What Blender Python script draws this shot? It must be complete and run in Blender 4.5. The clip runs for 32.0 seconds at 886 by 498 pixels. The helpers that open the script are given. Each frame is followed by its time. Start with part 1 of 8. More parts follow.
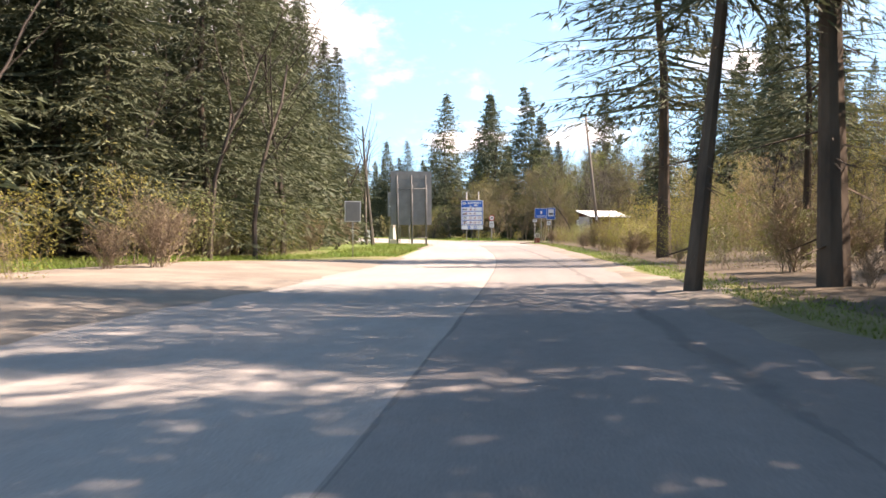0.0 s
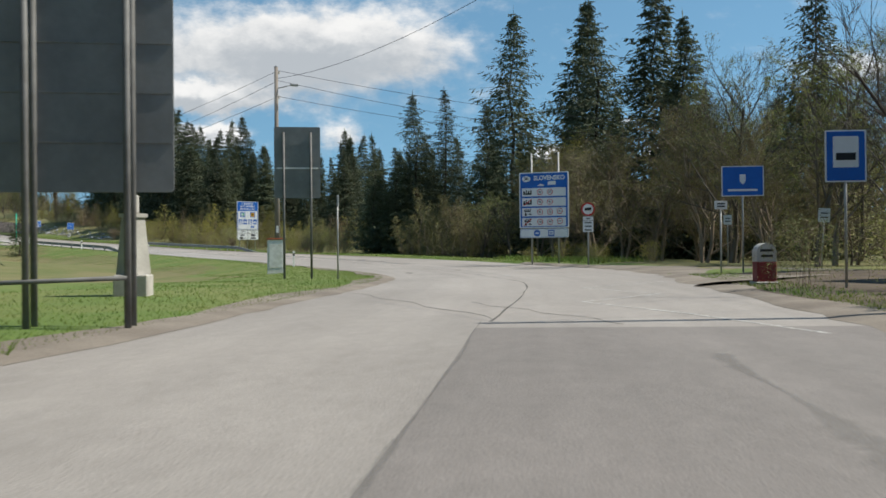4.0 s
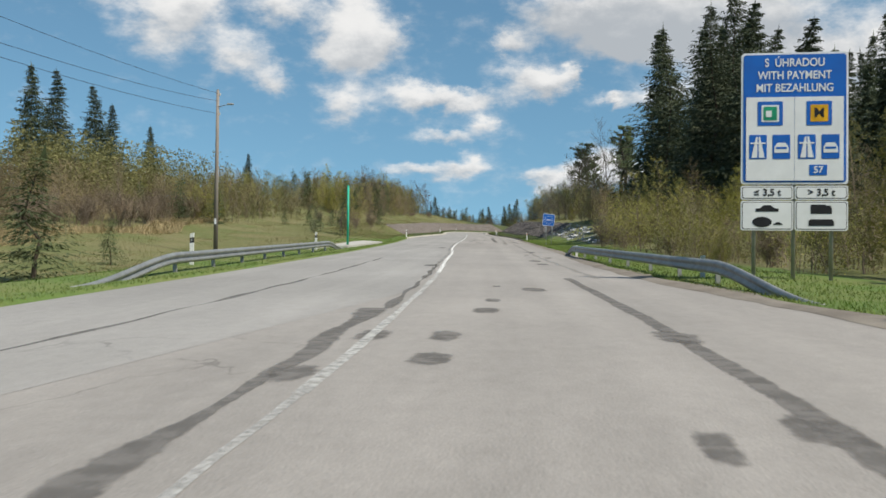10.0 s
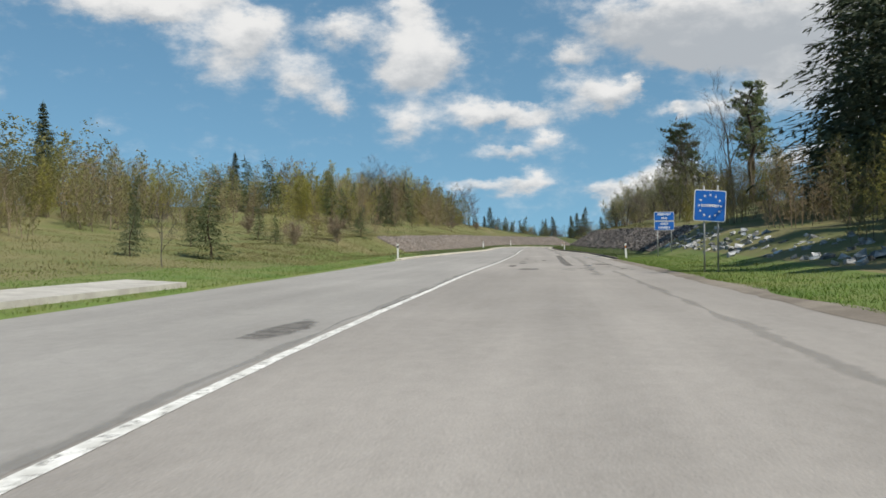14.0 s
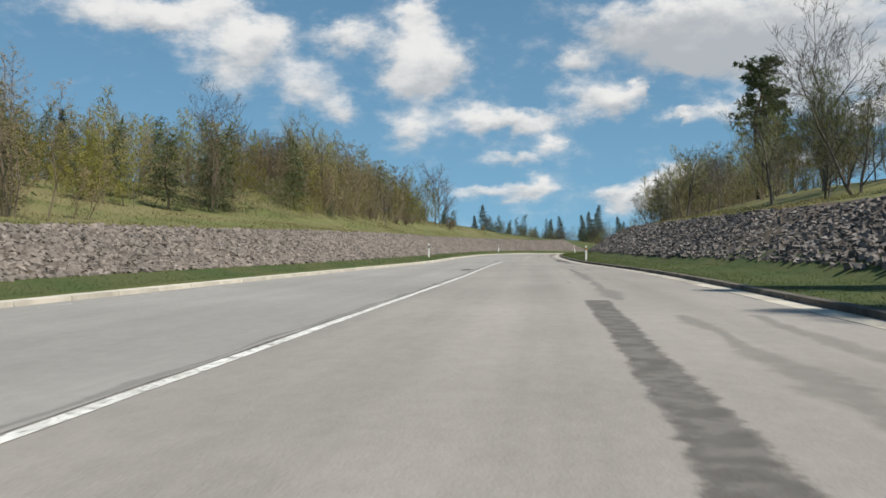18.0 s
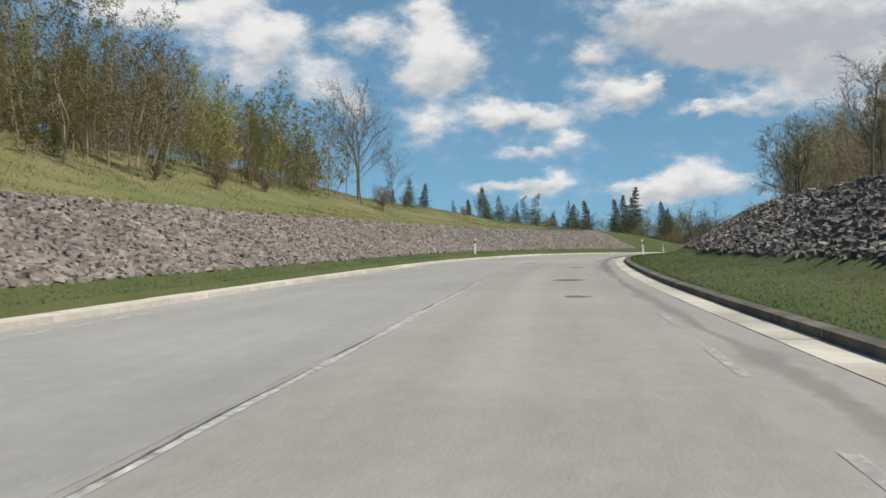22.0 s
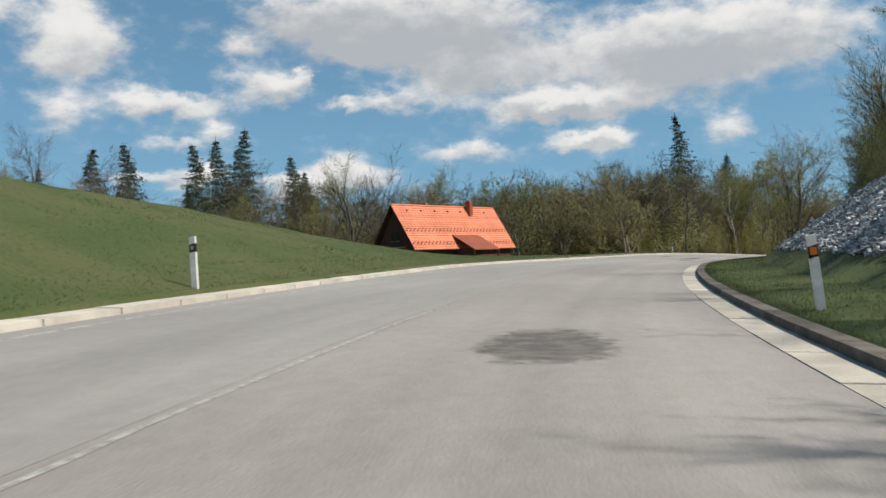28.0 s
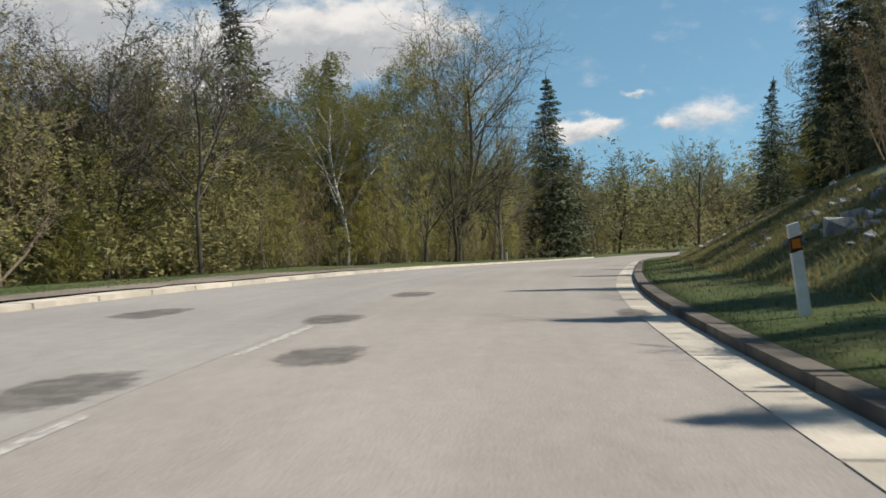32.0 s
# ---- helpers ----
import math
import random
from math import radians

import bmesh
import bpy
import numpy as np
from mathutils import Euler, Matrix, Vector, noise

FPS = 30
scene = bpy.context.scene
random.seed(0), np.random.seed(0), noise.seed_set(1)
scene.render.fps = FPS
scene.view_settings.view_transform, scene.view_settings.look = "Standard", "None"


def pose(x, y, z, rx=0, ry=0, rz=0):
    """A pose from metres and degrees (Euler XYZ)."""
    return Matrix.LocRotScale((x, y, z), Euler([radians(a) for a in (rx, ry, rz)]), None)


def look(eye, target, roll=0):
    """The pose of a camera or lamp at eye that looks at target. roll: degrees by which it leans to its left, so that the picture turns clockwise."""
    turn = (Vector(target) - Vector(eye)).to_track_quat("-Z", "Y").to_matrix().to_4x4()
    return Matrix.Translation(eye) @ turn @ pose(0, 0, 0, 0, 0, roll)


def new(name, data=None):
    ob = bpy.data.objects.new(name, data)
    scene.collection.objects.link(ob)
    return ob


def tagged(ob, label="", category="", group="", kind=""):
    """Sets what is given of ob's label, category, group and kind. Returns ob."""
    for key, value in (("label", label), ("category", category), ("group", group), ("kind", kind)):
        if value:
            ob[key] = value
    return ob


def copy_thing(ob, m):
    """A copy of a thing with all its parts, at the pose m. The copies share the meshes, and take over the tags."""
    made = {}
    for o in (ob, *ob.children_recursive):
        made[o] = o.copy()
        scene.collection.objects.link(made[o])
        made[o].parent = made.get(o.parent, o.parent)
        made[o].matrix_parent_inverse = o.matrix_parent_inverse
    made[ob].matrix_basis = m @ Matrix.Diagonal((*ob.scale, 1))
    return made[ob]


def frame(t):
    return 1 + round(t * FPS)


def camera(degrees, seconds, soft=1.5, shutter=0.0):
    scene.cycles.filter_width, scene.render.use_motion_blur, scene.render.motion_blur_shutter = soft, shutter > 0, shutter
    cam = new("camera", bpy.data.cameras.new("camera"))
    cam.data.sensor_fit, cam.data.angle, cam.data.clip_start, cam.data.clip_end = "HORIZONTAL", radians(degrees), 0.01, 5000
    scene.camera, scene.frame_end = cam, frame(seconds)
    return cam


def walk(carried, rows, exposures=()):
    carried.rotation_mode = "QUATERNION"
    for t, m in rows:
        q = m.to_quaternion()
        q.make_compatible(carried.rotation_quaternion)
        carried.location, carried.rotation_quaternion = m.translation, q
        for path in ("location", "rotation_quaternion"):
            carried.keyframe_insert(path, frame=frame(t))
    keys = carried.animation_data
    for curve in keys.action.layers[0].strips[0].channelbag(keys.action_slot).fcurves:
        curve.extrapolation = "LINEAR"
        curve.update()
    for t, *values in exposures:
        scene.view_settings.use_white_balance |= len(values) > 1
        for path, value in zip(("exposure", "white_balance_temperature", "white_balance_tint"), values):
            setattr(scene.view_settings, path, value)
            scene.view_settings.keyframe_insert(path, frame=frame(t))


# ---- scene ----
cam = camera(49.6, 32.0, soft=1.6, shutter=0.1)
PATH = [
    (0.0, pose(-0.38, 1.03, 2.09, 89.54, 0.11, -4.92)),
    (0.5, pose(1.26, 9.85, 2.10, 89.71, 0.09, -4.07)),
    (1.0, pose(2.78, 18.70, 2.12, 89.87, 0.34, -3.54)),
    (1.5, pose(4.18, 27.57, 2.17, 90.05, 0.24, -3.01)),
    (2.0, pose(5.57, 36.43, 2.22, 90.21, 0.21, -2.47)),
    (2.5, pose(6.82, 45.25, 2.32, 90.38, 0.38, -1.96)),
    (3.0, pose(7.92, 53.98, 2.43, 90.45, 0.42, -0.20)),
    (3.5, pose(8.79, 62.60, 2.54, 90.46, 0.46, 0.76)),
    (4.0, pose(9.56, 71.06, 2.64, 90.41, 0.51, 1.14)),
    (4.5, pose(10.28, 79.34, 2.74, 90.30, 0.57, 1.03)),
    (5.0, pose(10.88, 87.43, 2.81, 89.91, -0.11, 2.01)),
    (5.5, pose(11.34, 95.30, 2.85, 89.75, 0.04, 3.73)),
    (6.0, pose(11.27, 102.97, 2.86, 89.73, -0.04, 6.80)),
    (6.5, pose(10.84, 110.42, 2.84, 89.71, -0.17, 10.77)),
    (7.0, pose(9.87, 117.67, 2.87, 90.02, -0.74, 15.62)),
    (7.5, pose(8.38, 124.75, 2.96, 90.36, -1.06, 20.25)),
    (8.0, pose(6.31, 131.68, 3.08, 90.53, -0.79, 25.02)),
    (8.5, pose(3.65, 138.46, 3.23, 90.74, -0.79, 29.43)),
    (9.0, pose(0.47, 145.11, 3.39, 90.94, -0.56, 33.89)),
    (9.5, pose(-3.02, 151.67, 3.57, 90.93, -0.56, 36.83)),
    (10.0, pose(-6.88, 158.04, 3.73, 91.04, -0.62, 39.52)),
    (10.5, pose(-10.92, 164.19, 3.90, 91.10, -0.10, 41.82)),
    (11.0, pose(-15.20, 170.07, 4.12, 91.14, 0.14, 43.45)),
    (11.5, pose(-19.54, 175.79, 4.35, 91.30, 0.24, 44.53)),
    (12.0, pose(-23.87, 181.45, 4.59, 91.40, 0.38, 44.57)),
    (12.5, pose(-28.25, 187.09, 4.83, 91.51, 0.50, 44.74)),
    (13.0, pose(-32.65, 192.86, 5.09, 91.66, 0.35, 44.55)),
    (13.5, pose(-37.14, 198.72, 5.38, 91.89, 0.37, 44.08)),
    (14.0, pose(-41.68, 204.74, 5.67, 92.05, 0.79, 43.44)),
    (14.5, pose(-46.27, 210.89, 5.95, 92.19, 1.15, 43.02)),
    (15.0, pose(-50.90, 217.18, 6.22, 92.23, 1.33, 42.99)),
    (15.5, pose(-55.61, 223.58, 6.50, 92.29, 1.46, 43.02)),
    (16.0, pose(-60.42, 230.11, 6.80, 92.37, 1.57, 43.10)),
    (16.5, pose(-65.35, 236.77, 7.12, 92.47, 1.66, 43.24)),
    (17.0, pose(-70.64, 243.38, 7.47, 92.45, 1.42, 43.58)),
    (17.5, pose(-75.89, 250.19, 7.83, 92.41, 1.10, 43.74)),
    (18.0, pose(-81.25, 257.06, 8.20, 92.43, 1.06, 43.81)),
    (18.5, pose(-86.69, 264.01, 8.58, 92.42, 1.09, 43.83)),
    (19.0, pose(-92.21, 271.06, 8.96, 92.35, 1.26, 43.89)),
    (19.5, pose(-97.77, 278.24, 9.35, 92.36, 1.41, 44.00)),
    (20.0, pose(-103.44, 285.52, 9.74, 92.42, 1.30, 44.20)),
    (20.5, pose(-109.28, 292.89, 10.14, 92.45, 1.32, 44.47)),
    (21.0, pose(-115.30, 300.33, 10.56, 92.37, 1.57, 44.61)),
    (21.5, pose(-121.44, 307.73, 10.97, 92.32, 1.81, 44.75)),
    (22.0, pose(-127.45, 315.28, 11.38, 92.21, 1.42, 44.79)),
    (22.5, pose(-133.47, 322.85, 11.80, 92.16, 1.49, 44.66)),
    (23.0, pose(-139.44, 330.46, 12.21, 92.25, 1.42, 44.15)),
    (23.5, pose(-145.34, 338.11, 12.63, 92.28, 1.34, 43.55)),
    (24.0, pose(-150.97, 345.86, 13.05, 92.30, 1.20, 42.55)),
    (24.5, pose(-156.44, 353.58, 13.47, 92.28, 1.13, 41.04)),
    (25.0, pose(-161.58, 361.43, 13.83, 92.12, 1.20, 38.78)),
    (25.5, pose(-166.40, 369.43, 14.18, 91.86, 1.68, 36.49)),
    (26.0, pose(-170.87, 377.66, 14.49, 91.73, 1.92, 33.98)),
    (26.5, pose(-175.01, 386.14, 14.77, 91.58, 2.16, 31.56)),
    (27.0, pose(-178.85, 394.92, 15.03, 91.41, 2.42, 29.24)),
    (27.5, pose(-182.42, 404.02, 15.27, 91.22, 2.67, 27.02)),
    (28.0, pose(-185.61, 413.50, 15.50, 91.07, 2.53, 24.17)),
    (28.5, pose(-188.53, 423.30, 15.71, 90.95, 2.56, 21.28)),
    (29.0, pose(-190.99, 433.46, 15.89, 90.70, 2.88, 18.02)),
    (29.5, pose(-192.95, 443.94, 16.03, 90.40, 2.94, 15.06)),
    (30.0, pose(-194.45, 454.69, 16.14, 90.13, 2.97, 12.18)),
    (30.5, pose(-195.43, 465.64, 16.21, 89.98, 3.25, 9.95)),
    (31.0, pose(-195.96, 476.74, 16.26, 89.84, 3.74, 7.48)),
    (31.5, pose(-195.83, 487.93, 16.28, 89.69, 4.05, 5.16)),
    (32.0, pose(-195.31, 499.24, 16.28, 89.53, 4.14, 2.34)),
]
# the camera's own exposure and white balance along the way
EXPOSURE = [(0.0, 1.8, 8100, 26), (1.0, 1.08, 6850, 8), (2.0, 1.1, 7350, 10), (2.5, 0.8, 7000, 9), (4.5, 0.28, 6700, 8), (8.0, 0.24, 6700, 8), (12.0, 0.15, 6700, 8), (26.5, 0.13, 6700, 8), (29.0, 0.14, 6880, 9), (32.0, 0.18, 7000, 10)]
walk(cam, PATH, EXPOSURE)

# ---- world, sun ----
SUN_EL, SUN_AZ = 50.0, 86.0          # degrees; azimuth from north (y) towards east (x)
sun_dir = Vector((math.sin(radians(SUN_AZ)) * math.cos(radians(SUN_EL)), math.cos(radians(SUN_AZ)) * math.cos(radians(SUN_EL)), math.sin(radians(SUN_EL))))
sun = new("sun", bpy.data.lights.new("sun", "SUN"))
sun.data.energy, sun.data.angle, sun.data.color = 5.0, radians(0.55), (1.0, 0.95, 0.87)
sun.matrix_world = look(sun_dir * 300, (0, 0, 0))


def link(nt, a, b):
    nt.links.new(a, b)


def math_node(nt, op, a, b=None, clamp=False):
    n = nt.nodes.new("ShaderNodeMath")
    n.operation, n.use_clamp = op, clamp
    for i, v in enumerate((a, b)):
        if v is None:
            continue
        if isinstance(v, (int, float)):
            n.inputs[i].default_value = v
        else:
            nt.links.new(v, n.inputs[i])
    return n.outputs[0]


def smooth(nt, v, lo, hi):
    n = nt.nodes.new("ShaderNodeMapRange")
    n.interpolation_type = "SMOOTHSTEP"
    n.inputs["From Min"].default_value, n.inputs["From Max"].default_value = lo, hi
    nt.links.new(v, n.inputs["Value"])
    return n.outputs["Result"]


# cumulus clouds: heading (degrees left of north), elevation, half width, half height, how sunlit
CLOUDS = [(63.4, 16.0, 3.71, 1.35, 1), (60.0, 15.5, 1.69, 0.61, 1), (56.9, 16.6, 1.52, 0.84, 0.9), (56.1, 13.8, 2.53, 2.03, 1), (51.7, 12.2, 1.86, 1.18, 1), (54.3, 14.8, 2.03, 1.18, 1), (49.7, 10.7, 1.18, 0.84, 0.9), (49.6, 14.9, 1.52, 0.95, 1), 
          (45.9, 14.2, 2.19, 2.03, 1), (45.3, 12.3, 1.52, 1.18, 1), (43.2, 13.5, 1.69, 1.52, 1), (45.0, 16.5, 1.08, 1.01, 1), (45.6, 9.5, 1.52, 1.22, 0.95), (41.4, 10.1, 2.03, 1.08, 1), (38.2, 9.8, 2.53, 0.68, 0.95), (35.7, 13.2, 1.08, 0.61, 1), 
          (34.6, 11.2, 1.86, 1.11, 0.95), (33.0, 10.7, 1.35, 0.68, 0.9), (31.8, 11.5, 0.51, 0.47, 0.9), (39.2, 7.7, 2.53, 0.54, 0.95), (37.1, 8.5, 0.84, 0.44, 0.95), (38.1, 6.1, 1.18, 0.68, 0.95), (41.0, 5.8, 2.36, 0.54, 0.9), (29.6, 9.8, 0.95, 0.3, 0.95), 
          (26.6, 9.9, 2.03, 0.81, 1), (30.2, 6.3, 2.03, 0.88, 1), (33.2, 5.3, 2.36, 0.68, 0.9), (23.3, 11.6, 1.52, 1.22, 1), (28.6, 12.9, 2.87, 0.95, 0.55), (31.6, 14.8, 4.73, 1.52, 0.4), (26.2, 14.6, 5.07, 1.86, 0.3), (21.7, 13.9, 4.05, 2.03, 0.35), 
          (20.0, 11.5, 4.39, 1.42, 0.85), (16.1, 9.1, 4.05, 0.81, 0.95), (10.2, 11.3, 4.39, 2.03, 0.5), (7.1, 7.1, 1.69, 0.88, 1), (15.5, 7.0, 2.03, 0.68, 0.95), (22.2, 6.7, 3.04, 0.61, 0.85), (28.8, 5.3, 3.38, 0.68, 0.85), (17.2, 9.2, 4.39, 0.68, 0.95), 
          (14.5, 7.2, 2.03, 0.51, 0.95), (2.9, 12.2, 4.05, 2.36, 0.75), (10.3, 12.7, 5.4, 2.03, 0.5), (-5.2, 5.9, 1.69, 0.68, 1), (-7.2, 6.0, 1.86, 0.54, 1), (-9.5, 7.7, 0.61, 0.27, 1), (-13.6, 6.2, 2.03, 0.95, 1), (-11.1, 5.8, 0.84, 0.34, 1),(75, 11, 5, 2.2, 0.8), (88, 9, 7, 2.5, 0.8), (-30, 20, 9, 5, 0.9), (110, 18, 12, 4, 0.7), (150, 15, 14, 4, 0.7), (-22, 10, 3, 1, 1)]


def sky():
    world = bpy.data.worlds.new("sky")
    scene.world = world
    world.use_nodes = True
    nt = world.node_tree
    nt.nodes.clear()
    out = nt.nodes.new("ShaderNodeOutputWorld")
    bg = nt.nodes.new("ShaderNodeBackground")
    tex = nt.nodes.new("ShaderNodeTexSky")
    tex.sky_type, tex.sun_disc = "NISHITA", False
    tex.sun_elevation, tex.sun_rotation = radians(SUN_EL), radians(SUN_AZ)
    tex.air_density, tex.dust_density, tex.ozone_density, tex.altitude = 1.0, 0.2, 0.6, 700
    co = nt.nodes.new("ShaderNodeTexCoord")
    sep = nt.nodes.new("ShaderNodeSeparateXYZ")
    link(nt, co.outputs["Generated"], sep.inputs[0])
    x, y, z = sep.outputs
    # clear mountain air: the blue holds down to the skyline
    lift = nt.nodes.new("ShaderNodeCombineXYZ")
    link(nt, x, lift.inputs[0])
    link(nt, y, lift.inputs[1])
    link(nt, math_node(nt, "ADD", math_node(nt, "MULTIPLY", math_node(nt, "MAXIMUM", z, 0.0), 0.85), 0.16), lift.inputs[2])
    unit = nt.nodes.new("ShaderNodeVectorMath")
    unit.operation = "NORMALIZE"
    link(nt, lift.outputs[0], unit.inputs[0])
    link(nt, unit.outputs[0], tex.inputs["Vector"])
    az = math_node(nt, "MULTIPLY", math_node(nt, "ARCTAN2", math_node(nt, "MULTIPLY", x, -1.0), y), 57.2958)
    el = math_node(nt, "MULTIPLY", math_node(nt, "ARCSINE", z), 57.2958)
    comb = nt.nodes.new("ShaderNodeCombineXYZ")
    link(nt, az, comb.inputs[0])
    link(nt, math_node(nt, "MULTIPLY", el, 1.7), comb.inputs[1])

    def fbm(scale, detail, rough, offset):
        mp = nt.nodes.new("ShaderNodeVectorMath")
        mp.operation = "ADD"
        mp.inputs[1].default_value = (offset, offset * 0.7, 3.1)
        link(nt, comb.outputs[0], mp.inputs[0])
        n = nt.nodes.new("ShaderNodeTexNoise")
        n.inputs["Scale"].default_value, n.inputs["Detail"].default_value, n.inputs["Roughness"].default_value = scale, detail, rough
        link(nt, mp.outputs[0], n.inputs["Vector"])
        return n.outputs["Fac"]
    # the clouds' outlines are torn by noise before they are summed
    warp = nt.nodes.new("ShaderNodeCombineXYZ")
    link(nt, math_node(nt, "ADD", az, math_node(nt, "MULTIPLY", math_node(nt, "SUBTRACT", fbm(0.55, 7, 0.6, 9.0), 0.5), 2.6)), warp.inputs[0])
    link(nt, math_node(nt, "ADD", el, math_node(nt, "MULTIPLY", math_node(nt, "SUBTRACT", fbm(0.6, 7, 0.6, 31.0), 0.5), 2.0)), warp.inputs[1])
    field = upper = dull = None
    for a0, e0, w, h, lit in CLOUDS:
        fit = nt.nodes.new("ShaderNodeVectorMath")
        fit.operation = "MULTIPLY_ADD"
        fit.inputs[1].default_value = (1 / (w * 1.06), 1 / (h * 1.08), 0)
        fit.inputs[2].default_value = (-a0 / (w * 1.06), -e0 / (h * 1.08), 0)
        link(nt, warp.outputs[0], fit.inputs[0])
        dot = nt.nodes.new("ShaderNodeVectorMath")
        dot.operation = "DOT_PRODUCT"
        link(nt, fit.outputs[0], dot.inputs[0])
        link(nt, fit.outputs[0], dot.inputs[1])
        g = math_node(nt, "EXPONENT", math_node(nt, "MULTIPLY", dot.outputs["Value"], -1.0))
        ys = nt.nodes.new("ShaderNodeSeparateXYZ")
        link(nt, fit.outputs[0], ys.inputs[0])
        u = math_node(nt, "MULTIPLY", g, ys.outputs[1])
        field = g if field is None else math_node(nt, "ADD", field, g)
        upper = u if upper is None else math_node(nt, "ADD", upper, u)
        if lit < 0.9:
            k = math_node(nt, "MULTIPLY", g, 1.0 - lit)
            dull = k if dull is None else math_node(nt, "ADD", dull, k)
    puff = math_node(nt, "SUBTRACT", fbm(0.45, 9, 0.6, 4.0), 0.5)
    body = math_node(nt, "ADD", field, math_node(nt, "MULTIPLY", puff, 1.5))
    mask = smooth(nt, body, 0.22, 1.15)
    wisp = smooth(nt, math_node(nt, "ADD", field, math_node(nt, "MULTIPLY", puff, 2.4)), 0.08, 1.3)
    mask = math_node(nt, "MAXIMUM", math_node(nt, "MULTIPLY", mask, 0.92), math_node(nt, "MULTIPLY", wisp, 0.5), True)
    # sunlit tops, grey undersides
    bright = math_node(nt, "ADD", math_node(nt, "MULTIPLY", upper, 0.9), math_node(nt, "MULTIPLY", puff, 1.6))
    shade = smooth(nt, math_node(nt, "SUBTRACT", bright, math_node(nt, "MULTIPLY", math_node(nt, "MINIMUM", dull, 0.9), 0.85)), -0.95, 0.5)
    ramp = nt.nodes.new("ShaderNodeMix")
    ramp.data_type = "RGBA"
    ramp.inputs["A"].default_value, ramp.inputs["B"].default_value = (4.2, 4.45, 4.85, 1), (8.1, 8.0, 8.05, 1)
    link(nt, shade, ramp.inputs["Factor"])
    mix = nt.nodes.new("ShaderNodeMix")
    mix.data_type = "RGBA"
    link(nt, mask, mix.inputs["Factor"])
    tone = nt.nodes.new("ShaderNodeMix")
    tone.data_type, tone.blend_type = "RGBA", "MULTIPLY"
    tone.inputs["Factor"].default_value, tone.inputs["B"].default_value = 1.0, (0.86, 1.16, 1.14, 1)
    link(nt, tex.outputs[0], tone.inputs["A"])
    link(nt, tone.outputs["Result"], mix.inputs["A"])
    link(nt, ramp.outputs["Result"], mix.inputs["B"])
    bg.inputs["Strength"].default_value = SKY_STRENGTH
    link(nt, mix.outputs["Result"], bg.inputs["Color"])
    link(nt, bg.outputs[0], out.inputs[0])


SKY_STRENGTH = 0.10
sky()


# ---- materials ----
def material(name, base, second=None, scale=3.0, rough=0.85, metal=0.0, bump=0.0, bump_scale=20.0, vary=0.0, fine=0.12, stretch=(1, 1, 1), thin=0.0, spec=0.3, island=0.0):
    """Two-scale noise between base and second, fine grain, optional relief and a per-object shift of brightness."""
    m = bpy.data.materials.new(name)
    m.use_nodes = True
    nt = m.node_tree
    bsdf = nt.nodes["Principled BSDF"]
    co = nt.nodes.new("ShaderNodeTexCoord")
    mp = nt.nodes.new("ShaderNodeMapping")
    mp.inputs["Scale"].default_value = stretch
    link(nt, co.outputs["Object"], mp.inputs[0])
    n1 = nt.nodes.new("ShaderNodeTexNoise")
    n1.inputs["Scale"].default_value, n1.inputs["Detail"].default_value, n1.inputs["Roughness"].default_value = scale, 5, 0.6
    link(nt, mp.outputs[0], n1.inputs["Vector"])
    n2 = nt.nodes.new("ShaderNodeTexNoise")
    n2.inputs["Scale"].default_value, n2.inputs["Detail"].default_value = bump_scale, 4
    link(nt, mp.outputs[0], n2.inputs["Vector"])
    mix = nt.nodes.new("ShaderNodeMix")
    mix.data_type = "RGBA"
    mix.inputs["A"].default_value = (*base, 1)
    mix.inputs["B"].default_value = (*(second or [c * 0.7 for c in base]), 1)
    link(nt, smooth(nt, n1.outputs["Fac"], 0.35, 0.65), mix.inputs["Factor"])
    hsv = nt.nodes.new("ShaderNodeHueSaturation")
    link(nt, mix.outputs["Result"], hsv.inputs["Color"])
    val = math_node(nt, "ADD", 1.0 - fine, math_node(nt, "MULTIPLY", n2.outputs["Fac"], 2 * fine))
    if vary:
        info = nt.nodes.new("ShaderNodeObjectInfo")
        val = math_node(nt, "MULTIPLY", val, math_node(nt, "ADD", 1.0 - vary, math_node(nt, "MULTIPLY", info.outputs["Random"], 2 * vary)))
    if island:
        geo = nt.nodes.new("ShaderNodeNewGeometry")
        val = math_node(nt, "MULTIPLY", val, math_node(nt, "ADD", 1.0 - island, math_node(nt, "MULTIPLY", geo.outputs["Random Per Island"], 2 * island)))
    link(nt, val, hsv.inputs["Value"])
    link(nt, hsv.outputs[0], bsdf.inputs["Base Color"])
    bsdf.inputs["Roughness"].default_value, bsdf.inputs["Metallic"].default_value = rough, metal
    bsdf.inputs["Specular IOR Level"].default_value = spec
    if bump:
        b = nt.nodes.new("ShaderNodeBump")
        b.inputs["Strength"].default_value, b.inputs["Distance"].default_value = bump, 0.02
        link(nt, n2.outputs["Fac"], b.inputs["Height"])
        link(nt, b.outputs[0], bsdf.inputs["Normal"])
    if thin:
        tr = nt.nodes.new("ShaderNodeBsdfTranslucent")
        link(nt, hsv.outputs[0], tr.inputs["Color"])
        ms = nt.nodes.new("ShaderNodeMixShader")
        ms.inputs[0].default_value = thin
        link(nt, bsdf.outputs[0], ms.inputs[1])
        link(nt, tr.outputs[0], ms.inputs[2])
        link(nt, ms.outputs[0], nt.nodes["Material Output"].inputs[0])
    return m




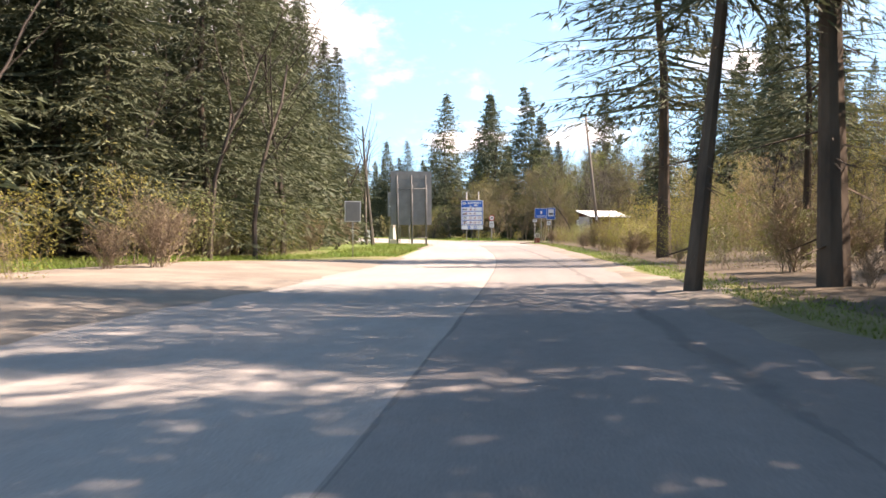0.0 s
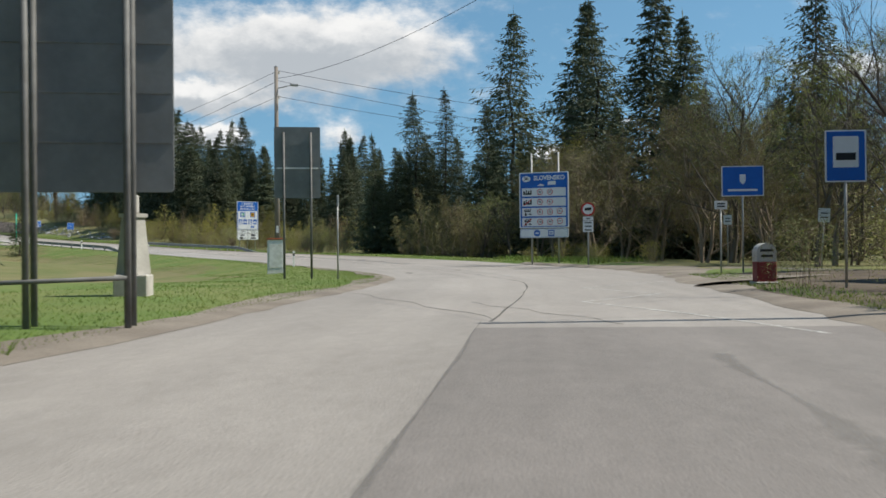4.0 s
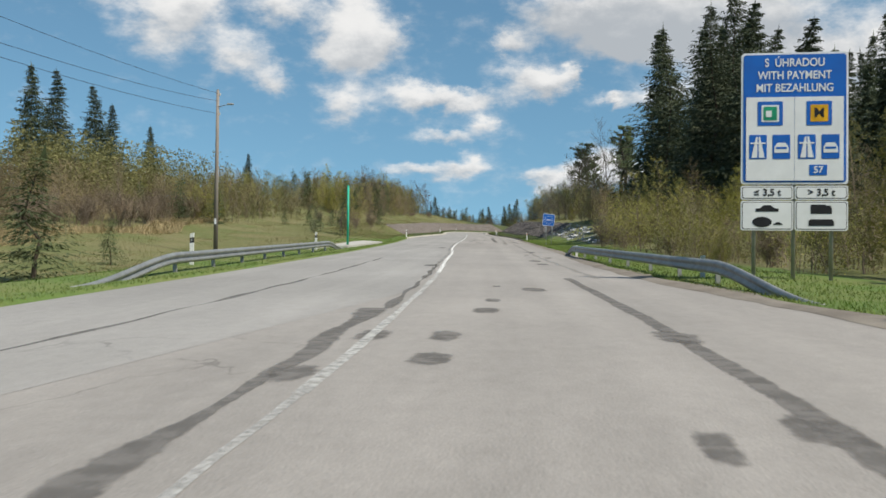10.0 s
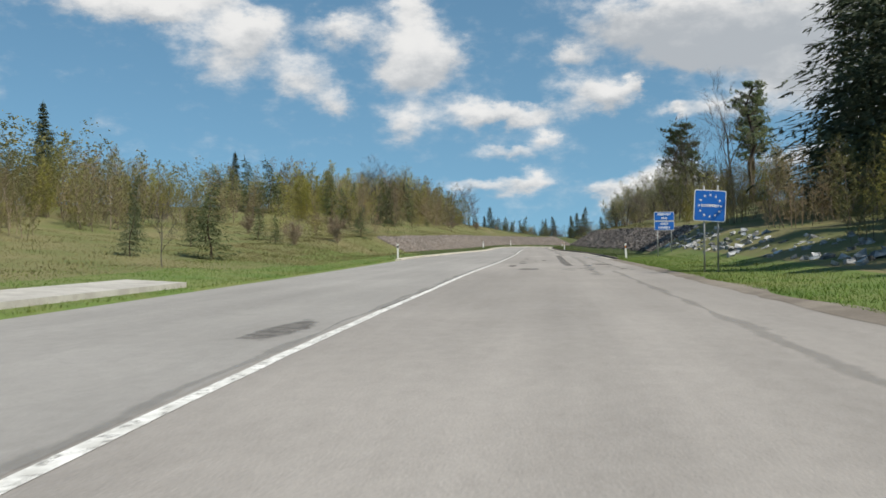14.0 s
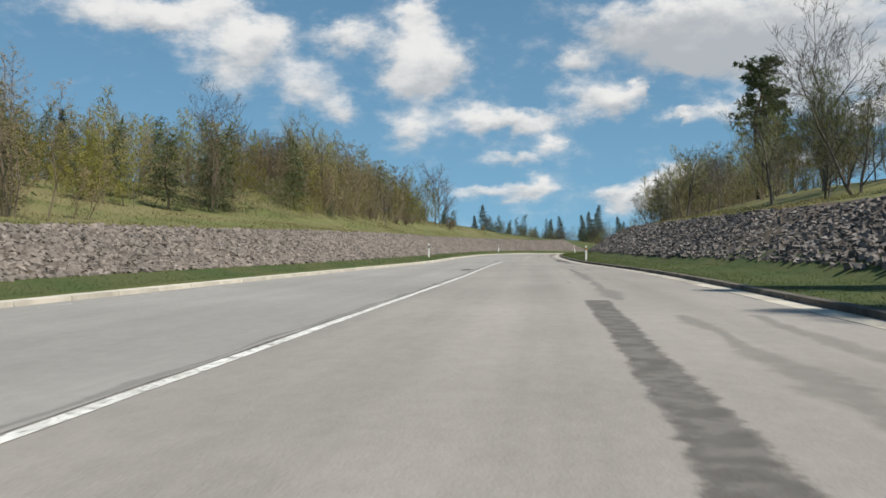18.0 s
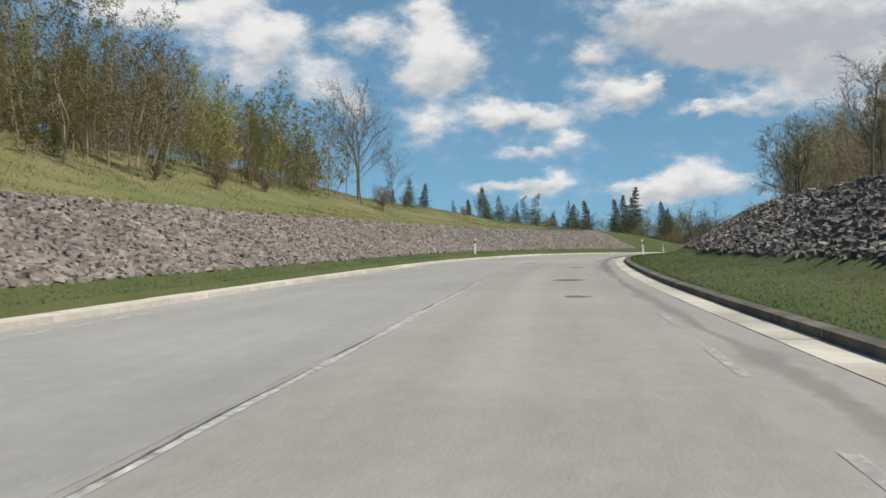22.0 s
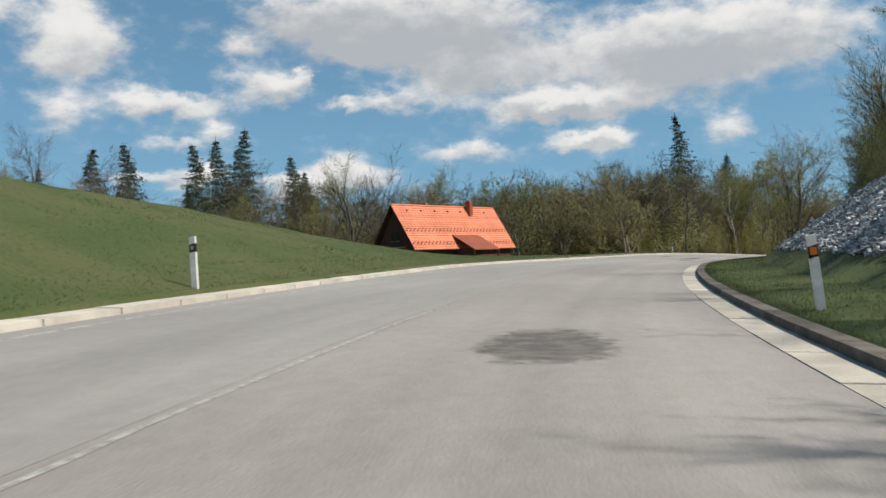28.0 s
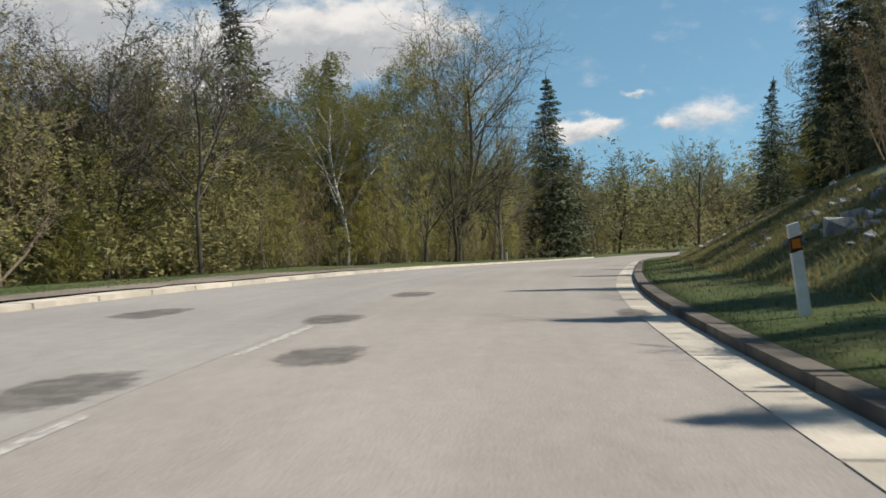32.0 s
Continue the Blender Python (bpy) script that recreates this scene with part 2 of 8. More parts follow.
def chipped(m, keep, soft=0.0):
    """Lets the surface under a paint show through where the paint has flaked off."""
    nt = m.node_tree
    co = nt.nodes.new("ShaderNodeTexCoord")
    n = nt.nodes.new("ShaderNodeTexNoise")
    n.inputs["Scale"].default_value, n.inputs["Detail"].default_value, n.inputs["Roughness"].default_value = 11.0, 6, 0.75
    link(nt, co.outputs["Object"], n.inputs["Vector"])
    tr = nt.nodes.new("ShaderNodeBsdfTransparent")
    mx = nt.nodes.new("ShaderNodeMixShader")
    link(nt, smooth(nt, n.outputs["Fac"], 0.58 - 0.3 * keep - soft, 0.70 - 0.3 * keep + soft), mx.inputs[0])
    link(nt, tr.outputs[0], mx.inputs[1])
    link(nt, nt.nodes["Principled BSDF"].outputs[0], mx.inputs[2])
    link(nt, mx.outputs[0], nt.nodes["Material Output"].inputs[0])
    return m


def asphalt(name, base, second, ragged=False, strength=0.62, crisp=False):
    """Worn asphalt laid out along the road (uv: metres across and along). ragged: a repair whose rim, at uv x = 1, frays out."""
    m = material(name, base, second, 3.5 if ragged else 0.09, 0.9, bump=0.35, bump_scale=45, fine=0.17, spec=0.25)
    nt = m.node_tree
    bsdf = nt.nodes["Principled BSDF"]
    col = bsdf.inputs["Base Color"].links[0].from_socket
    uv = nt.nodes.new("ShaderNodeUVMap")

    def noise_at(vec, sx, sy, detail=6, rough=0.65):
        mp = nt.nodes.new("ShaderNodeMapping")
        mp.inputs["Scale"].default_value = (sx, sy, 1)
        link(nt, vec, mp.inputs[0])
        n = nt.nodes.new("ShaderNodeTexNoise")
        n.inputs["Scale"].default_value, n.inputs["Detail"].default_value, n.inputs["Roughness"].default_value = 1.0, detail, rough
        link(nt, mp.outputs[0], n.inputs["Vector"])
        return n.outputs["Fac"]
    if not ragged:
        # rolled lanes, faint stains, the stones of the mix, and paler wheel tracks
        streak = noise_at(uv.outputs[0], 1.3, 0.018, 4, 0.55)
        stain = noise_at(uv.outputs[0], 0.35, 0.07, 7, 0.7)
        mottle = noise_at(uv.outputs[0], 5, 2.6, 5, 0.7)
        stone = noise_at(uv.outputs[0], 60, 42, 2, 0.6)
        off = nt.nodes.new("ShaderNodeSeparateXYZ")
        link(nt, uv.outputs[0], off.inputs[0])
        gap = math_node(nt, "SUBTRACT", math_node(nt, "ABSOLUTE", math_node(nt, "SUBTRACT", off.outputs[0], 0.1)), 0.8)
        track = math_node(nt, "EXPONENT", math_node(nt, "MULTIPLY", math_node(nt, "MULTIPLY", gap, gap), -9.0))
        v = math_node(nt, "ADD", 0.93, math_node(nt, "MULTIPLY", math_node(nt, "SUBTRACT", streak, 0.5), 0.30))
        v = math_node(nt, "ADD", v, math_node(nt, "MULTIPLY", math_node(nt, "SUBTRACT", stain, 0.5), 0.5))
        v = math_node(nt, "ADD", v, math_node(nt, "MULTIPLY", math_node(nt, "SUBTRACT", mottle, 0.5), 0.36))
        v = math_node(nt, "ADD", v, math_node(nt, "MULTIPLY", math_node(nt, "SUBTRACT", stone, 0.5), 0.55))
        v = math_node(nt, "ADD", v, math_node(nt, "MULTIPLY", track, 0.05))
        # hairline cracks
        mp = nt.nodes.new("ShaderNodeMapping")
        mp.inputs["Scale"].default_value = (0.45, 0.22, 1)
        link(nt, uv.outputs[0], mp.inputs[0])
        wob = nt.nodes.new("ShaderNodeTexNoise")
        wob.inputs["Scale"].default_value, wob.inputs["Detail"].default_value = 2.0, 5
        link(nt, mp.outputs[0], wob.inputs["Vector"])
        add = nt.nodes.new("ShaderNodeVectorMath")
        link(nt, mp.outputs[0], add.inputs[0])
        link(nt, wob.outputs["Color"], add.inputs[1])
        vor = nt.nodes.new("ShaderNodeTexVoronoi")
        vor.feature = "DISTANCE_TO_EDGE"
        vor.inputs["Scale"].default_value = 1.0
        link(nt, add.outputs[0], vor.inputs["Vector"])
        crack = math_node(nt, "SUBTRACT", 1.0, smooth(nt, vor.outputs["Distance"], 0.004, 0.014))
        crack = math_node(nt, "MULTIPLY", crack, smooth(nt, noise_at(uv.outputs[0], 0.13, 0.04), 0.6, 0.72))
        v = math_node(nt, "MULTIPLY", v, math_node(nt, "SUBTRACT", 1.0, math_node(nt, "MULTIPLY", crack, 0.5)))
        h2 = nt.nodes.new("ShaderNodeHueSaturation")
        link(nt, col, h2.inputs["Color"])
        link(nt, v, h2.inputs["Value"])
        link(nt, h2.outputs[0], bsdf.inputs["Base Color"])
    else:
        co = nt.nodes.new("ShaderNodeTexCoord")
        sep = nt.nodes.new("ShaderNodeSeparateXYZ")
        link(nt, uv.outputs[0], sep.inputs[0])
        n = noise_at(co.outputs["Object"], 3.2 if crisp else 1.6, 3.2 if crisp else 1.6, 9, 0.78)
        keep = math_node(nt, "ADD", math_node(nt, "SUBTRACT", 1.0, sep.outputs[0]), math_node(nt, "MULTIPLY", math_node(nt, "SUBTRACT", n, 0.5), 1.1 if crisp else 2.2))
        al = math_node(nt, "MULTIPLY", smooth(nt, keep, *((0.2, 0.5) if crisp else (0.15, 0.75))), strength)
        tr = nt.nodes.new("ShaderNodeBsdfTransparent")
        mx = nt.nodes.new("ShaderNodeMixShader")
        link(nt, al, mx.inputs[0])
        link(nt, tr.outputs[0], mx.inputs[1])
        link(nt, bsdf.outputs[0], mx.inputs[2])
        link(nt, mx.outputs[0], nt.nodes["Material Output"].inputs[0])
    return m


ASPHALT = asphalt("asphalt", (0.316, 0.292, 0.269), (0.273, 0.252, 0.232))
SMOOTH_ASPHALT = asphalt("smooth_asphalt", (0.319, 0.303, 0.285), (0.28, 0.266, 0.249))
PATCH = asphalt("asphalt_patch", (0.115, 0.107, 0.1), (0.2, 0.187, 0.175), True, 0.64, True)
STREAK = asphalt("asphalt_streak", (0.16, 0.157, 0.148), (0.24, 0.232, 0.218), True, 0.24)
TAR = asphalt("tar_joint", (0.07, 0.068, 0.065), (0.12, 0.116, 0.11), True, 0.75)
COARSE_ASPHALT = asphalt("coarse_asphalt", (0.225, 0.205, 0.192), (0.19, 0.175, 0.164))
GRASS_GROUND = material("grass_ground", (0.115, 0.13, 0.042), (0.175, 0.155, 0.072), 0.2, 0.95, bump=0.8, bump_scale=9, fine=0.35)
MEADOW = material("meadow_grass", (0.062, 0.098, 0.022), (0.092, 0.108, 0.031), 0.3, 0.75, thin=0.35, bump_scale=2.0, fine=0.3, island=0.3)
LAWN_GROUND = material("lawn_ground", (0.098, 0.15, 0.034), (0.145, 0.165, 0.052), 0.35, 0.95, bump=0.8, bump_scale=9, fine=0.35)
MEADOW_GROUND = material("meadow_ground", (0.050, 0.072, 0.020), (0.078, 0.084, 0.030), 0.25, 0.95, bump=0.8, bump_scale=9, fine=0.35)
GRASS = material("grass", (0.105, 0.185, 0.03), (0.16, 0.195, 0.045), 0.3, 0.7, thin=0.3, bump_scale=2.0, fine=0.3, island=0.3)
DRY_REED = material("dry_reed", (0.42, 0.33, 0.19), (0.32, 0.25, 0.13), 0.25, 0.9, thin=0.3, bump_scale=2.0, fine=0.3, island=0.3)
DRY_GRASS = material("dry_grass", (0.25, 0.21, 0.105), (0.165, 0.165, 0.06), 0.25, 0.9, thin=0.35, bump_scale=2.0, fine=0.3, island=0.3)
GRAVEL = material("gravel", (0.235, 0.205, 0.17), (0.165, 0.14, 0.115), 0.5, 0.95, bump=0.7, bump_scale=25, fine=0.25)
PALE_KERB = material("pale_kerb", (0.58, 0.53, 0.45), (0.44, 0.40, 0.34), 1.2, 0.9, bump=0.3, bump_scale=30, vary=0.12)
GUTTER = material("gutter_concrete", (0.48, 0.44, 0.375), (0.34, 0.31, 0.265), 0.9, 0.9, bump=0.35, bump_scale=30, vary=0.16, fine=0.2)
KERB = material("kerb_concrete", (0.37, 0.345, 0.30), (0.26, 0.24, 0.205), 1.2, 0.9, bump=0.3, bump_scale=30, vary=0.14)
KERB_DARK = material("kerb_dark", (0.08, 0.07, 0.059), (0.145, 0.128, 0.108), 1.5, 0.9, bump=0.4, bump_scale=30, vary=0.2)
STONE = material("grey_stone", (0.235, 0.2, 0.175), (0.18, 0.157, 0.14), 0.7, 0.9, bump=0.4, bump_scale=12, vary=0.2, island=0.28)
# the right bank faces away from the sun: its shade is in this colour
SHADED_STONE = material("shaded_stone", (0.07, 0.06, 0.056), (0.15, 0.132, 0.12), 0.8, 0.8, bump=0.4, bump_scale=12, vary=0.3, spec=0.5, island=0.45)
PALE_STONE = material("pale_stone", (0.42, 0.425, 0.43), (0.13, 0.13, 0.127), 1.6, 0.7, bump=0.4, bump_scale=12, vary=0.25, island=0.5)
WHITE_PAINT = chipped(material("road_paint", (0.74, 0.73, 0.70), (0.52, 0.51, 0.48), 4.5, 0.8, fine=0.15, bump_scale=30), 0.74)
WORN_PAINT = chipped(material("worn_paint", (0.55, 0.54, 0.51), (0.38, 0.37, 0.35), 4.0, 0.85, fine=0.2, bump_scale=30), 0.7, 0.2)
BARK = material("spruce_bark", (0.10, 0.075, 0.055), (0.055, 0.042, 0.033), 2.0, 0.95, bump=0.8, bump_scale=14, stretch=(1, 1, 0.25), vary=0.2)
GREY_BARK = material("grey_bark", (0.14, 0.122, 0.105), (0.075, 0.064, 0.054), 2.0, 0.95, bump=0.5, bump_scale=14, stretch=(1, 1, 0.3), vary=0.25)
BIRCH_BARK = material("birch_bark", (0.6, 0.58, 0.53), (0.16, 0.14, 0.12), 3.0, 0.8, stretch=(1, 1, 3), vary=0.1)
NEEDLES = material("spruce_needles", (0.062, 0.08, 0.045), (0.094, 0.106, 0.056), 0.6, 0.7, vary=0.25, thin=0.18, bump_scale=4, fine=0.35, island=0.35)
PINE_NEEDLES = material("pine_needles", (0.075, 0.105, 0.045), (0.115, 0.13, 0.055), 0.8, 0.7, vary=0.25, thin=0.2, bump_scale=4, fine=0.3)
FAINT_PAINT = chipped(material("faint_paint", (0.45, 0.44, 0.42), (0.36, 0.35, 0.33), 4.0, 0.85, fine=0.2, bump_scale=30), 0.66, 0.22)
LEAF_YELLOW = material("young_yellow_leaf", (0.31, 0.28, 0.065), (0.24, 0.235, 0.065), 0.5, 0.6, vary=0.25, thin=0.4, bump_scale=3, fine=0.3, island=0.3)
LEAF_GREEN = material("young_green_leaf", (0.15, 0.185, 0.05), (0.20, 0.205, 0.065), 0.5, 0.6, vary=0.3, thin=0.4, bump_scale=3, fine=0.3, island=0.3)
LEAF_BROWN = material("brown_twigs", (0.25, 0.185, 0.11), (0.20, 0.165, 0.085), 0.6, 0.9, vary=0.3, thin=0.3, bump_scale=3, fine=0.3)
GALV = material("galvanised_steel", (0.36, 0.365, 0.36), (0.27, 0.275, 0.27), 2.0, 0.55, 0.55, bump_scale=15, vary=0.1)
GREY_BACK = material("sign_back", (0.21, 0.215, 0.21), (0.165, 0.17, 0.168), 1.0, 0.6, 0.2, bump_scale=10)
WOOD_POLE = material("weathered_pole", (0.24, 0.21, 0.18), (0.15, 0.13, 0.11), 1.0, 0.9, bump=0.5, bump_scale=20, stretch=(1, 1, 0.15))
CONCRETE = material("concrete", (0.46, 0.44, 0.40), (0.35, 0.33, 0.30), 1.5, 0.9, bump=0.3, bump_scale=25)
PLASTIC_WHITE = material("white_plastic", (0.72, 0.72, 0.70), (0.58, 0.58, 0.55), 4.0, 0.5, bump_scale=10)
BLACK = material("black_paint", (0.02, 0.02, 0.022), None, 4.0, 0.5)
BLUE = material("sign_blue", (0.012, 0.12, 0.46), (0.015, 0.105, 0.40), 1.5, 0.4, bump_scale=8, fine=0.05)
SIGN_WHITE = material("sign_white", (0.72, 0.73, 0.73), (0.66, 0.67, 0.67), 1.5, 0.45, bump_scale=8, fine=0.04)
RED = material("sign_red", (0.52, 0.03, 0.03), (0.45, 0.03, 0.03), 2, 0.45, bump_scale=8)
ORANGE = material("orange_reflector", (0.75, 0.22, 0.02), None, 3, 0.4)
AMBER = material("amber_yellow", (0.75, 0.40, 0.02), None, 3, 0.4)
SIGN_GREEN = material("sign_green", (0.02, 0.30, 0.16), None, 3, 0.4)
DARK_RED = material("dark_red_paint", (0.22, 0.03, 0.03), None, 3, 0.6, fine=0.2)
GREEN_PAINT = material("green_paint", (0.01, 0.30, 0.17), (0.03, 0.40, 0.27), 1.2, 0.5, bump_scale=12)
TILE = material("roof_tile", (0.66, 0.215, 0.115), (0.56, 0.175, 0.095), 0.5, 0.6, bump=0.2, bump_scale=25, vary=0.1)
BROWN_WOOD = material("brown_boards", (0.125, 0.05, 0.032), (0.08, 0.036, 0.025), 1.2, 0.8, bump=0.4, bump_scale=18, stretch=(1, 1, 0.2), vary=0.15)
RUST_SHEET = material("brown_metal_sheet", (0.30, 0.085, 0.04), (0.24, 0.07, 0.04), 1.0, 0.5, bump_scale=12)
GLASS = material("window_glass", (0.03, 0.035, 0.04), None, 1, 0.08, spec=0.6)
EARTH = material("earth", (0.11, 0.085, 0.06), (0.07, 0.055, 0.04), 0.5, 0.95, bump=0.8, bump_scale=8, fine=0.3)


# ---- building blocks ----
def mesh_object(name, verts, faces, mat, parent=None, label="", smooth_shade=False):
    me = bpy.data.meshes.new(name)
    me.from_pydata(verts if isinstance(verts, list) else [tuple(v) for v in verts], [], faces)
    mats = mat if isinstance(mat, (list, tuple)) else [mat]
    for m in mats:
        me.materials.append(m)
    if smooth_shade:
        me.polygons.foreach_set("use_smooth", [True] * len(me.polygons))
    me.update()
    ob = new(name, me)
    if parent is not None:
        ob.parent = parent
    if label:
        ob["label"] = label
    return ob


def set_uv(ob, uvs):
    """uvs: one pair for each vertex."""
    me = ob.data
    lay = me.uv_layers.new(name="UVMap")
    idx = np.zeros(len(me.loops), dtype=np.int32)
    me.loops.foreach_get("vertex_index", idx)
    lay.data.foreach_set("uv", np.asarray(uvs, dtype=np.float32)[idx].ravel())
    return ob


def part(name, bm, mat, parent=None, label="", smooth_shade=False):
    me = bpy.data.meshes.new(name)
    bm.to_mesh(me)
    bm.free()
    me.materials.append(mat)
    if smooth_shade:
        me.polygons.foreach_set("use_smooth", [True] * len(me.polygons))
    ob = new(name, me)
    if parent is not None:
        ob.parent = parent
    if label:
        ob["label"] = label
    return ob


def box_bm(sx, sy, sz, x=0.0, y=0.0, z=0.0, bevel=0.0, m=None):
    """A box with its centre at (x, y, z), edges rounded by bevel."""
    bm = bmesh.new()
    bmesh.ops.create_cube(bm, size=1.0, matrix=Matrix.Translation((x, y, z)) @ Matrix.Diagonal((sx, sy, sz, 1)))
    if bevel:
        bmesh.ops.bevel(bm, geom=bm.edges[:], offset=bevel, segments=1, affect="EDGES")
    if m is not None:
        bmesh.ops.transform(bm, matrix=m, verts=bm.verts)
    return bm


def tube_bm(r0, r1, a, b, sides=8, bm=None, caps=True):
    """A tapered tube from a to b."""
    bm = bm or bmesh.new()
    a, b = Vector(a), Vector(b)
    turn = (b - a).to_track_quat("Z", "Y").to_matrix().to_4x4()
    m = Matrix.Translation((a + b) / 2) @ turn
    bmesh.ops.create_cone(bm, cap_ends=caps, segments=sides, radius1=r0, radius2=r1, depth=(b - a).length, matrix=m)
    return bm


def disc_bm(r, thick, m, sides=28):
    bm = bmesh.new()
    bmesh.ops.create_cone(bm, cap_ends=True, segments=sides, radius1=r, radius2=r, depth=thick, matrix=m)
    return bm


def thing(name, m, label, category, group=""):
    ob = new(name)
    ob.matrix_world = m
    return tagged(ob, label, category, group)


# ---- the road's line: places on the driving lane, ground height and cross fall ----
LINE_XY = [(-11.4, -58), (-0.4, 1.0), (6.1, 40.5), (9.5, 70.3), (10.7, 85.2), (11.3, 100.2), (10.6, 112.2), (8.5, 124.0), (4.85, 135.4),
           (-1.1, 148.1), (-8.8, 160.95), (-20.55, 177.1), (-35.8, 196.9), (-56.7, 225.0), (-81.0, 256.8), (-105.6, 288.3), (-130.7, 319.4),
           (-146.1, 339.15), (-160.4, 359.6), (-172.7, 381.4), (-182.5, 404.4), (-189.7, 428.3), (-194.6, 456.0), (-195.95, 477.5), (-195.3, 499.8)]
LINE_S = [-60, 0, 40, 70, 85, 100, 112, 124, 136, 150, 165, 185, 210, 245, 285, 325, 365, 390, 415, 440, 465, 490, 520, 562, 580, 600, 620, 650, 700, 760]
LINE_Z = [1.05, 1.05, 1.22, 1.59, 1.75, 1.82, 1.81, 1.91, 2.12, 2.43, 2.77, 3.37, 4.25, 5.53, 7.15, 8.85, 10.57, 11.64, 12.71, 13.57, 14.24, 14.76, 15.12, 15.24, 15.16, 14.85, 14.35, 13.5, 12.3, 11.5]
FALL = [0, 0, 0, 0.1, -0.2, -0.3, -0.6, -1.1, -1.1, -0.9, -0.6, 0, 0.2, 1.0, 0.9, 1.0, 1.2, 1.1, 1.1, 1.7, 2.2, 2.4, 2.7, 3.6, 3.6, 3.2, 2.6, 2.0, 1.0, 0.5]
STEP = 1.0
S_MIN, S_MAX = -900.0, 1500.0


def build_line():
    pts = [Vector((*p, 0)) for p in LINE_XY]
    d = Vector((-0.6, 42.0, 0))
    # beyond the bend the road goes on turning right
    for k in range(1, 9):
        a = math.atan2(d.y, d.x) - radians(4.0 * min(k, 6))
        pts.append(pts[-1] + Vector((math.cos(a), math.sin(a), 0)) * 22)
    n = len(pts)
    dense = []
    for i in range(n - 1):
        p0, p1, p2, p3 = pts[max(i - 1, 0)], pts[i], pts[i + 1], pts[min(i + 2, n - 1)]
        seg = max(2, int((p2 - p1).length / 0.5))
        l01, l12, l23 = max((p1 - p0).length, 1e-3), (p2 - p1).length, max((p3 - p2).length, 1e-3)
        m1 = ((p2 - p0) / (l01 + l12)) * l12 if i else (p2 - p1)
        m2 = ((p3 - p1) / (l12 + l23)) * l12 if i < n - 2 else (p2 - p1)
        for j in range(seg):
            u = j / seg
            dense.append((2 * u**3 - 3 * u**2 + 1) * p1 + (u**3 - 2 * u**2 + u) * m1 + (-2 * u**3 + 3 * u**2) * p2 + (u**3 - u**2) * m2)
    dense.append(pts[-1])
    q = np.array([(p.x, p.y) for p in dense])
    s = np.concatenate([[0], np.cumsum(np.linalg.norm(np.diff(q, axis=0), axis=1))]) + LINE_S[0]
    t0, t1 = q[1] - q[0], q[-1] - q[-2]
    t0, t1 = t0 / np.linalg.norm(t0), t1 / np.linalg.norm(t1)
    grid = np.arange(S_MIN, S_MAX + 0.1, STEP)
    x, y = np.interp(grid, s, q[:, 0]), np.interp(grid, s, q[:, 1])
    lo, hi = grid < s[0], grid > s[-1]
    x[lo], y[lo] = q[0, 0] + (grid[lo] - s[0]) * t0[0], q[0, 1] + (grid[lo] - s[0]) * t0[1]
    x[hi], y[hi] = q[-1, 0] + (grid[hi] - s[-1]) * t1[0], q[-1, 1] + (grid[hi] - s[-1]) * t1[1]
    return grid, x, y


GS, GX, GY = build_line()
TX, TY = np.gradient(GX), np.gradient(GY)
TL = np.hypot(TX, TY)
TX, TY = TX / TL, TY / TL


def soft_interp(s, xs, ys):
    v = np.interp(np.atleast_1d(s)[:, None] + np.array([-6, -3, 0, 3, 6.0]), xs, ys).mean(1)
    return v if np.ndim(s) else float(v[0])


def table(rows):
    xs, ys = [r[0] for r in rows], [r[1] for r in rows]
    return lambda s: soft_interp(s, xs, ys)


road_z = lambda s: soft_interp(s, LINE_S, LINE_Z)
road_fall = lambda s: soft_interp(s, LINE_S, FALL)
# distance of the asphalt's edges from the line
left_edge = table([(-60, 5.5), (60, 5.5), (95, 4.6), (108, 4.1), (118, 4.3), (130, 5.5), (147, 6.5), (165, 7.5), (180, 7.9), (215, 7.9), (255, 9.0), (290, 10.2), (320, 8.9), (350, 6.6), (400, 6.8), (490, 6.9), (520, 8.6), (538, 8.2), (552, 8.4), (562, 8.7), (600, 6.5), (900, 5)])
right_edge = table([(-60, 2.5), (20, 2.6), (55, 3.1), (82, 4.0), (97, 4.3), (105, 5.6), (112, 7.0), (119, 6.4), (125, 5.9), (132, 6.0), (138, 6.2), (150, 5.4), (160, 4.8), (175, 4.5), (184, 3.6), (200, 3.6), (218, 4.3), (280, 4.2), (320, 4.0), (348, 2.5), (380, 2.3), (480, 2.0), (505, 1.8), (524, 1.68), (536, 1.53), (546, 1.36), (556, 1.52), (568, 1.45), (576, 1.5), (600, 2.6), (900, 3)])
centre_line = table([(100, 0.6), (118, 0.47), (125, 0.35), (131, 0.28), (137, 0.2), (141, -0.12), (147, -0.56), (152, -0.85), (163, -1.48), (171, -1.72), (184, -1.86), (199, -2.0), (216, -2.1), (225, -2.6), (232, -2.9), (253, -3.3), (290, -3.0), (302, -2.95), (326, -2.73), (332, -2.8), (336, -2.7), (358, -2.02), (364, -1.98), (373, -1.9), (388, -1.9), (408, -2.0), (431, -2.46), (447, -2.6), (480, -2.48), (491, -2.35), (520, -2.65), (540, -2.35), (553, -2.45), (562, -2.7), (580, -2.6), (700, -2)])

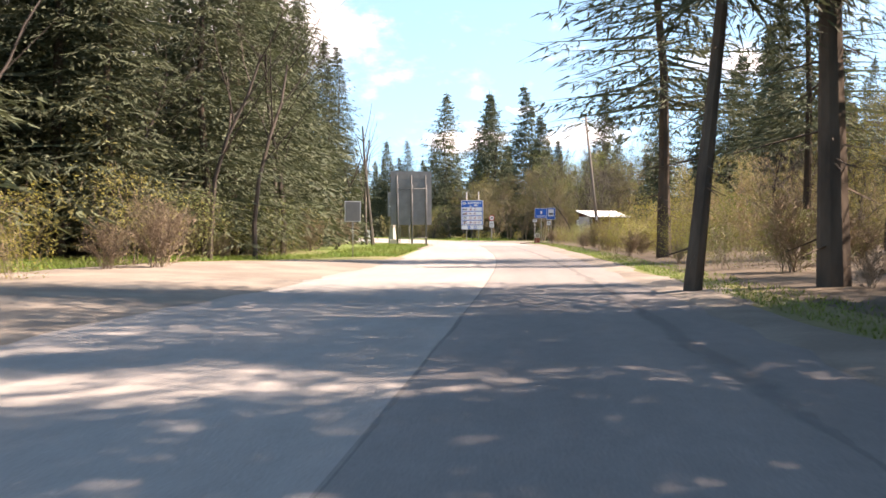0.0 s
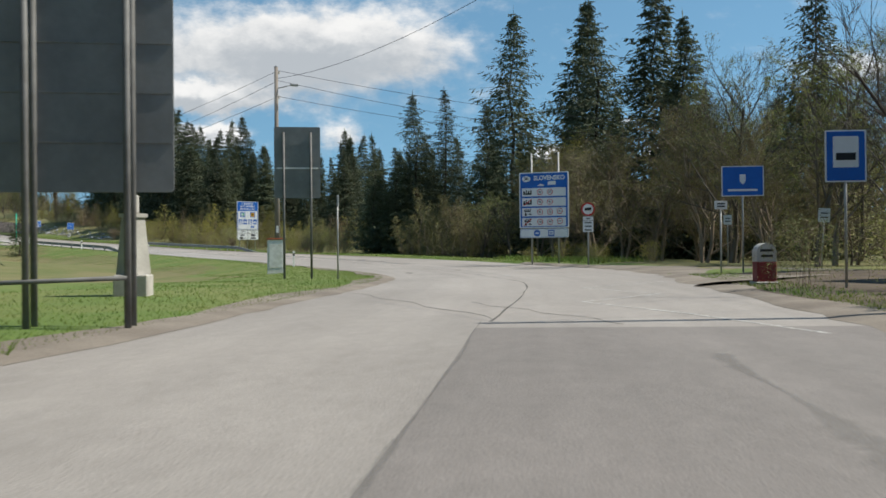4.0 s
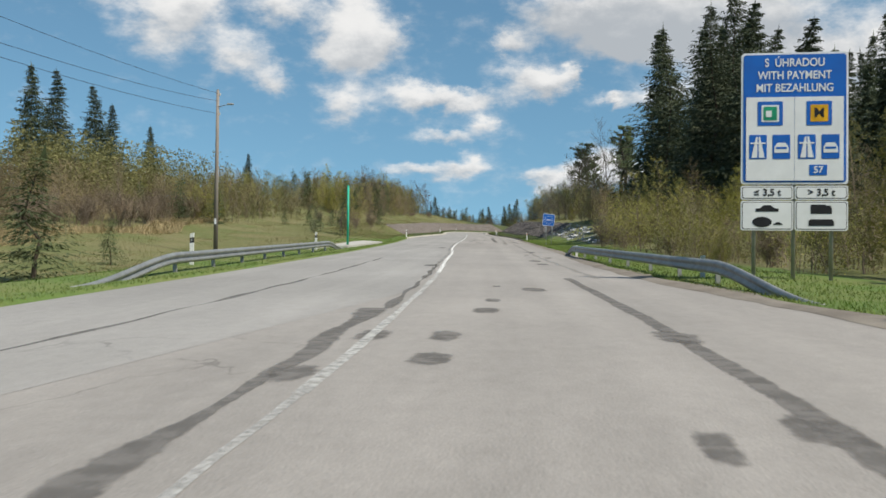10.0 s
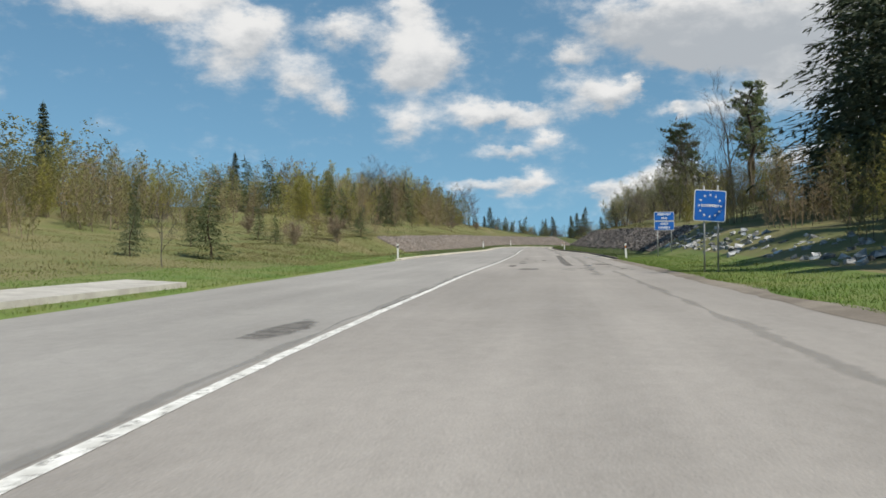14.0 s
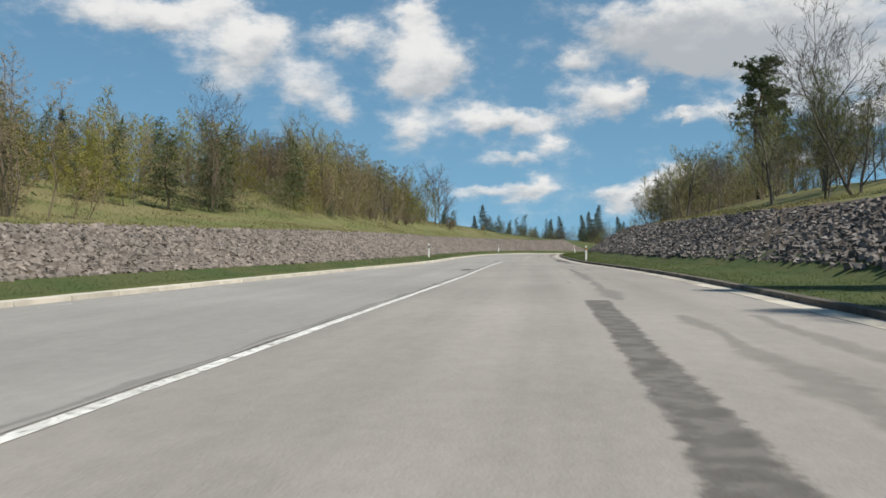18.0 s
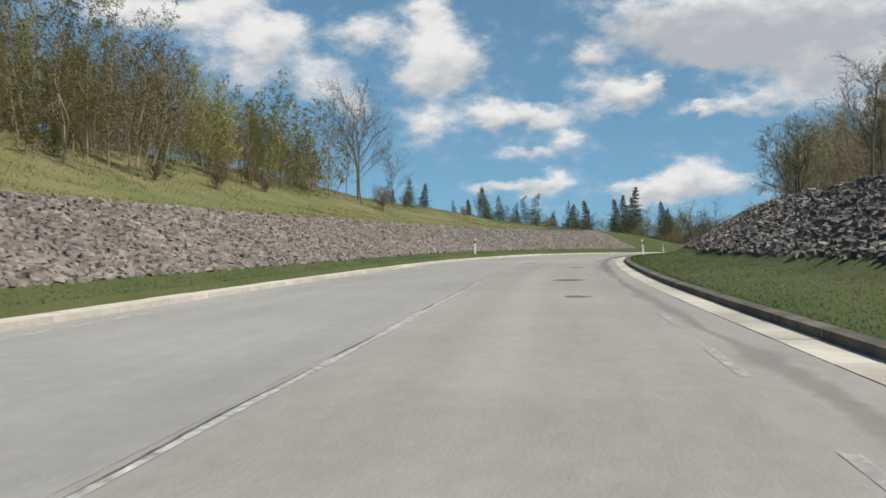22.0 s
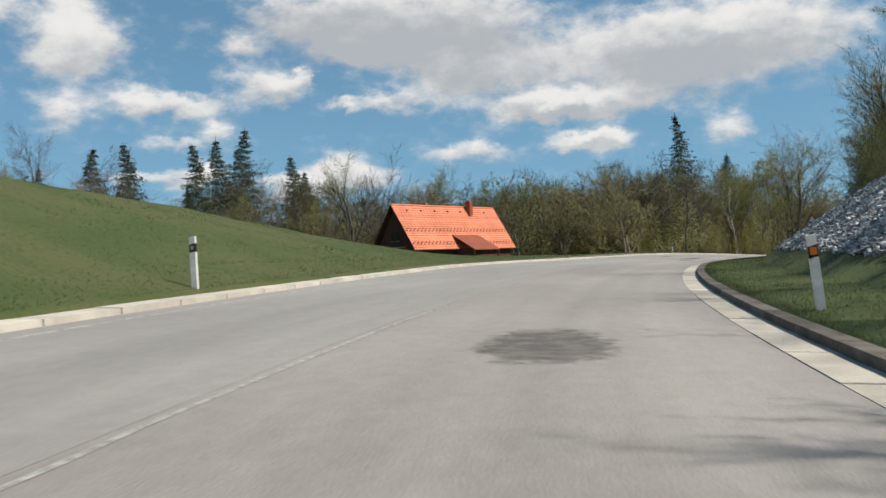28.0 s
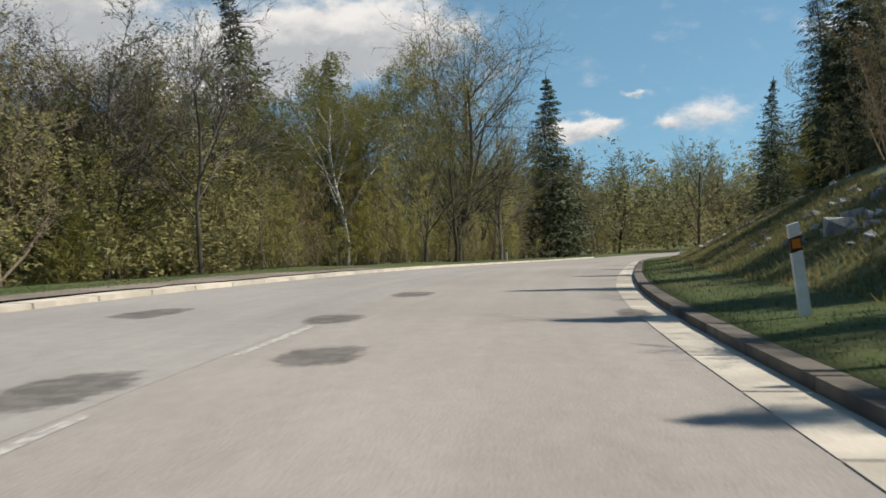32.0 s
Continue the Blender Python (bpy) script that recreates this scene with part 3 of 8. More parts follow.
# ground beside the road: foot of the bank, its top, height there, and the height far behind
#        s     foot  f_h   top   t_h   back  b_h
LEFT = [(-60, 9.0, 0.15, 14, 0.4, 45, 1.0), (100, 9.0, 0.15, 14, 0.2, 45, 0.5), (130, 9.0, 0.1, 15, -0.5, 45, 0.5), (180, 10, 0.1, 16, -0.9, 50, 2.0),
        (225, 11, 0.1, 18, -0.4, 55, 3.5), (255, 12, 0.2, 20, 0.8, 55, 4.5), (285, 12.5, 0.3, 16.5, 1.3, 50, 5.0), (300, 12.2, 0.4, 14.7, 1.75, 45, 5.2), (340, 9.2, 0.42, 11.9, 2.0, 31, 5.8),
        (365, 8.2, 0.45, 11.2, 2.15, 26, 6.8), (420, 8.0, 0.55, 11.2, 2.35, 26, 7.2), (470, 8.4, 0.55, 11.7, 2.6, 30, 6.0), (490, 9.4, 0.6, 15.5, 3.3, 34, 5.4),
        (512, 10.3, 0.55, 17.5, 2.8, 33, 3.9), (530, 11, 0.3, 19, 1.0, 32, 1.2), (545, 11, 0.2, 19, 0.0, 32, -0.9), (562, 10.5, 0.15, 18, -0.3, 34, -1.3), (620, 10, 0.2, 18, 0, 40, 0), (900, 8, 0.2, 16, 0.3, 40, 1)]
RIGHT = [(-60, 5.0, 0.1, 9, 0.3, 30, 0.6), (60, 5.5, 0.1, 10, 0.3, 30, 0.3), (105, 10, 0.1, 14, 0.1, 40, 0.0), (150, 8.0, 0.1, 14, -0.3, 40, -0.5), (200, 6.0, 0.1, 12, 0.0, 40, 1.0),
         (245, 7.5, 0.1, 14, 0.8, 40, 3.0), (275, 8.0, 0.2, 12.5, 1.8, 35, 4.5), (300, 8.2, 0.2, 12.5, 2.5, 30, 5.5), (345, 6.6, 0.2, 11.2, 2.9, 28, 6.0), (385, 6.0, 0.25, 10.5, 3.1, 26, 6.0),
         (415, 5.4, 0.25, 10.3, 3.0, 24, 5.0), (450, 5.2, 0.25, 10.2, 3.1, 24, 5.4), (490, 5.0, 0.25, 10.2, 3.6, 22, 6.2), (530, 4.6, 0.25, 10.0, 4.1, 22, 7.2), (575, 4.2, 0.3, 9.5, 3.3, 22, 6.0), (640, 5.5, 0.3, 11, 2.5, 26, 4.0), (900, 6, 0.2, 12, 1, 26, 2)]


def profile(rows, s, d, edge):
    cols = [soft_interp(s, [r[0] for r in rows], [r[i] for r in rows]) for i in range(1, 7)]
    foot, fh, top, th, back, bh = cols
    edge = np.minimum(edge, foot - 0.5)
    rim = 0.012 + 0.05 * np.clip((s - 268) / 15, 0, 1)
    xs = [edge, foot, top, back]
    ys = [rim, fh, th, bh]
    out = np.zeros_like(d) + rim
    for k in range(3):
        u = np.clip((d - xs[k]) / (xs[k + 1] - xs[k]), 0, 1)
        if k == 2:
            u = u * u * (3 - 2 * u) * 0.5 + u * 0.5
        out = out + (ys[k + 1] - ys[k]) * u
    return out


def rel_height(s, lat):
    """Height of the ground over the road's plane, at s along and lat across (right is positive)."""
    s, lat = np.atleast_1d(np.asarray(s, float)), np.atleast_1d(np.asarray(lat, float))
    el, er = left_edge(s), right_edge(s)
    hl, hr = profile(LEFT, s, -lat, el), profile(RIGHT, s, lat, er)
    road = (lat > -el) & (lat < er)
    return np.where(road, 0.0, np.where(lat < 0, hl, hr))


def base_height(s, lat):
    return road_z(s) - np.clip(lat, -11, 11) * np.tan(np.radians(road_fall(s)))


FAR_L, FAR_R = np.array([-0.94, -0.35]), np.array([0.94, 0.35])


def flat_xy(s, lat):
    s, lat = np.broadcast_arrays(np.atleast_1d(np.asarray(s, float)), np.atleast_1d(np.asarray(lat, float)))
    x, y = np.interp(s, GS, GX), np.interp(s, GS, GY)
    tx, ty = np.interp(s, GS, TX), np.interp(s, GS, TY)
    near = np.clip(lat, -55, 55)
    far = lat - near
    return x + near * ty + np.abs(far) * np.where(far < 0, FAR_L[0], FAR_R[0]), y - near * tx + np.abs(far) * np.where(far < 0, FAR_L[1], FAR_R[1])


def bumps(x, y):
    return 0.05 * np.sin(x * 0.9 + 1.3 * np.sin(y * 0.31)) * np.cos(y * 0.8) + 0.12 * np.sin(x * 0.21 + y * 0.13) * np.sin(y * 0.17 - x * 0.05)


def ground(s, lat, up=0.0):
    """Point on the ground."""
    x, y = flat_xy(s, lat)
    d = np.abs(np.asarray(lat, float))
    el = np.where(np.asarray(lat) < 0, left_edge(s), right_edge(s))
    z = base_height(s, lat) + rel_height(s, lat) + bumps(x, y) * np.clip((d - el - 1.0) / 6, 0, 1) + up
    return Vector((float(np.ravel(x)[0]), float(np.ravel(y)[0]), float(np.ravel(z)[0])))


def on_road(s, lat, up=0.0):
    x, y = flat_xy(s, lat)
    return Vector((float(x[0]), float(y[0]), float(np.ravel(base_height(s, lat))[0]) + up))


def heading(s):
    return math.degrees(math.atan2(float(np.interp(s, GS, TY)), float(np.interp(s, GS, TX)))) - 90


def stand(s, lat, turn=0.0, up=0.0):
    """Upright pose on the ground, its front (-y) facing traffic that comes along the line."""
    p = ground(s, lat, up)
    return pose(p.x, p.y, p.z, 0, 0, heading(s) + turn)


def to_line(x, y):
    """The road coordinates (s, lat) of a place."""
    k = int(np.argmin((GX - x) ** 2 + (GY - y) ** 2))
    dx, dy = x - GX[k], y - GY[k]
    return GS[k] + dx * TX[k] + dy * TY[k], dx * TY[k] - dy * TX[k]

# ---- ground, road, kerbs ----
def build_ground():
    s = np.concatenate([np.linspace(S_MIN, -80, 18), np.arange(-70, 700, 2.0), np.linspace(720, S_MAX, 22)])
    n = len(s)
    el, er = left_edge(s), right_edge(s)
    cols = []
    for d in (1300, 900, 600, 400, 280, 200, 150, 115, 90, 72, 60, 50, 42):
        cols.append(np.full(n, -float(d)))
    lf = [soft_interp(s, [r[0] for r in LEFT], [r[i] for r in LEFT]) for i in (1, 3)]
    rf = [soft_interp(s, [r[0] for r in RIGHT], [r[i] for r in RIGHT]) for i in (1, 3)]
    for u in (1.0, 0.8, 0.6, 0.42, 0.27, 0.14, 0.06):
        cols.append(-(lf[1] + (36 - lf[1]) * u))
    for u in (1.0, 0.75, 0.5, 0.25):
        cols.append(-(lf[0] + (lf[1] - lf[0]) * u))
    for u in (1.0, 0.8, 0.6, 0.4, 0.2, 0.05):
        cols.append(-(el + (lf[0] - el) * u))
    for d in (0.0, 0.27, 0.34, 0.48, 0.56):
        cols.append(-el - d)
    cols.append(-el + 0.12)
    cols.append(-el + 0.6)
    cols.append(er - 0.6)
    cols.append(er - 0.12)
    for d in (0.0, 0.27, 0.34, 0.6, 0.66):
        cols.append(er + d)
    for u in (0.05, 0.2, 0.4, 0.6, 0.8, 1.0):
        cols.append(er + (rf[0] - er) * u)
    for u in (0.25, 0.5, 0.75, 1.0):
        cols.append(rf[0] + (rf[1] - rf[0]) * u)
    for u in (0.06, 0.14, 0.27, 0.42, 0.6, 0.8, 1.0):
        cols.append(rf[1] + (36 - rf[1]) * u)
    for d in (42, 50, 60, 72, 90, 115, 150, 200, 280, 400, 600, 900, 1300):
        cols.append(np.full(n, float(d)))
    cols = list(np.sort(np.stack(cols, 1), axis=1).T)
    verts, m = [], len(cols)
    grid = np.zeros((n, m, 3))
    for j, lat in enumerate(cols):
        x, y = flat_xy(s, lat)
        d = np.abs(lat)
        edge = np.where(lat < 0, el, er)
        z = base_height(s, lat) + rel_height(s, lat) + bumps(x, y) * np.clip((d - edge - 1.0) / 6, 0, 1)
        z = np.where((lat > -el) & (lat < er), z - np.where((lat > -el + 0.3) & (lat < er - 0.3), 0.35, 0.03), z)
        # the ground stays below the asphalt's rim
        z = np.where((s < 283) & (lat > -el - 0.3) & (lat < er + 0.3), np.minimum(z, base_height(s, lat) - 0.03), z)
        # the bed of the kerb stones
        bed = (s > 283) & (s < 661) & (((lat >= er - 1e-6) & (lat < er + 0.62)) | ((lat <= -el + 1e-6) & (lat > -el - 0.45)))
        z = np.where(bed, base_height(s, lat) - 0.12, z)
        grid[:, j] = np.stack([x, y, z], 1)
    verts = [tuple(v) for v in grid.reshape(-1, 3)]
    faces = [(i * m + j, i * m + j + 1, (i + 1) * m + j + 1, (i + 1) * m + j) for i in range(n - 1) for j in range(m - 1)]
    ob = mesh_object("ground", verts, faces, [GRASS_GROUND, MEADOW_GROUND, EARTH, LAWN_GROUND], smooth_shade=True)
    # lush meadow beside the last bend
    lat2 = np.stack(cols, 1)
    idx = np.zeros((n - 1, m - 1), dtype=np.int32)
    wave = 466 + 6 * np.sin(lat2[:-1, :-1] * 0.6)
    idx[(s[:-1, None] > wave) & (lat2[:-1, :-1] < -6) & (s[:-1, None] < 700)] = 1
    idx[(s[:-1, None] > 283) & (lat2[:-1, :-1] > -12.2) & (lat2[:-1, :-1] < 8.0) & (s[:-1, None] < 700)] = 1
    idx[(s[:-1, None] > 50) & (s[:-1, None] < 300) & (lat2[:-1, :-1] > -13.5 - 2 * np.sin(s[:-1, None] * 0.21)) & (lat2[:-1, :-1] < 9)] = 3
    # leaf litter under the wood of the approach
    idx[(s[:-1, None] > -40) & (s[:-1, None] < 104) & (lat2[:-1, :-1] > 4.2) & (lat2[:-1, :-1] < 60)] = 2
    idx[(s[:-1, None] > -40) & (s[:-1, None] < 88) & (lat2[:-1, :-1] < -13.0) & (lat2[:-1, :-1] > -60)] = 2
    # bare earth under the stone facings
    mid = (lat2[:-1, :-1] + lat2[:-1, 1:]) / 2
    sm = s[:-1, None]
    idx[(sm > 301) & (sm < 485) & (mid < -lf[0][:-1, None]) & (mid > -lf[1][:-1, None])] = 2
    idx[(sm > 300) & (sm < 570) & (mid > (rf[0] + 0.2 * (rf[1] - rf[0]))[:-1, None]) & (mid < rf[1][:-1, None])] = 2
    ob.data.polygons.foreach_set("material_index", idx.ravel())
    return tagged(ob, "spring grass ground with dry tufts along a country road", "ground", kind="structure")


def strip(name, s0, s1, lat_a, lat_b, up, mat, step=1.0, cols=2, wobble=0.0, parent=None, rim=False, sink=0.0):
    """A strip of surface along the road, between two offsets (numbers or functions of s)."""
    s = np.arange(s0, s1 + 1e-6, step)
    fa = lat_a(s) if callable(lat_a) else np.full(len(s), float(lat_a))
    fb = lat_b(s) if callable(lat_b) else np.full(len(s), float(lat_b))
    if wobble:
        fa = fa + wobble * np.sin(s * 1.7 + 2.0 * np.sin(s * 0.6))
        fb = fb + wobble * np.sin(s * 1.3 + 1.0 + 2.0 * np.sin(s * 0.8))
    rows = []
    for u in np.linspace(0, 1, cols):
        lat = fa + (fb - fa) * u
        x, y = flat_xy(s, lat)
        lift = np.interp(u, *up) if isinstance(up, tuple) else up
        if sink:
            lift = lift * np.clip((s1 - s) / sink, 0, 1)
        rows.append(np.stack([x, y, base_height(s, lat) + lift], 1))
    g = np.stack(rows, 1)
    n, m = g.shape[:2]
    verts = [tuple(v) for v in g.reshape(-1, 3)]
    faces = [(i * m + j, i * m + j + 1, (i + 1) * m + j + 1, (i + 1) * m + j) for i in range(n - 1) for j in range(m - 1)]
    ob = mesh_object(name, verts, faces, mat, parent)
    if rim:
        uv = [(abs(2 * u - 1), q) for q in s for u in np.linspace(0, 1, cols)]
    else:
        uv = [(a + (b - a) * u, q) for q, a, b in zip(s, fa, fb) for u in np.linspace(0, 1, cols)]
    return set_uv(ob, uv)


build_ground()
road = tagged(strip("road", -80, 760, lambda s: -left_edge(s), right_edge, 0.0, ASPHALT, cols=14), "old pale grey asphalt road with cracks and repair patches", "road", kind="structure")


def kerb_run(name, s0, s1, side, label):
    """Concrete kerb stones: a pale flat gutter stone beside the asphalt and, on the right, a dark upright stone behind it."""
    top = tagged(new(name), label, "kerb", kind="structure")
    edge = right_edge if side > 0 else left_edge
    ss = np.arange(s0, s1, 2.0)
    rng = random.Random(side + 5)

    def stone(nm, s, a, b, z0, z1, mat, gap=0.02):
        pts = []
        jit = rng.uniform(-0.004, 0.004)
        for q in (s + gap, s + 1.0, s + 2.0 - gap):
            e = float(edge(q))
            for lat, z in ((e + a, z0), (e + a, z1), (e + b, z1), (e + b, z0)):
                pts.append(tuple(on_road(q, side * lat, z + (jit if z == z1 else 0))))
        f = []
        for k in (0, 4):
            for j in range(3):
                quad = (k + j, k + j + 1, k + j + 5, k + j + 4)
                f.append(quad if side > 0 else quad[::-1])
        f += [(0, 1, 2, 3), (11, 10, 9, 8)]
        mesh_object(nm, pts, f, mat, top)
    for s in ss:
        if side > 0:
            stone("gutter_stone", s, -0.07, 0.40, -0.2, 0.007, GUTTER)
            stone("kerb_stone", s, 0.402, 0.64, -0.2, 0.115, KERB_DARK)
        else:
            stone("kerb_stone", s, -0.02, 0.52, -0.2, 0.10, PALE_KERB)


kerb_run("kerb_right", 286, 660, 1, "pale concrete gutter with a dark upright kerb beside the lane")
kerb_run("kerb_left", 284, 660, -1, "pale weathered concrete kerb along the outer lane")

# painted lines
LINES = tagged(new("road_marking"), "worn white painted centre and edge lines on the asphalt", "road marking", kind="structure")


def band(name, s0, s1, lat, w, mat, up=0.005, wob=0.0, step=1.0):
    f = lat if callable(lat) else (lambda s: np.full(np.shape(s), float(lat)))
    return strip(name, s0, s1, lambda s: f(s) - w / 2, lambda s: f(s) + w / 2, up, mat, step, 2, wob, LINES)


band("centre_line", 108, 168, centre_line, 0.07, FAINT_PAINT, wob=0.012)
band("centre_line", 168, 190, centre_line, 0.11, WORN_PAINT, wob=0.012)
band("centre_line", 190, 352, centre_line, 0.135, WHITE_PAINT, wob=0.01)
band("centre_line", 352, 470, centre_line, 0.085, WORN_PAINT, wob=0.02)
band("centre_line", 470, 546, centre_line, 0.06, FAINT_PAINT, wob=0.015)
band("edge_line", 250, 520, lambda s: -left_edge(s) + 0.55 + 0 * s, 0.09, WORN_PAINT, wob=0.012)
for s in np.arange(312, 372, 4.6):
    band("edge_dash", s, s + 2.0, lambda q: 0.70 + 0.02 * (q - 330) * (q > 338), 0.10, FAINT_PAINT, step=0.5)
for s in np.arange(552, 575, 6.0):
    band("centre_dash", s, s + 3.0, centre_line, 0.10, WORN_PAINT, step=0.5, wob=0.01)


def painted(name, pts, w, mat):
    """A painted polyline through (s, lat) points."""
    for (s0, l0), (s1, l1) in zip(pts[:-1], pts[1:]):
        a, b = on_road(s0, l0, 0.006), on_road(s1, l1, 0.006)
        d = (b - a).normalized()
        n = Vector((-d.y, d.x, 0)) * w / 2
        mesh_object(name, [tuple(a + n), tuple(a - n), tuple(b - n), tuple(b + n)], [(0, 1, 2, 3)], mat, LINES)


painted("bus_bay_line", [(30, -3.4), (39.5, -3.1), (41.5, -3.1), (42.9, -4.0), (45.9, -2.74), (48.9, -4.24), (52.6, -2.57), (57, -3.1)], 0.10, WORN_PAINT)
painted("bus_bay_line", [(82.0, 3.2), (85.3, 2.2), (88.6, 0.85), (91.4, 2.66), (95.1, 1.34), (99.0, 4.2)], 0.10, WORN_PAINT)

# repair patches, tar seams, tyre marks, dark strips and painted tree shade on the asphalt
PATCHES = tagged(new("road_patch"), "dark irregular asphalt repairs, tar seams, dark strips and painted tree shade on the road", "road patch", kind="structure")


def patch(s, lat, ls, lw, mat=None, seed=0, skew=0.0):
    rng = random.Random(seed * 7 + int(s * 13))
    n = 18
    pts = [tuple(on_road(s, lat, 0.004))]
    for k in range(n):
        a = 2 * math.pi * k / n
        r = 1 + rng.uniform(-0.09, 0.09)
        c, d = abs(math.cos(a)) ** 0.8 * math.copysign(1, math.cos(a)), abs(math.sin(a)) ** 0.8 * math.copysign(1, math.sin(a))
        pts.append(tuple(on_road(s + c * r * ls * 0.66, lat + d * r * lw * 0.66 + skew * c * ls / 2, 0.004)))
    ob = mesh_object("patch", pts, [(0, 1 + k, 1 + (k + 1) % n) for k in range(n)], mat or PATCH, PATCHES)
    set_uv(ob, [(0, 0)] + [(1, k) for k in range(n)])


def seam(s0, s1, lat, w, seed=0, up=0.0035, mat=None, even=False):
    rng = np.random.RandomState(seed)
    ph = rng.uniform(0, 6, 4)
    shake = 0.015 if even else min(0.05, 0.3 * w)
    k = 0.15 if even else 1.0
    f = lat if callable(lat) else (lambda s: np.full(np.shape(s), float(lat)))
    wv = lambda s: 1.7 * w * (0.6 + 0.2 * k * np.sin(s * 0.5 + ph[0]) + 0.15 * k * np.sin(s * 1.3 + ph[1]))
    strip("seam", s0, s1, lambda s: f(s) - np.maximum(wv(s), 0.02) / 2 + shake * np.sin(s * 1.9 + ph[2]), lambda s: f(s) + np.maximum(wv(s), 0.02) / 2 + shake * np.sin(s * 1.1 + ph[3]), up, mat or PATCH, 0.5, 3, 0, PATCHES, True)




def smooth_border(s):
    """Right border of the smoother lane, which widens from nothing over its first stretch."""
    full = centre_line(s) - 0.12 - 0.35 * np.clip((200 - s) / 40, 0, 1)
    return -left_edge(s) + 0.04 + (full + left_edge(s) - 0.04) * np.clip((s - 138) / 42, 0, 1)


strip("smooth_lane", 138, 600, lambda s: -left_edge(s) + 0.03, smooth_border, 0.0022, SMOOTH_ASPHALT, 1.0, 6, 0.0, PATCHES)
strip("resurfaced_lane", -80, 83, lambda s: -0.86 + 0 * s, lambda s: right_edge(s) - 0.02, 0.0025, COARSE_ASPHALT, 1.0, 6, 0.0, PATCHES)
seam(-80, 84, -0.84, 0.06, 1, mat=STREAK)                           # long joint of the approach
seam(84, 108, lambda s: np.interp(s, [84, 90, 96, 100, 108], [-0.7, -0.3, 0, 0.13, -0.33]), 0.05, 2)
seam(110, 137, lambda s: np.interp(s, [110, 123, 129, 137], [-0.5, -0.75, -0.9, -0.85]), 0.05, 3)
seam(137, 153, lambda s: np.interp(s, [137, 150, 153], [-0.85, -1.15, -1.3]), 0.16, 4)
seam(152.5, 163, lambda s: np.interp(s, [152, 163], [-1.27, -1.83]), 0.24, 44)
seam(162, 176, lambda s: centre_line(s) - 0.42, 0.34, 42)
seam(176, 200, lambda s: centre_line(s) - 0.25, 0.16, 43)
seam(186, 345, lambda s: centre_line(s) - 0.2, 0.16, 5, mat=STREAK)
seam(236, 345, lambda s: centre_line(s) - 0.1, 0.05, 51, 0.0038)
seam(160, 205, -4.98, 0.14, 6)
seam(160, 187, 1.62, 0.3, 7, even=True)
seam(187, 215, 2.4, 0.3, 71, mat=STREAK)
seam(214, 260, 2.4, 0.3, 8, mat=STREAK)
seam(254, 300, lambda s: 1.75 + 0.25 * np.sin(s * 0.07), 0.5, 9, mat=STREAK)
seam(268, 304, lambda s: np.interp(s, [268, 275, 279, 293, 304], [0.83, 0.75, 0.78, 0.88, 0.95]), 0.62, 91, even=True)
for q in ((274, -1.6, 2.0, 0.5), (279.5, -1.69, 1.5, 0.35), (287.3, -1.59, 1.6, 0.4)):
    patch(*q)
seam(304, 330, 1.4, 0.5, 92, mat=STREAK)
seam(262, 300, 3.0, 0.4, 10, mat=STREAK)
seam(340, 470, lambda s: right_edge(s) - 0.55, 0.4, 11, mat=STREAK)
seam(352, 470, lambda s: centre_line(s) - 0.05, 0.04, 12, mat=TAR)
seam(392, 456, lambda s: right_edge(s) - 0.6, 0.7, 18, mat=STREAK)
rp = random.Random(31)
for k in range(22):
    patch(rp.uniform(260, 277), rp.uniform(0.4, 3.4), rp.uniform(0.4, 1.3), rp.uniform(0.2, 0.5), PATCH if k % 2 else STREAK, k)
for k in range(12):
    patch(rp.uniform(206, 226), rp.uniform(1.9, 3.1), rp.uniform(0.5, 1.6), rp.uniform(0.2, 0.45), PATCH if k % 2 else STREAK, k)
for k in range(14):
    patch(rp.uniform(318, 346), rp.uniform(1.2, 2.4), rp.uniform(0.5, 1.5), rp.uniform(0.2, 0.45), STREAK, k)
seam(349, 363, lambda s: right_edge(s) - 0.5, 0.85, 22, 0.0046)
# two broad faint blotches: tree shade painted on the outside of the bend
patch(121, 4.2, 9, 2.4, STREAK, 5)
patch(127, 3.2, 8, 1.6, STREAK, 6)
# even dark strip along the right gutter
seam(419, 437, lambda s: right_edge(s) - 0.6, 0.85, 19, 0.0045, even=True)
seam(134, 164, lambda s: np.interp(s, [134, 150, 164], [0.7, 0.8, 0.6]), 2.0, 20, 0.0042, STREAK)
for q in ((141, 0.9, 1.6, 0.5), (144, 0.2, 1.0, 0.5), (146, 1.5, 1.8, 0.6), (149.5, 0.8, 1.2, 0.7), (153, 0.3, 1.6, 0.4), (157, 1.2, 1.4, 0.6)):
    patch(*q, STREAK, 9)
seam(-80, 80, 1.6, 0.3, 14, 0.006, STREAK)
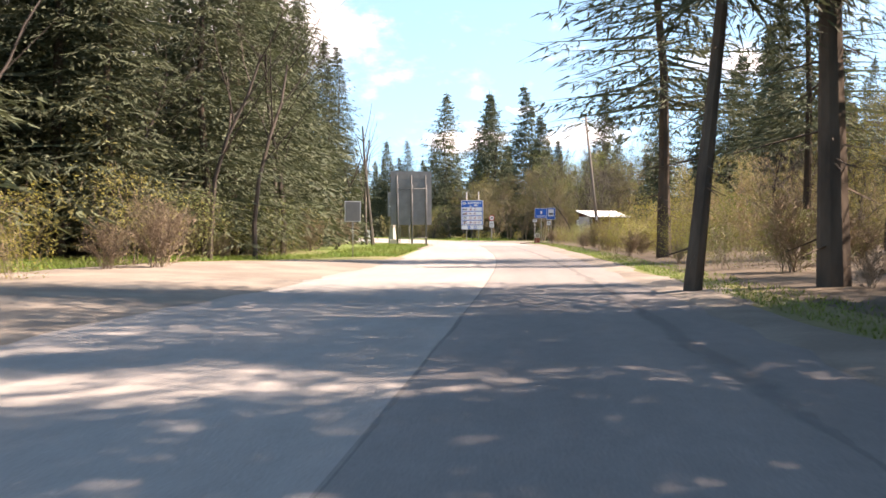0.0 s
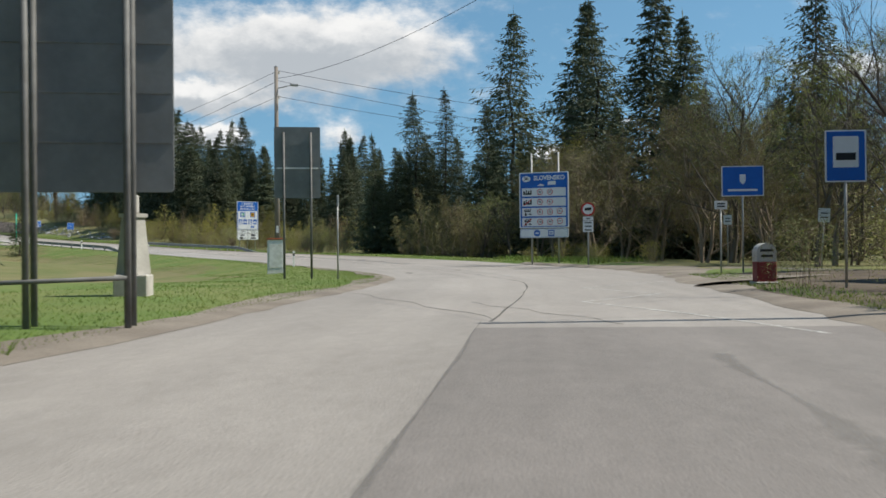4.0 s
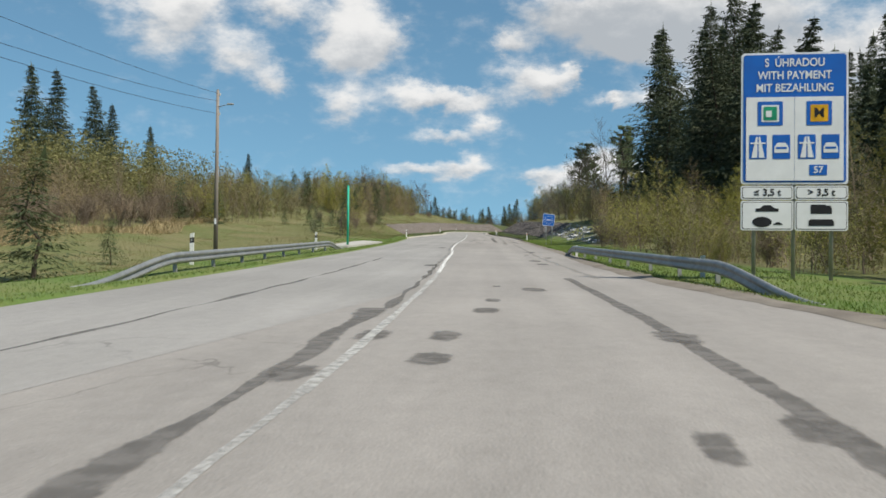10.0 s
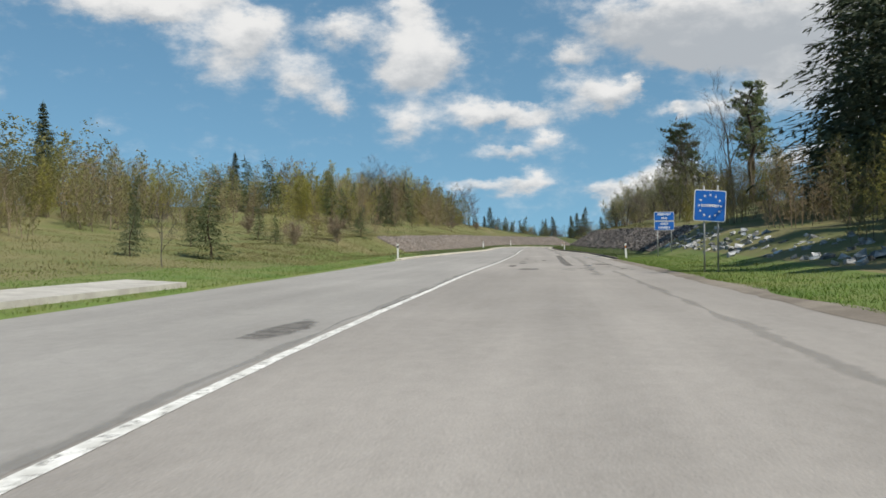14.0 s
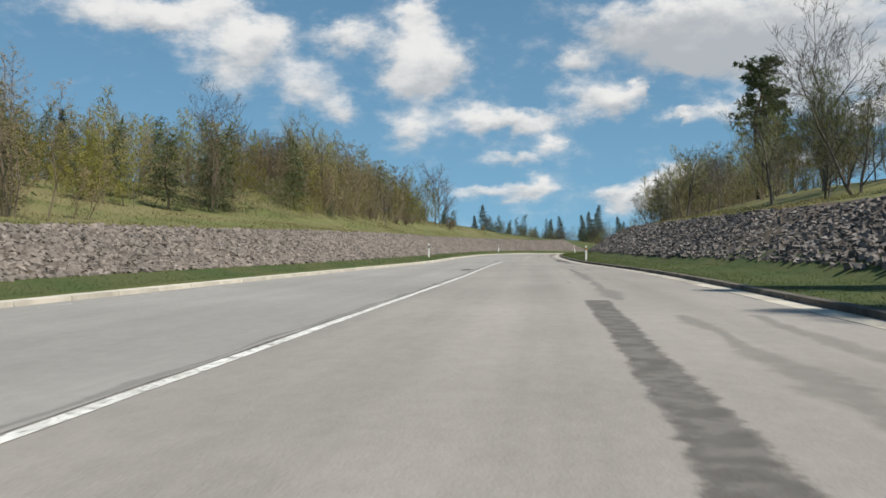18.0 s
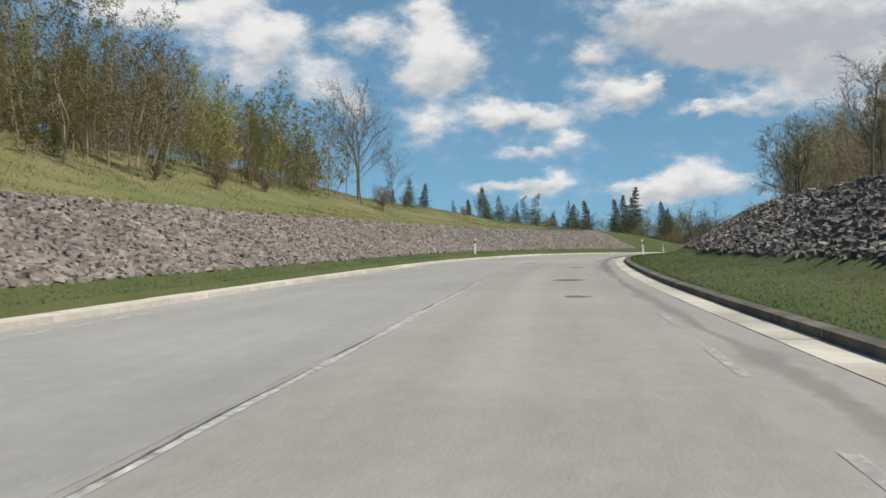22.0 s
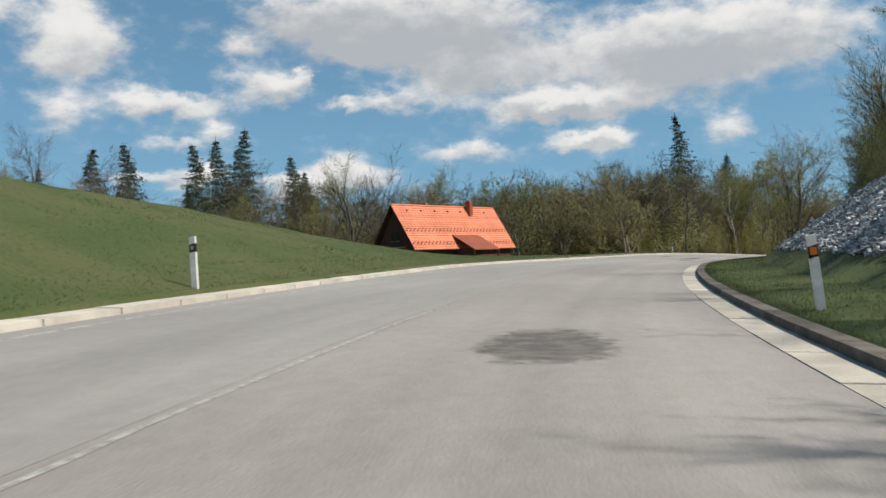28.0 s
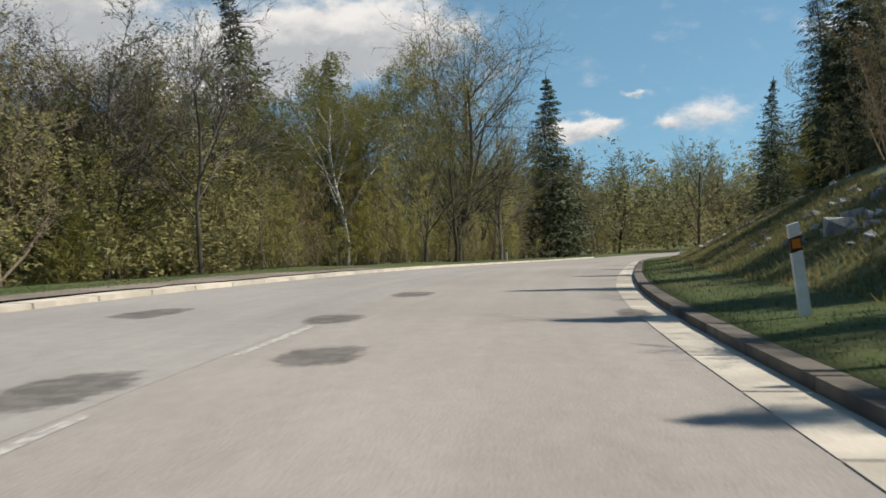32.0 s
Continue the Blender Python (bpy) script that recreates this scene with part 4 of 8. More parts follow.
for q in ((111.5, -0.38, 0.9, 0.14), (109.9, -0.41, 0.4, 0.2), (114.2, -1.7, 0.7, 0.16), (121, 0.15, 1.4, 0.25), (118, -2.8, 1.8, 0.4), (170, -0.9, 1.0, 0.4), (169, -1.9, 1.0, 0.4), (172, -1.7, 1.2, 0.4), (175.7, -0.5, 1.2, 0.45), (167, 1.55, 1.0, 0.4),
          (172, 1.6, 1.4, 0.5), (196, -2.4, 2.0, 0.5), (198.7, 1.8, 1.6, 0.5), (203, 1.8, 2.0, 0.6), (222, 2.5, 2.4, 0.6), (232, -3.6, 3.0, 0.6), (262, -1.1, 2.4, 1.0), (268, -2.0, 3.5, 0.4), (282, -0.4, 2.0, 0.4),
          (280, -0.9, 1.2, 0.3), (272, 2.6, 3.5, 1.0), (354.7, -2.6, 3.0, 0.5), (329, -3.35, 3.4, 0.55), (181.5, 0.45, 1.5, 0.55), (182.7, -0.3, 0.5, 0.2), (346, 2.0, 2.5, 0.4), (172, -0.9, 1.2, 0.35), (178, -0.4, 0.9, 0.3), (166.5, 0.9, 0.8, 0.25), (385.8, 0.4, 1.6, 0.9), (378, 0.5, 0.8, 0.6), (398, 0.55, 1.2, 0.7), (406, -1.9, 1.0, 0.5), (437, 0.3, 1.0, 0.5),
          (456, 1.0, 2.0, 1.0), (471, 0.7, 1.8, 0.9), (473, 0.0, 2.0, 0.9), (470, -2.0, 2.0, 0.6), (484.6, -0.35, 3.4, 1.5)):
    patch(*q)
for q in ((548.8, -2.0, 4.2, 1.1), (546.9, -1.9, 1.8, 1.3), (554.7, -5.45, 2.0, 0.9), (568, -3.3, 2.0, 0.9), (570, -1.9, 1.6, 0.8), (574, -2.6, 1.6, 0.8), (575, 1.45, 1.8, 0.5), (575, -5.5, 2.2, 0.9), (580, -2.35, 2.0, 0.8), (541, -1.1, 4.0, 1.0)):
    patch(*q, seed=3)


def cross_seam(s, lat0, lat1, w):
    a = [tuple(on_road(s + w * k + 0.4 * math.sin(u * 5), lat0 + (lat1 - lat0) * u, 0.0045)) for u in np.linspace(0, 1, 9) for k in (-1, 0, 1)]
    ob = mesh_object("seam", a, [(3 * i + j, 3 * i + j + 1, 3 * i + j + 4, 3 * i + j + 3) for i in range(8) for j in (0, 1)], STREAK, PATCHES)
    set_uv(ob, [(abs(k), u) for u in range(9) for k in (-1, 0, 1)])


cross_seam(107.5, -3.8, 5.5, 0.08)
cross_seam(334.3, -7.6, 2.0, 0.11)


def tar_line(s0, l0, s1, l1, w=0.07, mat=None):
    """A tar-filled crack running slantwise over the road."""
    v = []
    for u in np.linspace(0, 1, 13):
        wob = 0.12 * math.sin(u * 17 + s0)
        for k in (-1, 0, 1):
            v.append(tuple(on_road(s0 + (s1 - s0) * u + k * w, l0 + (l1 - l0) * u + wob, 0.0055)))
    ob = mesh_object("seam", v, [(3 * i + j, 3 * i + j + 1, 3 * i + j + 4, 3 * i + j + 3) for i in range(12) for j in (0, 1)], mat or TAR, PATCHES)
    set_uv(ob, [(abs(k), u) for u in range(13) for k in (-1, 0, 1)])


tar_line(547.5, -8.2, 545.5, 1.2, 0.2, PATCH)
tar_line(93.6, -4.3, 84.4, -0.6)
tar_line(88.9, -1.3, 83.4, 1.15)

# gravel and bare earth beside the asphalt
LAYBY = tagged(strip("gravel_layby", -30, 47, lambda s: -left_edge(s) - 6.4 * np.clip((47 - s) / 18, 0, 1) ** 0.7, lambda s: -left_edge(s) + 0.3, ((0, 0.4, 0.85, 1), (0.24, 0.19, 0.07, 0.004)), GRAVEL, 1.0, 8, 0.15, sink=16.0), "pale sandy gravel pull-off with tyre ruts", "gravel", kind="structure")
tagged(strip("gravel_shoulder", -60, 104, lambda s: right_edge(s) - 0.1, lambda s: right_edge(s) + 0.9 + 0.3 * np.sin(s * 0.4), ((0, 0.4, 1), (0.004, 0.045, 0.055)), GRAVEL, 1.0, 4, 0.1), "dusty gravel shoulder beside the asphalt", "gravel", kind="structure")
tagged(strip("gravel_apron", 95, 128, lambda s: right_edge(s) - 0.15, lambda s: right_edge(s) + 7.0 * np.clip((120 - s) / 15, 0, 1) * np.clip((s - 95) / 8, 0, 1) + 0.3, ((0, 0.2, 1), (0.004, 0.06, 0.12)), GRAVEL, 1.0, 8, 0.2), "trodden gravel apron beside the bend", "gravel", kind="structure")
tagged(strip("gravel_edge", 66, 150, lambda s: -left_edge(s) - 0.8 - 0.3 * np.sin(s * 0.5), lambda s: -left_edge(s) + 0.15, ((0, 0.6, 1), (0.055, 0.045, 0.004)), GRAVEL, 1.0, 4, 0.08), "earthy gravel edge round the inside of the bend", "gravel", kind="structure")
for k, (a, b) in enumerate(((150, 286),)):
    tagged(strip("dusty_edge", a, b, lambda s: right_edge(s) - 0.15, lambda s: right_edge(s) + 0.45 + 0.2 * np.sin(s * 0.7), ((0, 0.5, 1), (0.004, 0.04, 0.05)), GRAVEL, 1.0, 3, 0.06), "dusty grit edge between asphalt and grass", "gravel", kind="structure")
tagged(strip("field_track", 500, 600, lambda s: -left_edge(s) - 2.6, lambda s: -left_edge(s) - 0.45, 0.13, GRAVEL, 1.0, 4, 0.15), "bare grit verge beside the outer kerb", "gravel", kind="structure")
# puddle on the apron
p = on_road(112.5, 11.0, 0.125)
tagged(mesh_object("puddle", [(p.x + math.cos(a) * 1.6 * (1 + 0.2 * math.sin(3 * a)), p.y + math.sin(a) * 0.7, p.z) for a in np.linspace(0, 6.28, 20)[:-1]], [tuple(range(19))], material("puddle_water", (0.06, 0.05, 0.04), None, 1, 0.08, spec=0.5)), "shallow muddy puddle on the gravel apron", "puddle", kind="structure")
# concrete slabs by the green pole
def ground_slab(s0, s1, l0, l1, mat, label):
    """A concrete slab bedded in the sloping ground."""
    p = ground((s0 + s1) / 2, (l0 + l1) / 2)
    ob = thing("concrete_slab", pose(p.x, p.y, p.z), label, "slab")
    ss = np.linspace(s0, s1, 8)
    v = []
    for q in ss:
        for lat, dz in ((l0, -0.25), (l0, 0.10), (l1, 0.13), (l1, -0.25)):
            v.append(tuple(ground(q, lat, dz) - p))
    f = [(0, 1, 2, 3), (31, 30, 29, 28)] + [(4 * k + j, 4 * k + 4 + j, 4 * k + 4 + (j + 1) % 4, 4 * k + (j + 1) % 4) for k in range(7) for j in range(4)]
    mesh_object("slab_body", v, f, mat, ob)


ground_slab(223.5, 243.0, -10.9, -9.3, CONCRETE, "low weathered concrete slab beside the road")
ground_slab(216.0, 223.0, -12.6, -10.4, KERB, "cracked flat concrete cover in the grass")


# ---- roadside things ----
def text_mesh(name, body, size, mat, parent, x, z, y=-0.045, align="CENTER", bold=0.0, squeeze=1.0, label=""):
    cu = bpy.data.curves.new(name, "FONT")
    cu.body, cu.size, cu.align_x, cu.align_y, cu.extrude, cu.offset = body, size, align, "CENTER", 0.003, bold
    tmp = new("tmp", cu)
    dg = bpy.context.evaluated_depsgraph_get()
    me = bpy.data.meshes.new_from_object(tmp.evaluated_get(dg))
    bpy.data.objects.remove(tmp)
    me.materials.clear()
    me.materials.append(mat)
    ob = new(name, me)
    ob.parent = parent
    ob.matrix_basis = Matrix.Translation((x, y, z)) @ pose(0, 0, 0, 90) @ Matrix.Diagonal((squeeze, 1, 1, 1))
    if label:
        ob["label"] = label
    return ob


def plate(name, w, h, x, z, mat, parent, y=0.0, t=0.03, r=0.06, label="", n=4):
    """A flat plate with rounded corners, in the xz plane, its face towards -y."""
    pts = []
    for cx, cz, a0 in ((w / 2 - r, h / 2 - r, 0), (-w / 2 + r, h / 2 - r, 90), (-w / 2 + r, -h / 2 + r, 180), (w / 2 - r, -h / 2 + r, 270)):
        for k in range(n + 1):
            a = radians(a0 + 90 * k / n)
            pts.append((x + cx + r * math.cos(a), z + cz + r * math.sin(a)))
    k = len(pts)
    v = [(a, y - t / 2, b) for a, b in pts] + [(a, y + t / 2, b) for a, b in pts]
    f = [tuple(range(k)), tuple(range(2 * k - 1, k - 1, -1))] + [(i, k + i, k + (i + 1) % k, (i + 1) % k) for i in range(k)]
    return mesh_object(name, v, f, mat, parent, label)


def poly(name, pts, mat, parent, y=-0.04, t=0.006):
    """A flat shape cut from sheet, given by its outline (x, z)."""
    k = len(pts)
    v = [(a, y - t / 2, b) for a, b in pts] + [(a, y + t / 2, b) for a, b in pts]
    f = [tuple(range(k)), tuple(range(2 * k - 1, k - 1, -1))] + [(i, k + i, k + (i + 1) % k, (i + 1) % k) for i in range(k)]
    return mesh_object(name, v, f, mat, parent)


def round_plate(name, r, x, z, mat, parent, y=-0.03, t=0.012, label=""):
    return part(name, disc_bm(r, t, Matrix.Translation((x, y, z)) @ pose(0, 0, 0, 90)), mat, parent, label)


def pipe(name, r, a, b, mat, parent, sides=10, label=""):
    return part(name, tube_bm(r, r, a, b, sides), mat, parent, label, True)


def car_shape(x, z, w):
    h = w * 0.32
    return [(x + w * a, z + h * b) for a, b in ((-0.5, -0.4), (-0.5, 0.0), (-0.3, 0.1), (-0.15, 0.5), (0.15, 0.5), (0.32, 0.1), (0.5, 0.0), (0.5, -0.4))]


def truck_shape(x, z, w, flip=1):
    h = w * 0.5
    return [(x + flip * w * a, z + h * b) for a, b in ((-0.5, -0.4), (-0.5, 0.1), (-0.42, 0.4), (-0.22, 0.4), (-0.2, 0.5), (0.5, 0.5), (0.5, -0.4))]


def town_shape(x, z, w):
    h = w * 0.55
    prof = ((-0.5, -0.5), (-0.5, 0.15), (-0.4, 0.3), (-0.3, 0.15), (-0.3, -0.2), (-0.2, -0.2), (-0.2, 0.5), (-0.08, 0.5), (-0.08, -0.2), (0.05, -0.2), (0.05, 0.3), (0.22, 0.3), (0.22, -0.2), (0.34, -0.2), (0.34, 0.45), (0.5, 0.45), (0.5, -0.5))
    return [(x + w * a, z + h * b) for a, b in prof]


def limit_disc(text, r, x, z, parent, y=-0.045):
    d = round_plate("limit_disc", r, x, z, RED, parent, y, 0.008)
    round_plate("disc_face", r * 0.78, x, z, SIGN_WHITE, d, y - 0.006, 0.008)
    if text:
        text_mesh("digits", text, r * 0.95, BLACK, d, x, z, y - 0.013, bold=0.004, squeeze=0.8 if len(text) > 2 else 1.0)
    else:
        poly("pictogram", car_shape(x, z, r * 1.1), BLACK, d, y - 0.012)
    return d


def country_sign():
    """Speed limits by kind of road, at the border."""
    m = stand(132.0, 9.2)
    p0 = Vector((14.4, 127.5, 0))
    g = m.translation
    ob = thing("country_sign", pose(p0.x, p0.y, float(ground(*to_line(p0.x, p0.y)).z), 0, 0, -18), "large blue and white speed limit board on steel posts", "road sign")
    w, z0 = 2.95, 1.55
    for x in (-0.75, 0.86):
        pipe("post", 0.055, (x, 0.07, -0.4), (x, 0.07, 6.55), GALV, ob)
    plate("board", w, 3.28, 0, z0 + 0.58 + 1.64, SIGN_WHITE, ob, 0, 0.05, 0.05)
    plate("blue_field", w - 0.12, 3.16, 0, z0 + 0.58 + 1.64, BLUE, ob, -0.03, 0.012, 0.05)
    plate("back", w - 0.1, 3.2, 0, z0 + 0.58 + 1.64, GREY_BACK, ob, 0.032, 0.012, 0.05)
    low = plate("lower_board", w - 0.06, 0.53, 0, z0 + 0.27, SIGN_WHITE, ob, 0, 0.05, 0.06)
    plate("lower_border", w - 0.12, 0.47, 0, z0 + 0.27, BLUE, low, -0.027, 0.006, 0.05)
    plate("lower_face", w - 0.15, 0.44, 0, z0 + 0.27, SIGN_WHITE, low, -0.033, 0.006, 0.05)
    round_plate("blue_disc", 0.19, -0.42, z0 + 0.27, BLUE, low, -0.04)
    poly("pictogram", truck_shape(-0.42, z0 + 0.27, 0.2), SIGN_WHITE, low, -0.05)
    q = plate("blue_square", 0.37, 0.37, 0.43, z0 + 0.27, BLUE, low, -0.04, 0.01, 0.02)
    plate("square_face", 0.27, 0.22, 0.43, z0 + 0.28, SIGN_WHITE, q, -0.048, 0.006, 0.02)
    poly("pictogram", car_shape(0.43, z0 + 0.27, 0.22), BLUE, q, -0.054)
    zt = z0 + 0.58 + 3.28
    e = part("oval", disc_bm(0.22, 0.01, Matrix.Translation((-1.05, -0.042, zt - 0.38)) @ Matrix.Diagonal((1.15, 1, 0.78, 1)) @ pose(0, 0, 0, 90)), SIGN_WHITE, ob)
    text_mesh("letters", "SK", 0.25, BLACK, e, -1.05, zt - 0.38, -0.05, bold=0.006)
    text_mesh("lettering", "SLOVENSKO", 0.36, SIGN_WHITE, ob, 0.33, zt - 0.35, -0.042, bold=0.012, squeeze=0.92)
    poly("car_pictogram", car_shape(-0.17, zt - 0.76, 0.4), SIGN_WHITE, ob, -0.042)
    poly("truck_pictogram", truck_shape(0.48, zt - 0.66, 0.48), SIGN_WHITE, ob, -0.042)
    for k, (a, b) in enumerate((("50", "50"), ("90", "90"), ("90", "90"), ("130", "90"))):
        z = zt - 1.17 - 0.585 * k
        row = plate("row_panel", w - 0.32, 0.49, 0, z, SIGN_WHITE, ob, -0.042, 0.012, 0.02)
        if k < 2:
            poly("town_pictogram", town_shape(-0.98, z, 0.5), BLACK, row, -0.052)
        else:
            poly("town_pictogram", town_shape(-0.98, z + 0.11, 0.38), BLACK, row, -0.052)
            poly("road_pictogram", [(-1.17, z - 0.2), (-1.13, z - 0.03), (-1.05, z - 0.03), (-1.01, z - 0.2)], BLACK, row, -0.052)
            poly("car_pictogram", car_shape(-0.84, z - 0.12, 0.24), BLACK, row, -0.052)
        if k in (1, 3):
            poly("slash", [(-1.22, z - 0.18), (-1.2, z - 0.22), (-0.72, z + 0.16), (-0.74, z + 0.2)], RED, row, -0.057, 0.004)
        limit_disc(a, 0.175, -0.23, z, row, -0.055)
        limit_disc(b, 0.175, 0.37, z, row, -0.055)
        if k > 1:
            limit_disc("", 0.175, 0.95, z + 0.03, row, -0.055)


def toll_sign():
    x, y = -15.3, 181.9
    ob = thing("toll_sign", pose(x, y, float(ground(*to_line(x, y)).z), 0, 0, 31), "tall blue and white motorway toll board on three steel posts", "road sign")
    w, zb = 2.55, 1.22
    for px in (-0.95, 0.0, 0.9):
        pipe("post", 0.05, (px, 0.07, -0.5), (px, 0.07, 5.6), GALV, ob)
    zc = zb + 1.15
    plate("board", w, 3.28, 0, zc + 1.64, SIGN_WHITE, ob, 0, 0.05, 0.08)
    plate("blue_field", w - 0.1, 3.18, 0, zc + 1.64, BLUE, ob, -0.03, 0.012, 0.07)
    plate("back", w - 0.1, 3.2, 0, zc + 1.64, GREY_BACK, ob, 0.032, 0.012, 0.05)
    zt = zc + 3.28
    for k, line in enumerate(("S  ÚHRADOU", "WITH PAYMENT", "MIT BEZAHLUNG")):
        text_mesh("lettering", line, 0.285, SIGN_WHITE, ob, 0, zt - 0.26 - 0.315 * k, -0.042, bold=0.004, squeeze=0.84)
    for sx in (-1, 1):
        p = plate("white_panel", w / 2 - 0.12, 2.08, sx * (w / 4 - 0.055), zc + 1.13, SIGN_WHITE, ob, -0.042, 0.012, 0.01)
        cx = sx * (w / 4 - 0.055)
        q = plate("blue_square", 0.6, 0.6, cx, zc + 1.76, BLUE, p, -0.052, 0.008, 0.02)
        plate("square_face", 0.42, 0.42, cx, zc + 1.76, AMBER if sx > 0 else SIGN_WHITE, q, -0.058, 0.006, 0.02)
        if sx > 0:
            text_mesh("letter", "M", 0.34, BLACK, q, cx, zc + 1.76, -0.064, bold=0.003)
        else:
            plate("green_square", 0.32, 0.34, cx, zc + 1.76, SIGN_GREEN, q, -0.064, 0.006, 0.02)
            plate("pictogram", 0.14, 0.16, cx - 0.04, zc + 1.75, SIGN_WHITE, q, -0.07, 0.004, 0.02)
        for dx, kind in ((-0.29, 0), (0.27, 1)):
            b = plate("blue_plate", 0.42, 0.6, cx + dx, zc + 0.93, BLUE, p, -0.052, 0.008, 0.02)
            if kind == 0:
                for sg in (-1, 1):
                    poly("lane", [(cx + dx + sg * 0.16, zc + 0.66), (cx + dx + sg * 0.05, zc + 1.18), (cx + dx + sg * 0.012, zc + 1.18), (cx + dx + sg * 0.02, zc + 0.66)], SIGN_WHITE, b, -0.06)
                plate("bridge", 0.36, 0.035, cx + dx, zc + 1.02, SIGN_WHITE, b, -0.066, 0.004, 0.005)
            else:
                poly("car_front", [(cx + dx + a, zc + 0.9 + c) for a, c in ((-0.17, -0.12), (-0.17, 0.02), (-0.1, 0.13), (0.1, 0.13), (0.17, 0.02), (0.17, -0.12))], SIGN_WHITE, b, -0.06)
                plate("grille", 0.26, 0.05, cx + dx, zc + 0.9, BLUE, b, -0.066, 0.004, 0.01)
        if sx > 0:
            b = plate("number_plate", 0.42, 0.26, cx - 0.02, zc + 0.35, BLUE, p, -0.052, 0.008, 0.02)
            text_mesh("digits", "57", 0.23, SIGN_WHITE, b, cx - 0.02, zc + 0.35, -0.06, bold=0.004)
        c2 = sx * 0.645
        sub = plate("weight_plate", 1.26, 0.35, c2, zb + 0.94, SIGN_WHITE, ob, 0, 0.04, 0.06)
        plate("border", 1.2, 0.29, c2, zb + 0.94, BLACK, sub, -0.022, 0.004, 0.05)
        plate("face", 1.17, 0.26, c2, zb + 0.94, SIGN_WHITE, sub, -0.026, 0.004, 0.05)
        text_mesh("lettering", "≤ 3,5 t" if sx < 0 else "> 3,5 t", 0.24, BLACK, sub, c2, zb + 0.94, -0.032, bold=0.005)
        sub = plate("vehicle_plate", 1.26, 0.74, c2, zb + 0.37, SIGN_WHITE, ob, 0, 0.04, 0.06)
        plate("border", 1.2, 0.68, c2, zb + 0.37, BLACK, sub, -0.022, 0.004, 0.05)
        plate("face", 1.17, 0.65, c2, zb + 0.37, SIGN_WHITE, sub, -0.026, 0.004, 0.05)
        if sx < 0:
            poly("car_pictogram", car_shape(c2, zb + 0.54, 0.55), BLACK, sub, -0.032)
            part("caravan_pictogram", disc_bm(0.13, 0.006, Matrix.Translation((c2 - 0.12, -0.032, zb + 0.21)) @ Matrix.Diagonal((1.8, 1, 1, 1)) @ pose(0, 0, 0, 90)), BLACK, sub)
            poly("car_pictogram", car_shape(c2 + 0.26, zb + 0.17, 0.22), BLACK, sub, -0.032)
        else:
            poly("truck_pictogram", truck_shape(c2, zb + 0.52, 0.5, -1), BLACK, sub, -0.032)
            poly("bus_pictogram", [(c2 + a, zb + 0.18 + b) for a, b in ((-0.3, -0.06), (-0.3, 0.06), (-0.26, 0.1), (0.26, 0.1), (0.3, 0.04), (0.3, -0.06))], BLACK, sub, -0.032)


def border_sign():
    ob = thing("border_sign", stand(256.0, 5.7, 2), "tilted blue board with a ring of stars on two thin posts", "road sign")
    for x in (-0.22, 0.28):
        pipe("post", 0.035, (x - 0.02, 0.05, -0.4), (x + 0.03, 0.05, 3.2), GALV, ob)
    lean = pose(0, 0, 2.45, 0, 4, 0)
    b = plate("board", 1.16, 1.16, 0, 0, SIGN_WHITE, ob, 0, 0.04, 0.07)
    b.matrix_basis = lean
    plate("blue_field", 1.1, 1.1, 0, 0, BLUE, b, -0.024, 0.008, 0.06)
    plate("back", 1.1, 1.1, 0, 0, GREY_BACK, b, 0.024, 0.008, 0.05)
    for k in range(12):
        a = radians(30 * k)
        cx, cz = 0.4 * math.sin(a), 0.4 * math.cos(a)
        pts = [(cx + (0.055 if j % 2 == 0 else 0.024) * math.sin(radians(36 * j)), cz + (0.055 if j % 2 == 0 else 0.024) * math.cos(radians(36 * j))) for j in range(10)]
        poly("star", pts, SIGN_WHITE, b, -0.032)
    text_mesh("lettering", "SLOVENSKO", 0.135, SIGN_WHITE, b, 0, 0, -0.03, bold=0.005, squeeze=0.85)


def region_sign():
    ob = thing("region_sign", stand(289.3, 8.2, 4), "two stacked blue plates with white lettering on two steel posts", "road sign")
    for x in (-0.48, 0.5):
        pipe("post", 0.04, (x, 0.05, -0.4), (x, 0.05, 2.0 if x < 0 else 2.6), GALV, ob)
    for z, rows in ((2.75, ("PREŠOVSKÝ", "KRAJ")), (2.08, ("OKRES", "BARDEJOV"))):
        b = plate("plate", 1.42, 0.63, 0, z, SIGN_WHITE, ob, 0, 0.035, 0.04)
        plate("blue_field", 1.36, 0.57, 0, z, BLUE, b, -0.022, 0.008, 0.03)
        for k, line in enumerate(rows):
            text_mesh("lettering", line, 0.2, SIGN_WHITE, b, 0.0, z + 0.13 - 0.26 * k, -0.03, bold=0.007, squeeze=0.9)


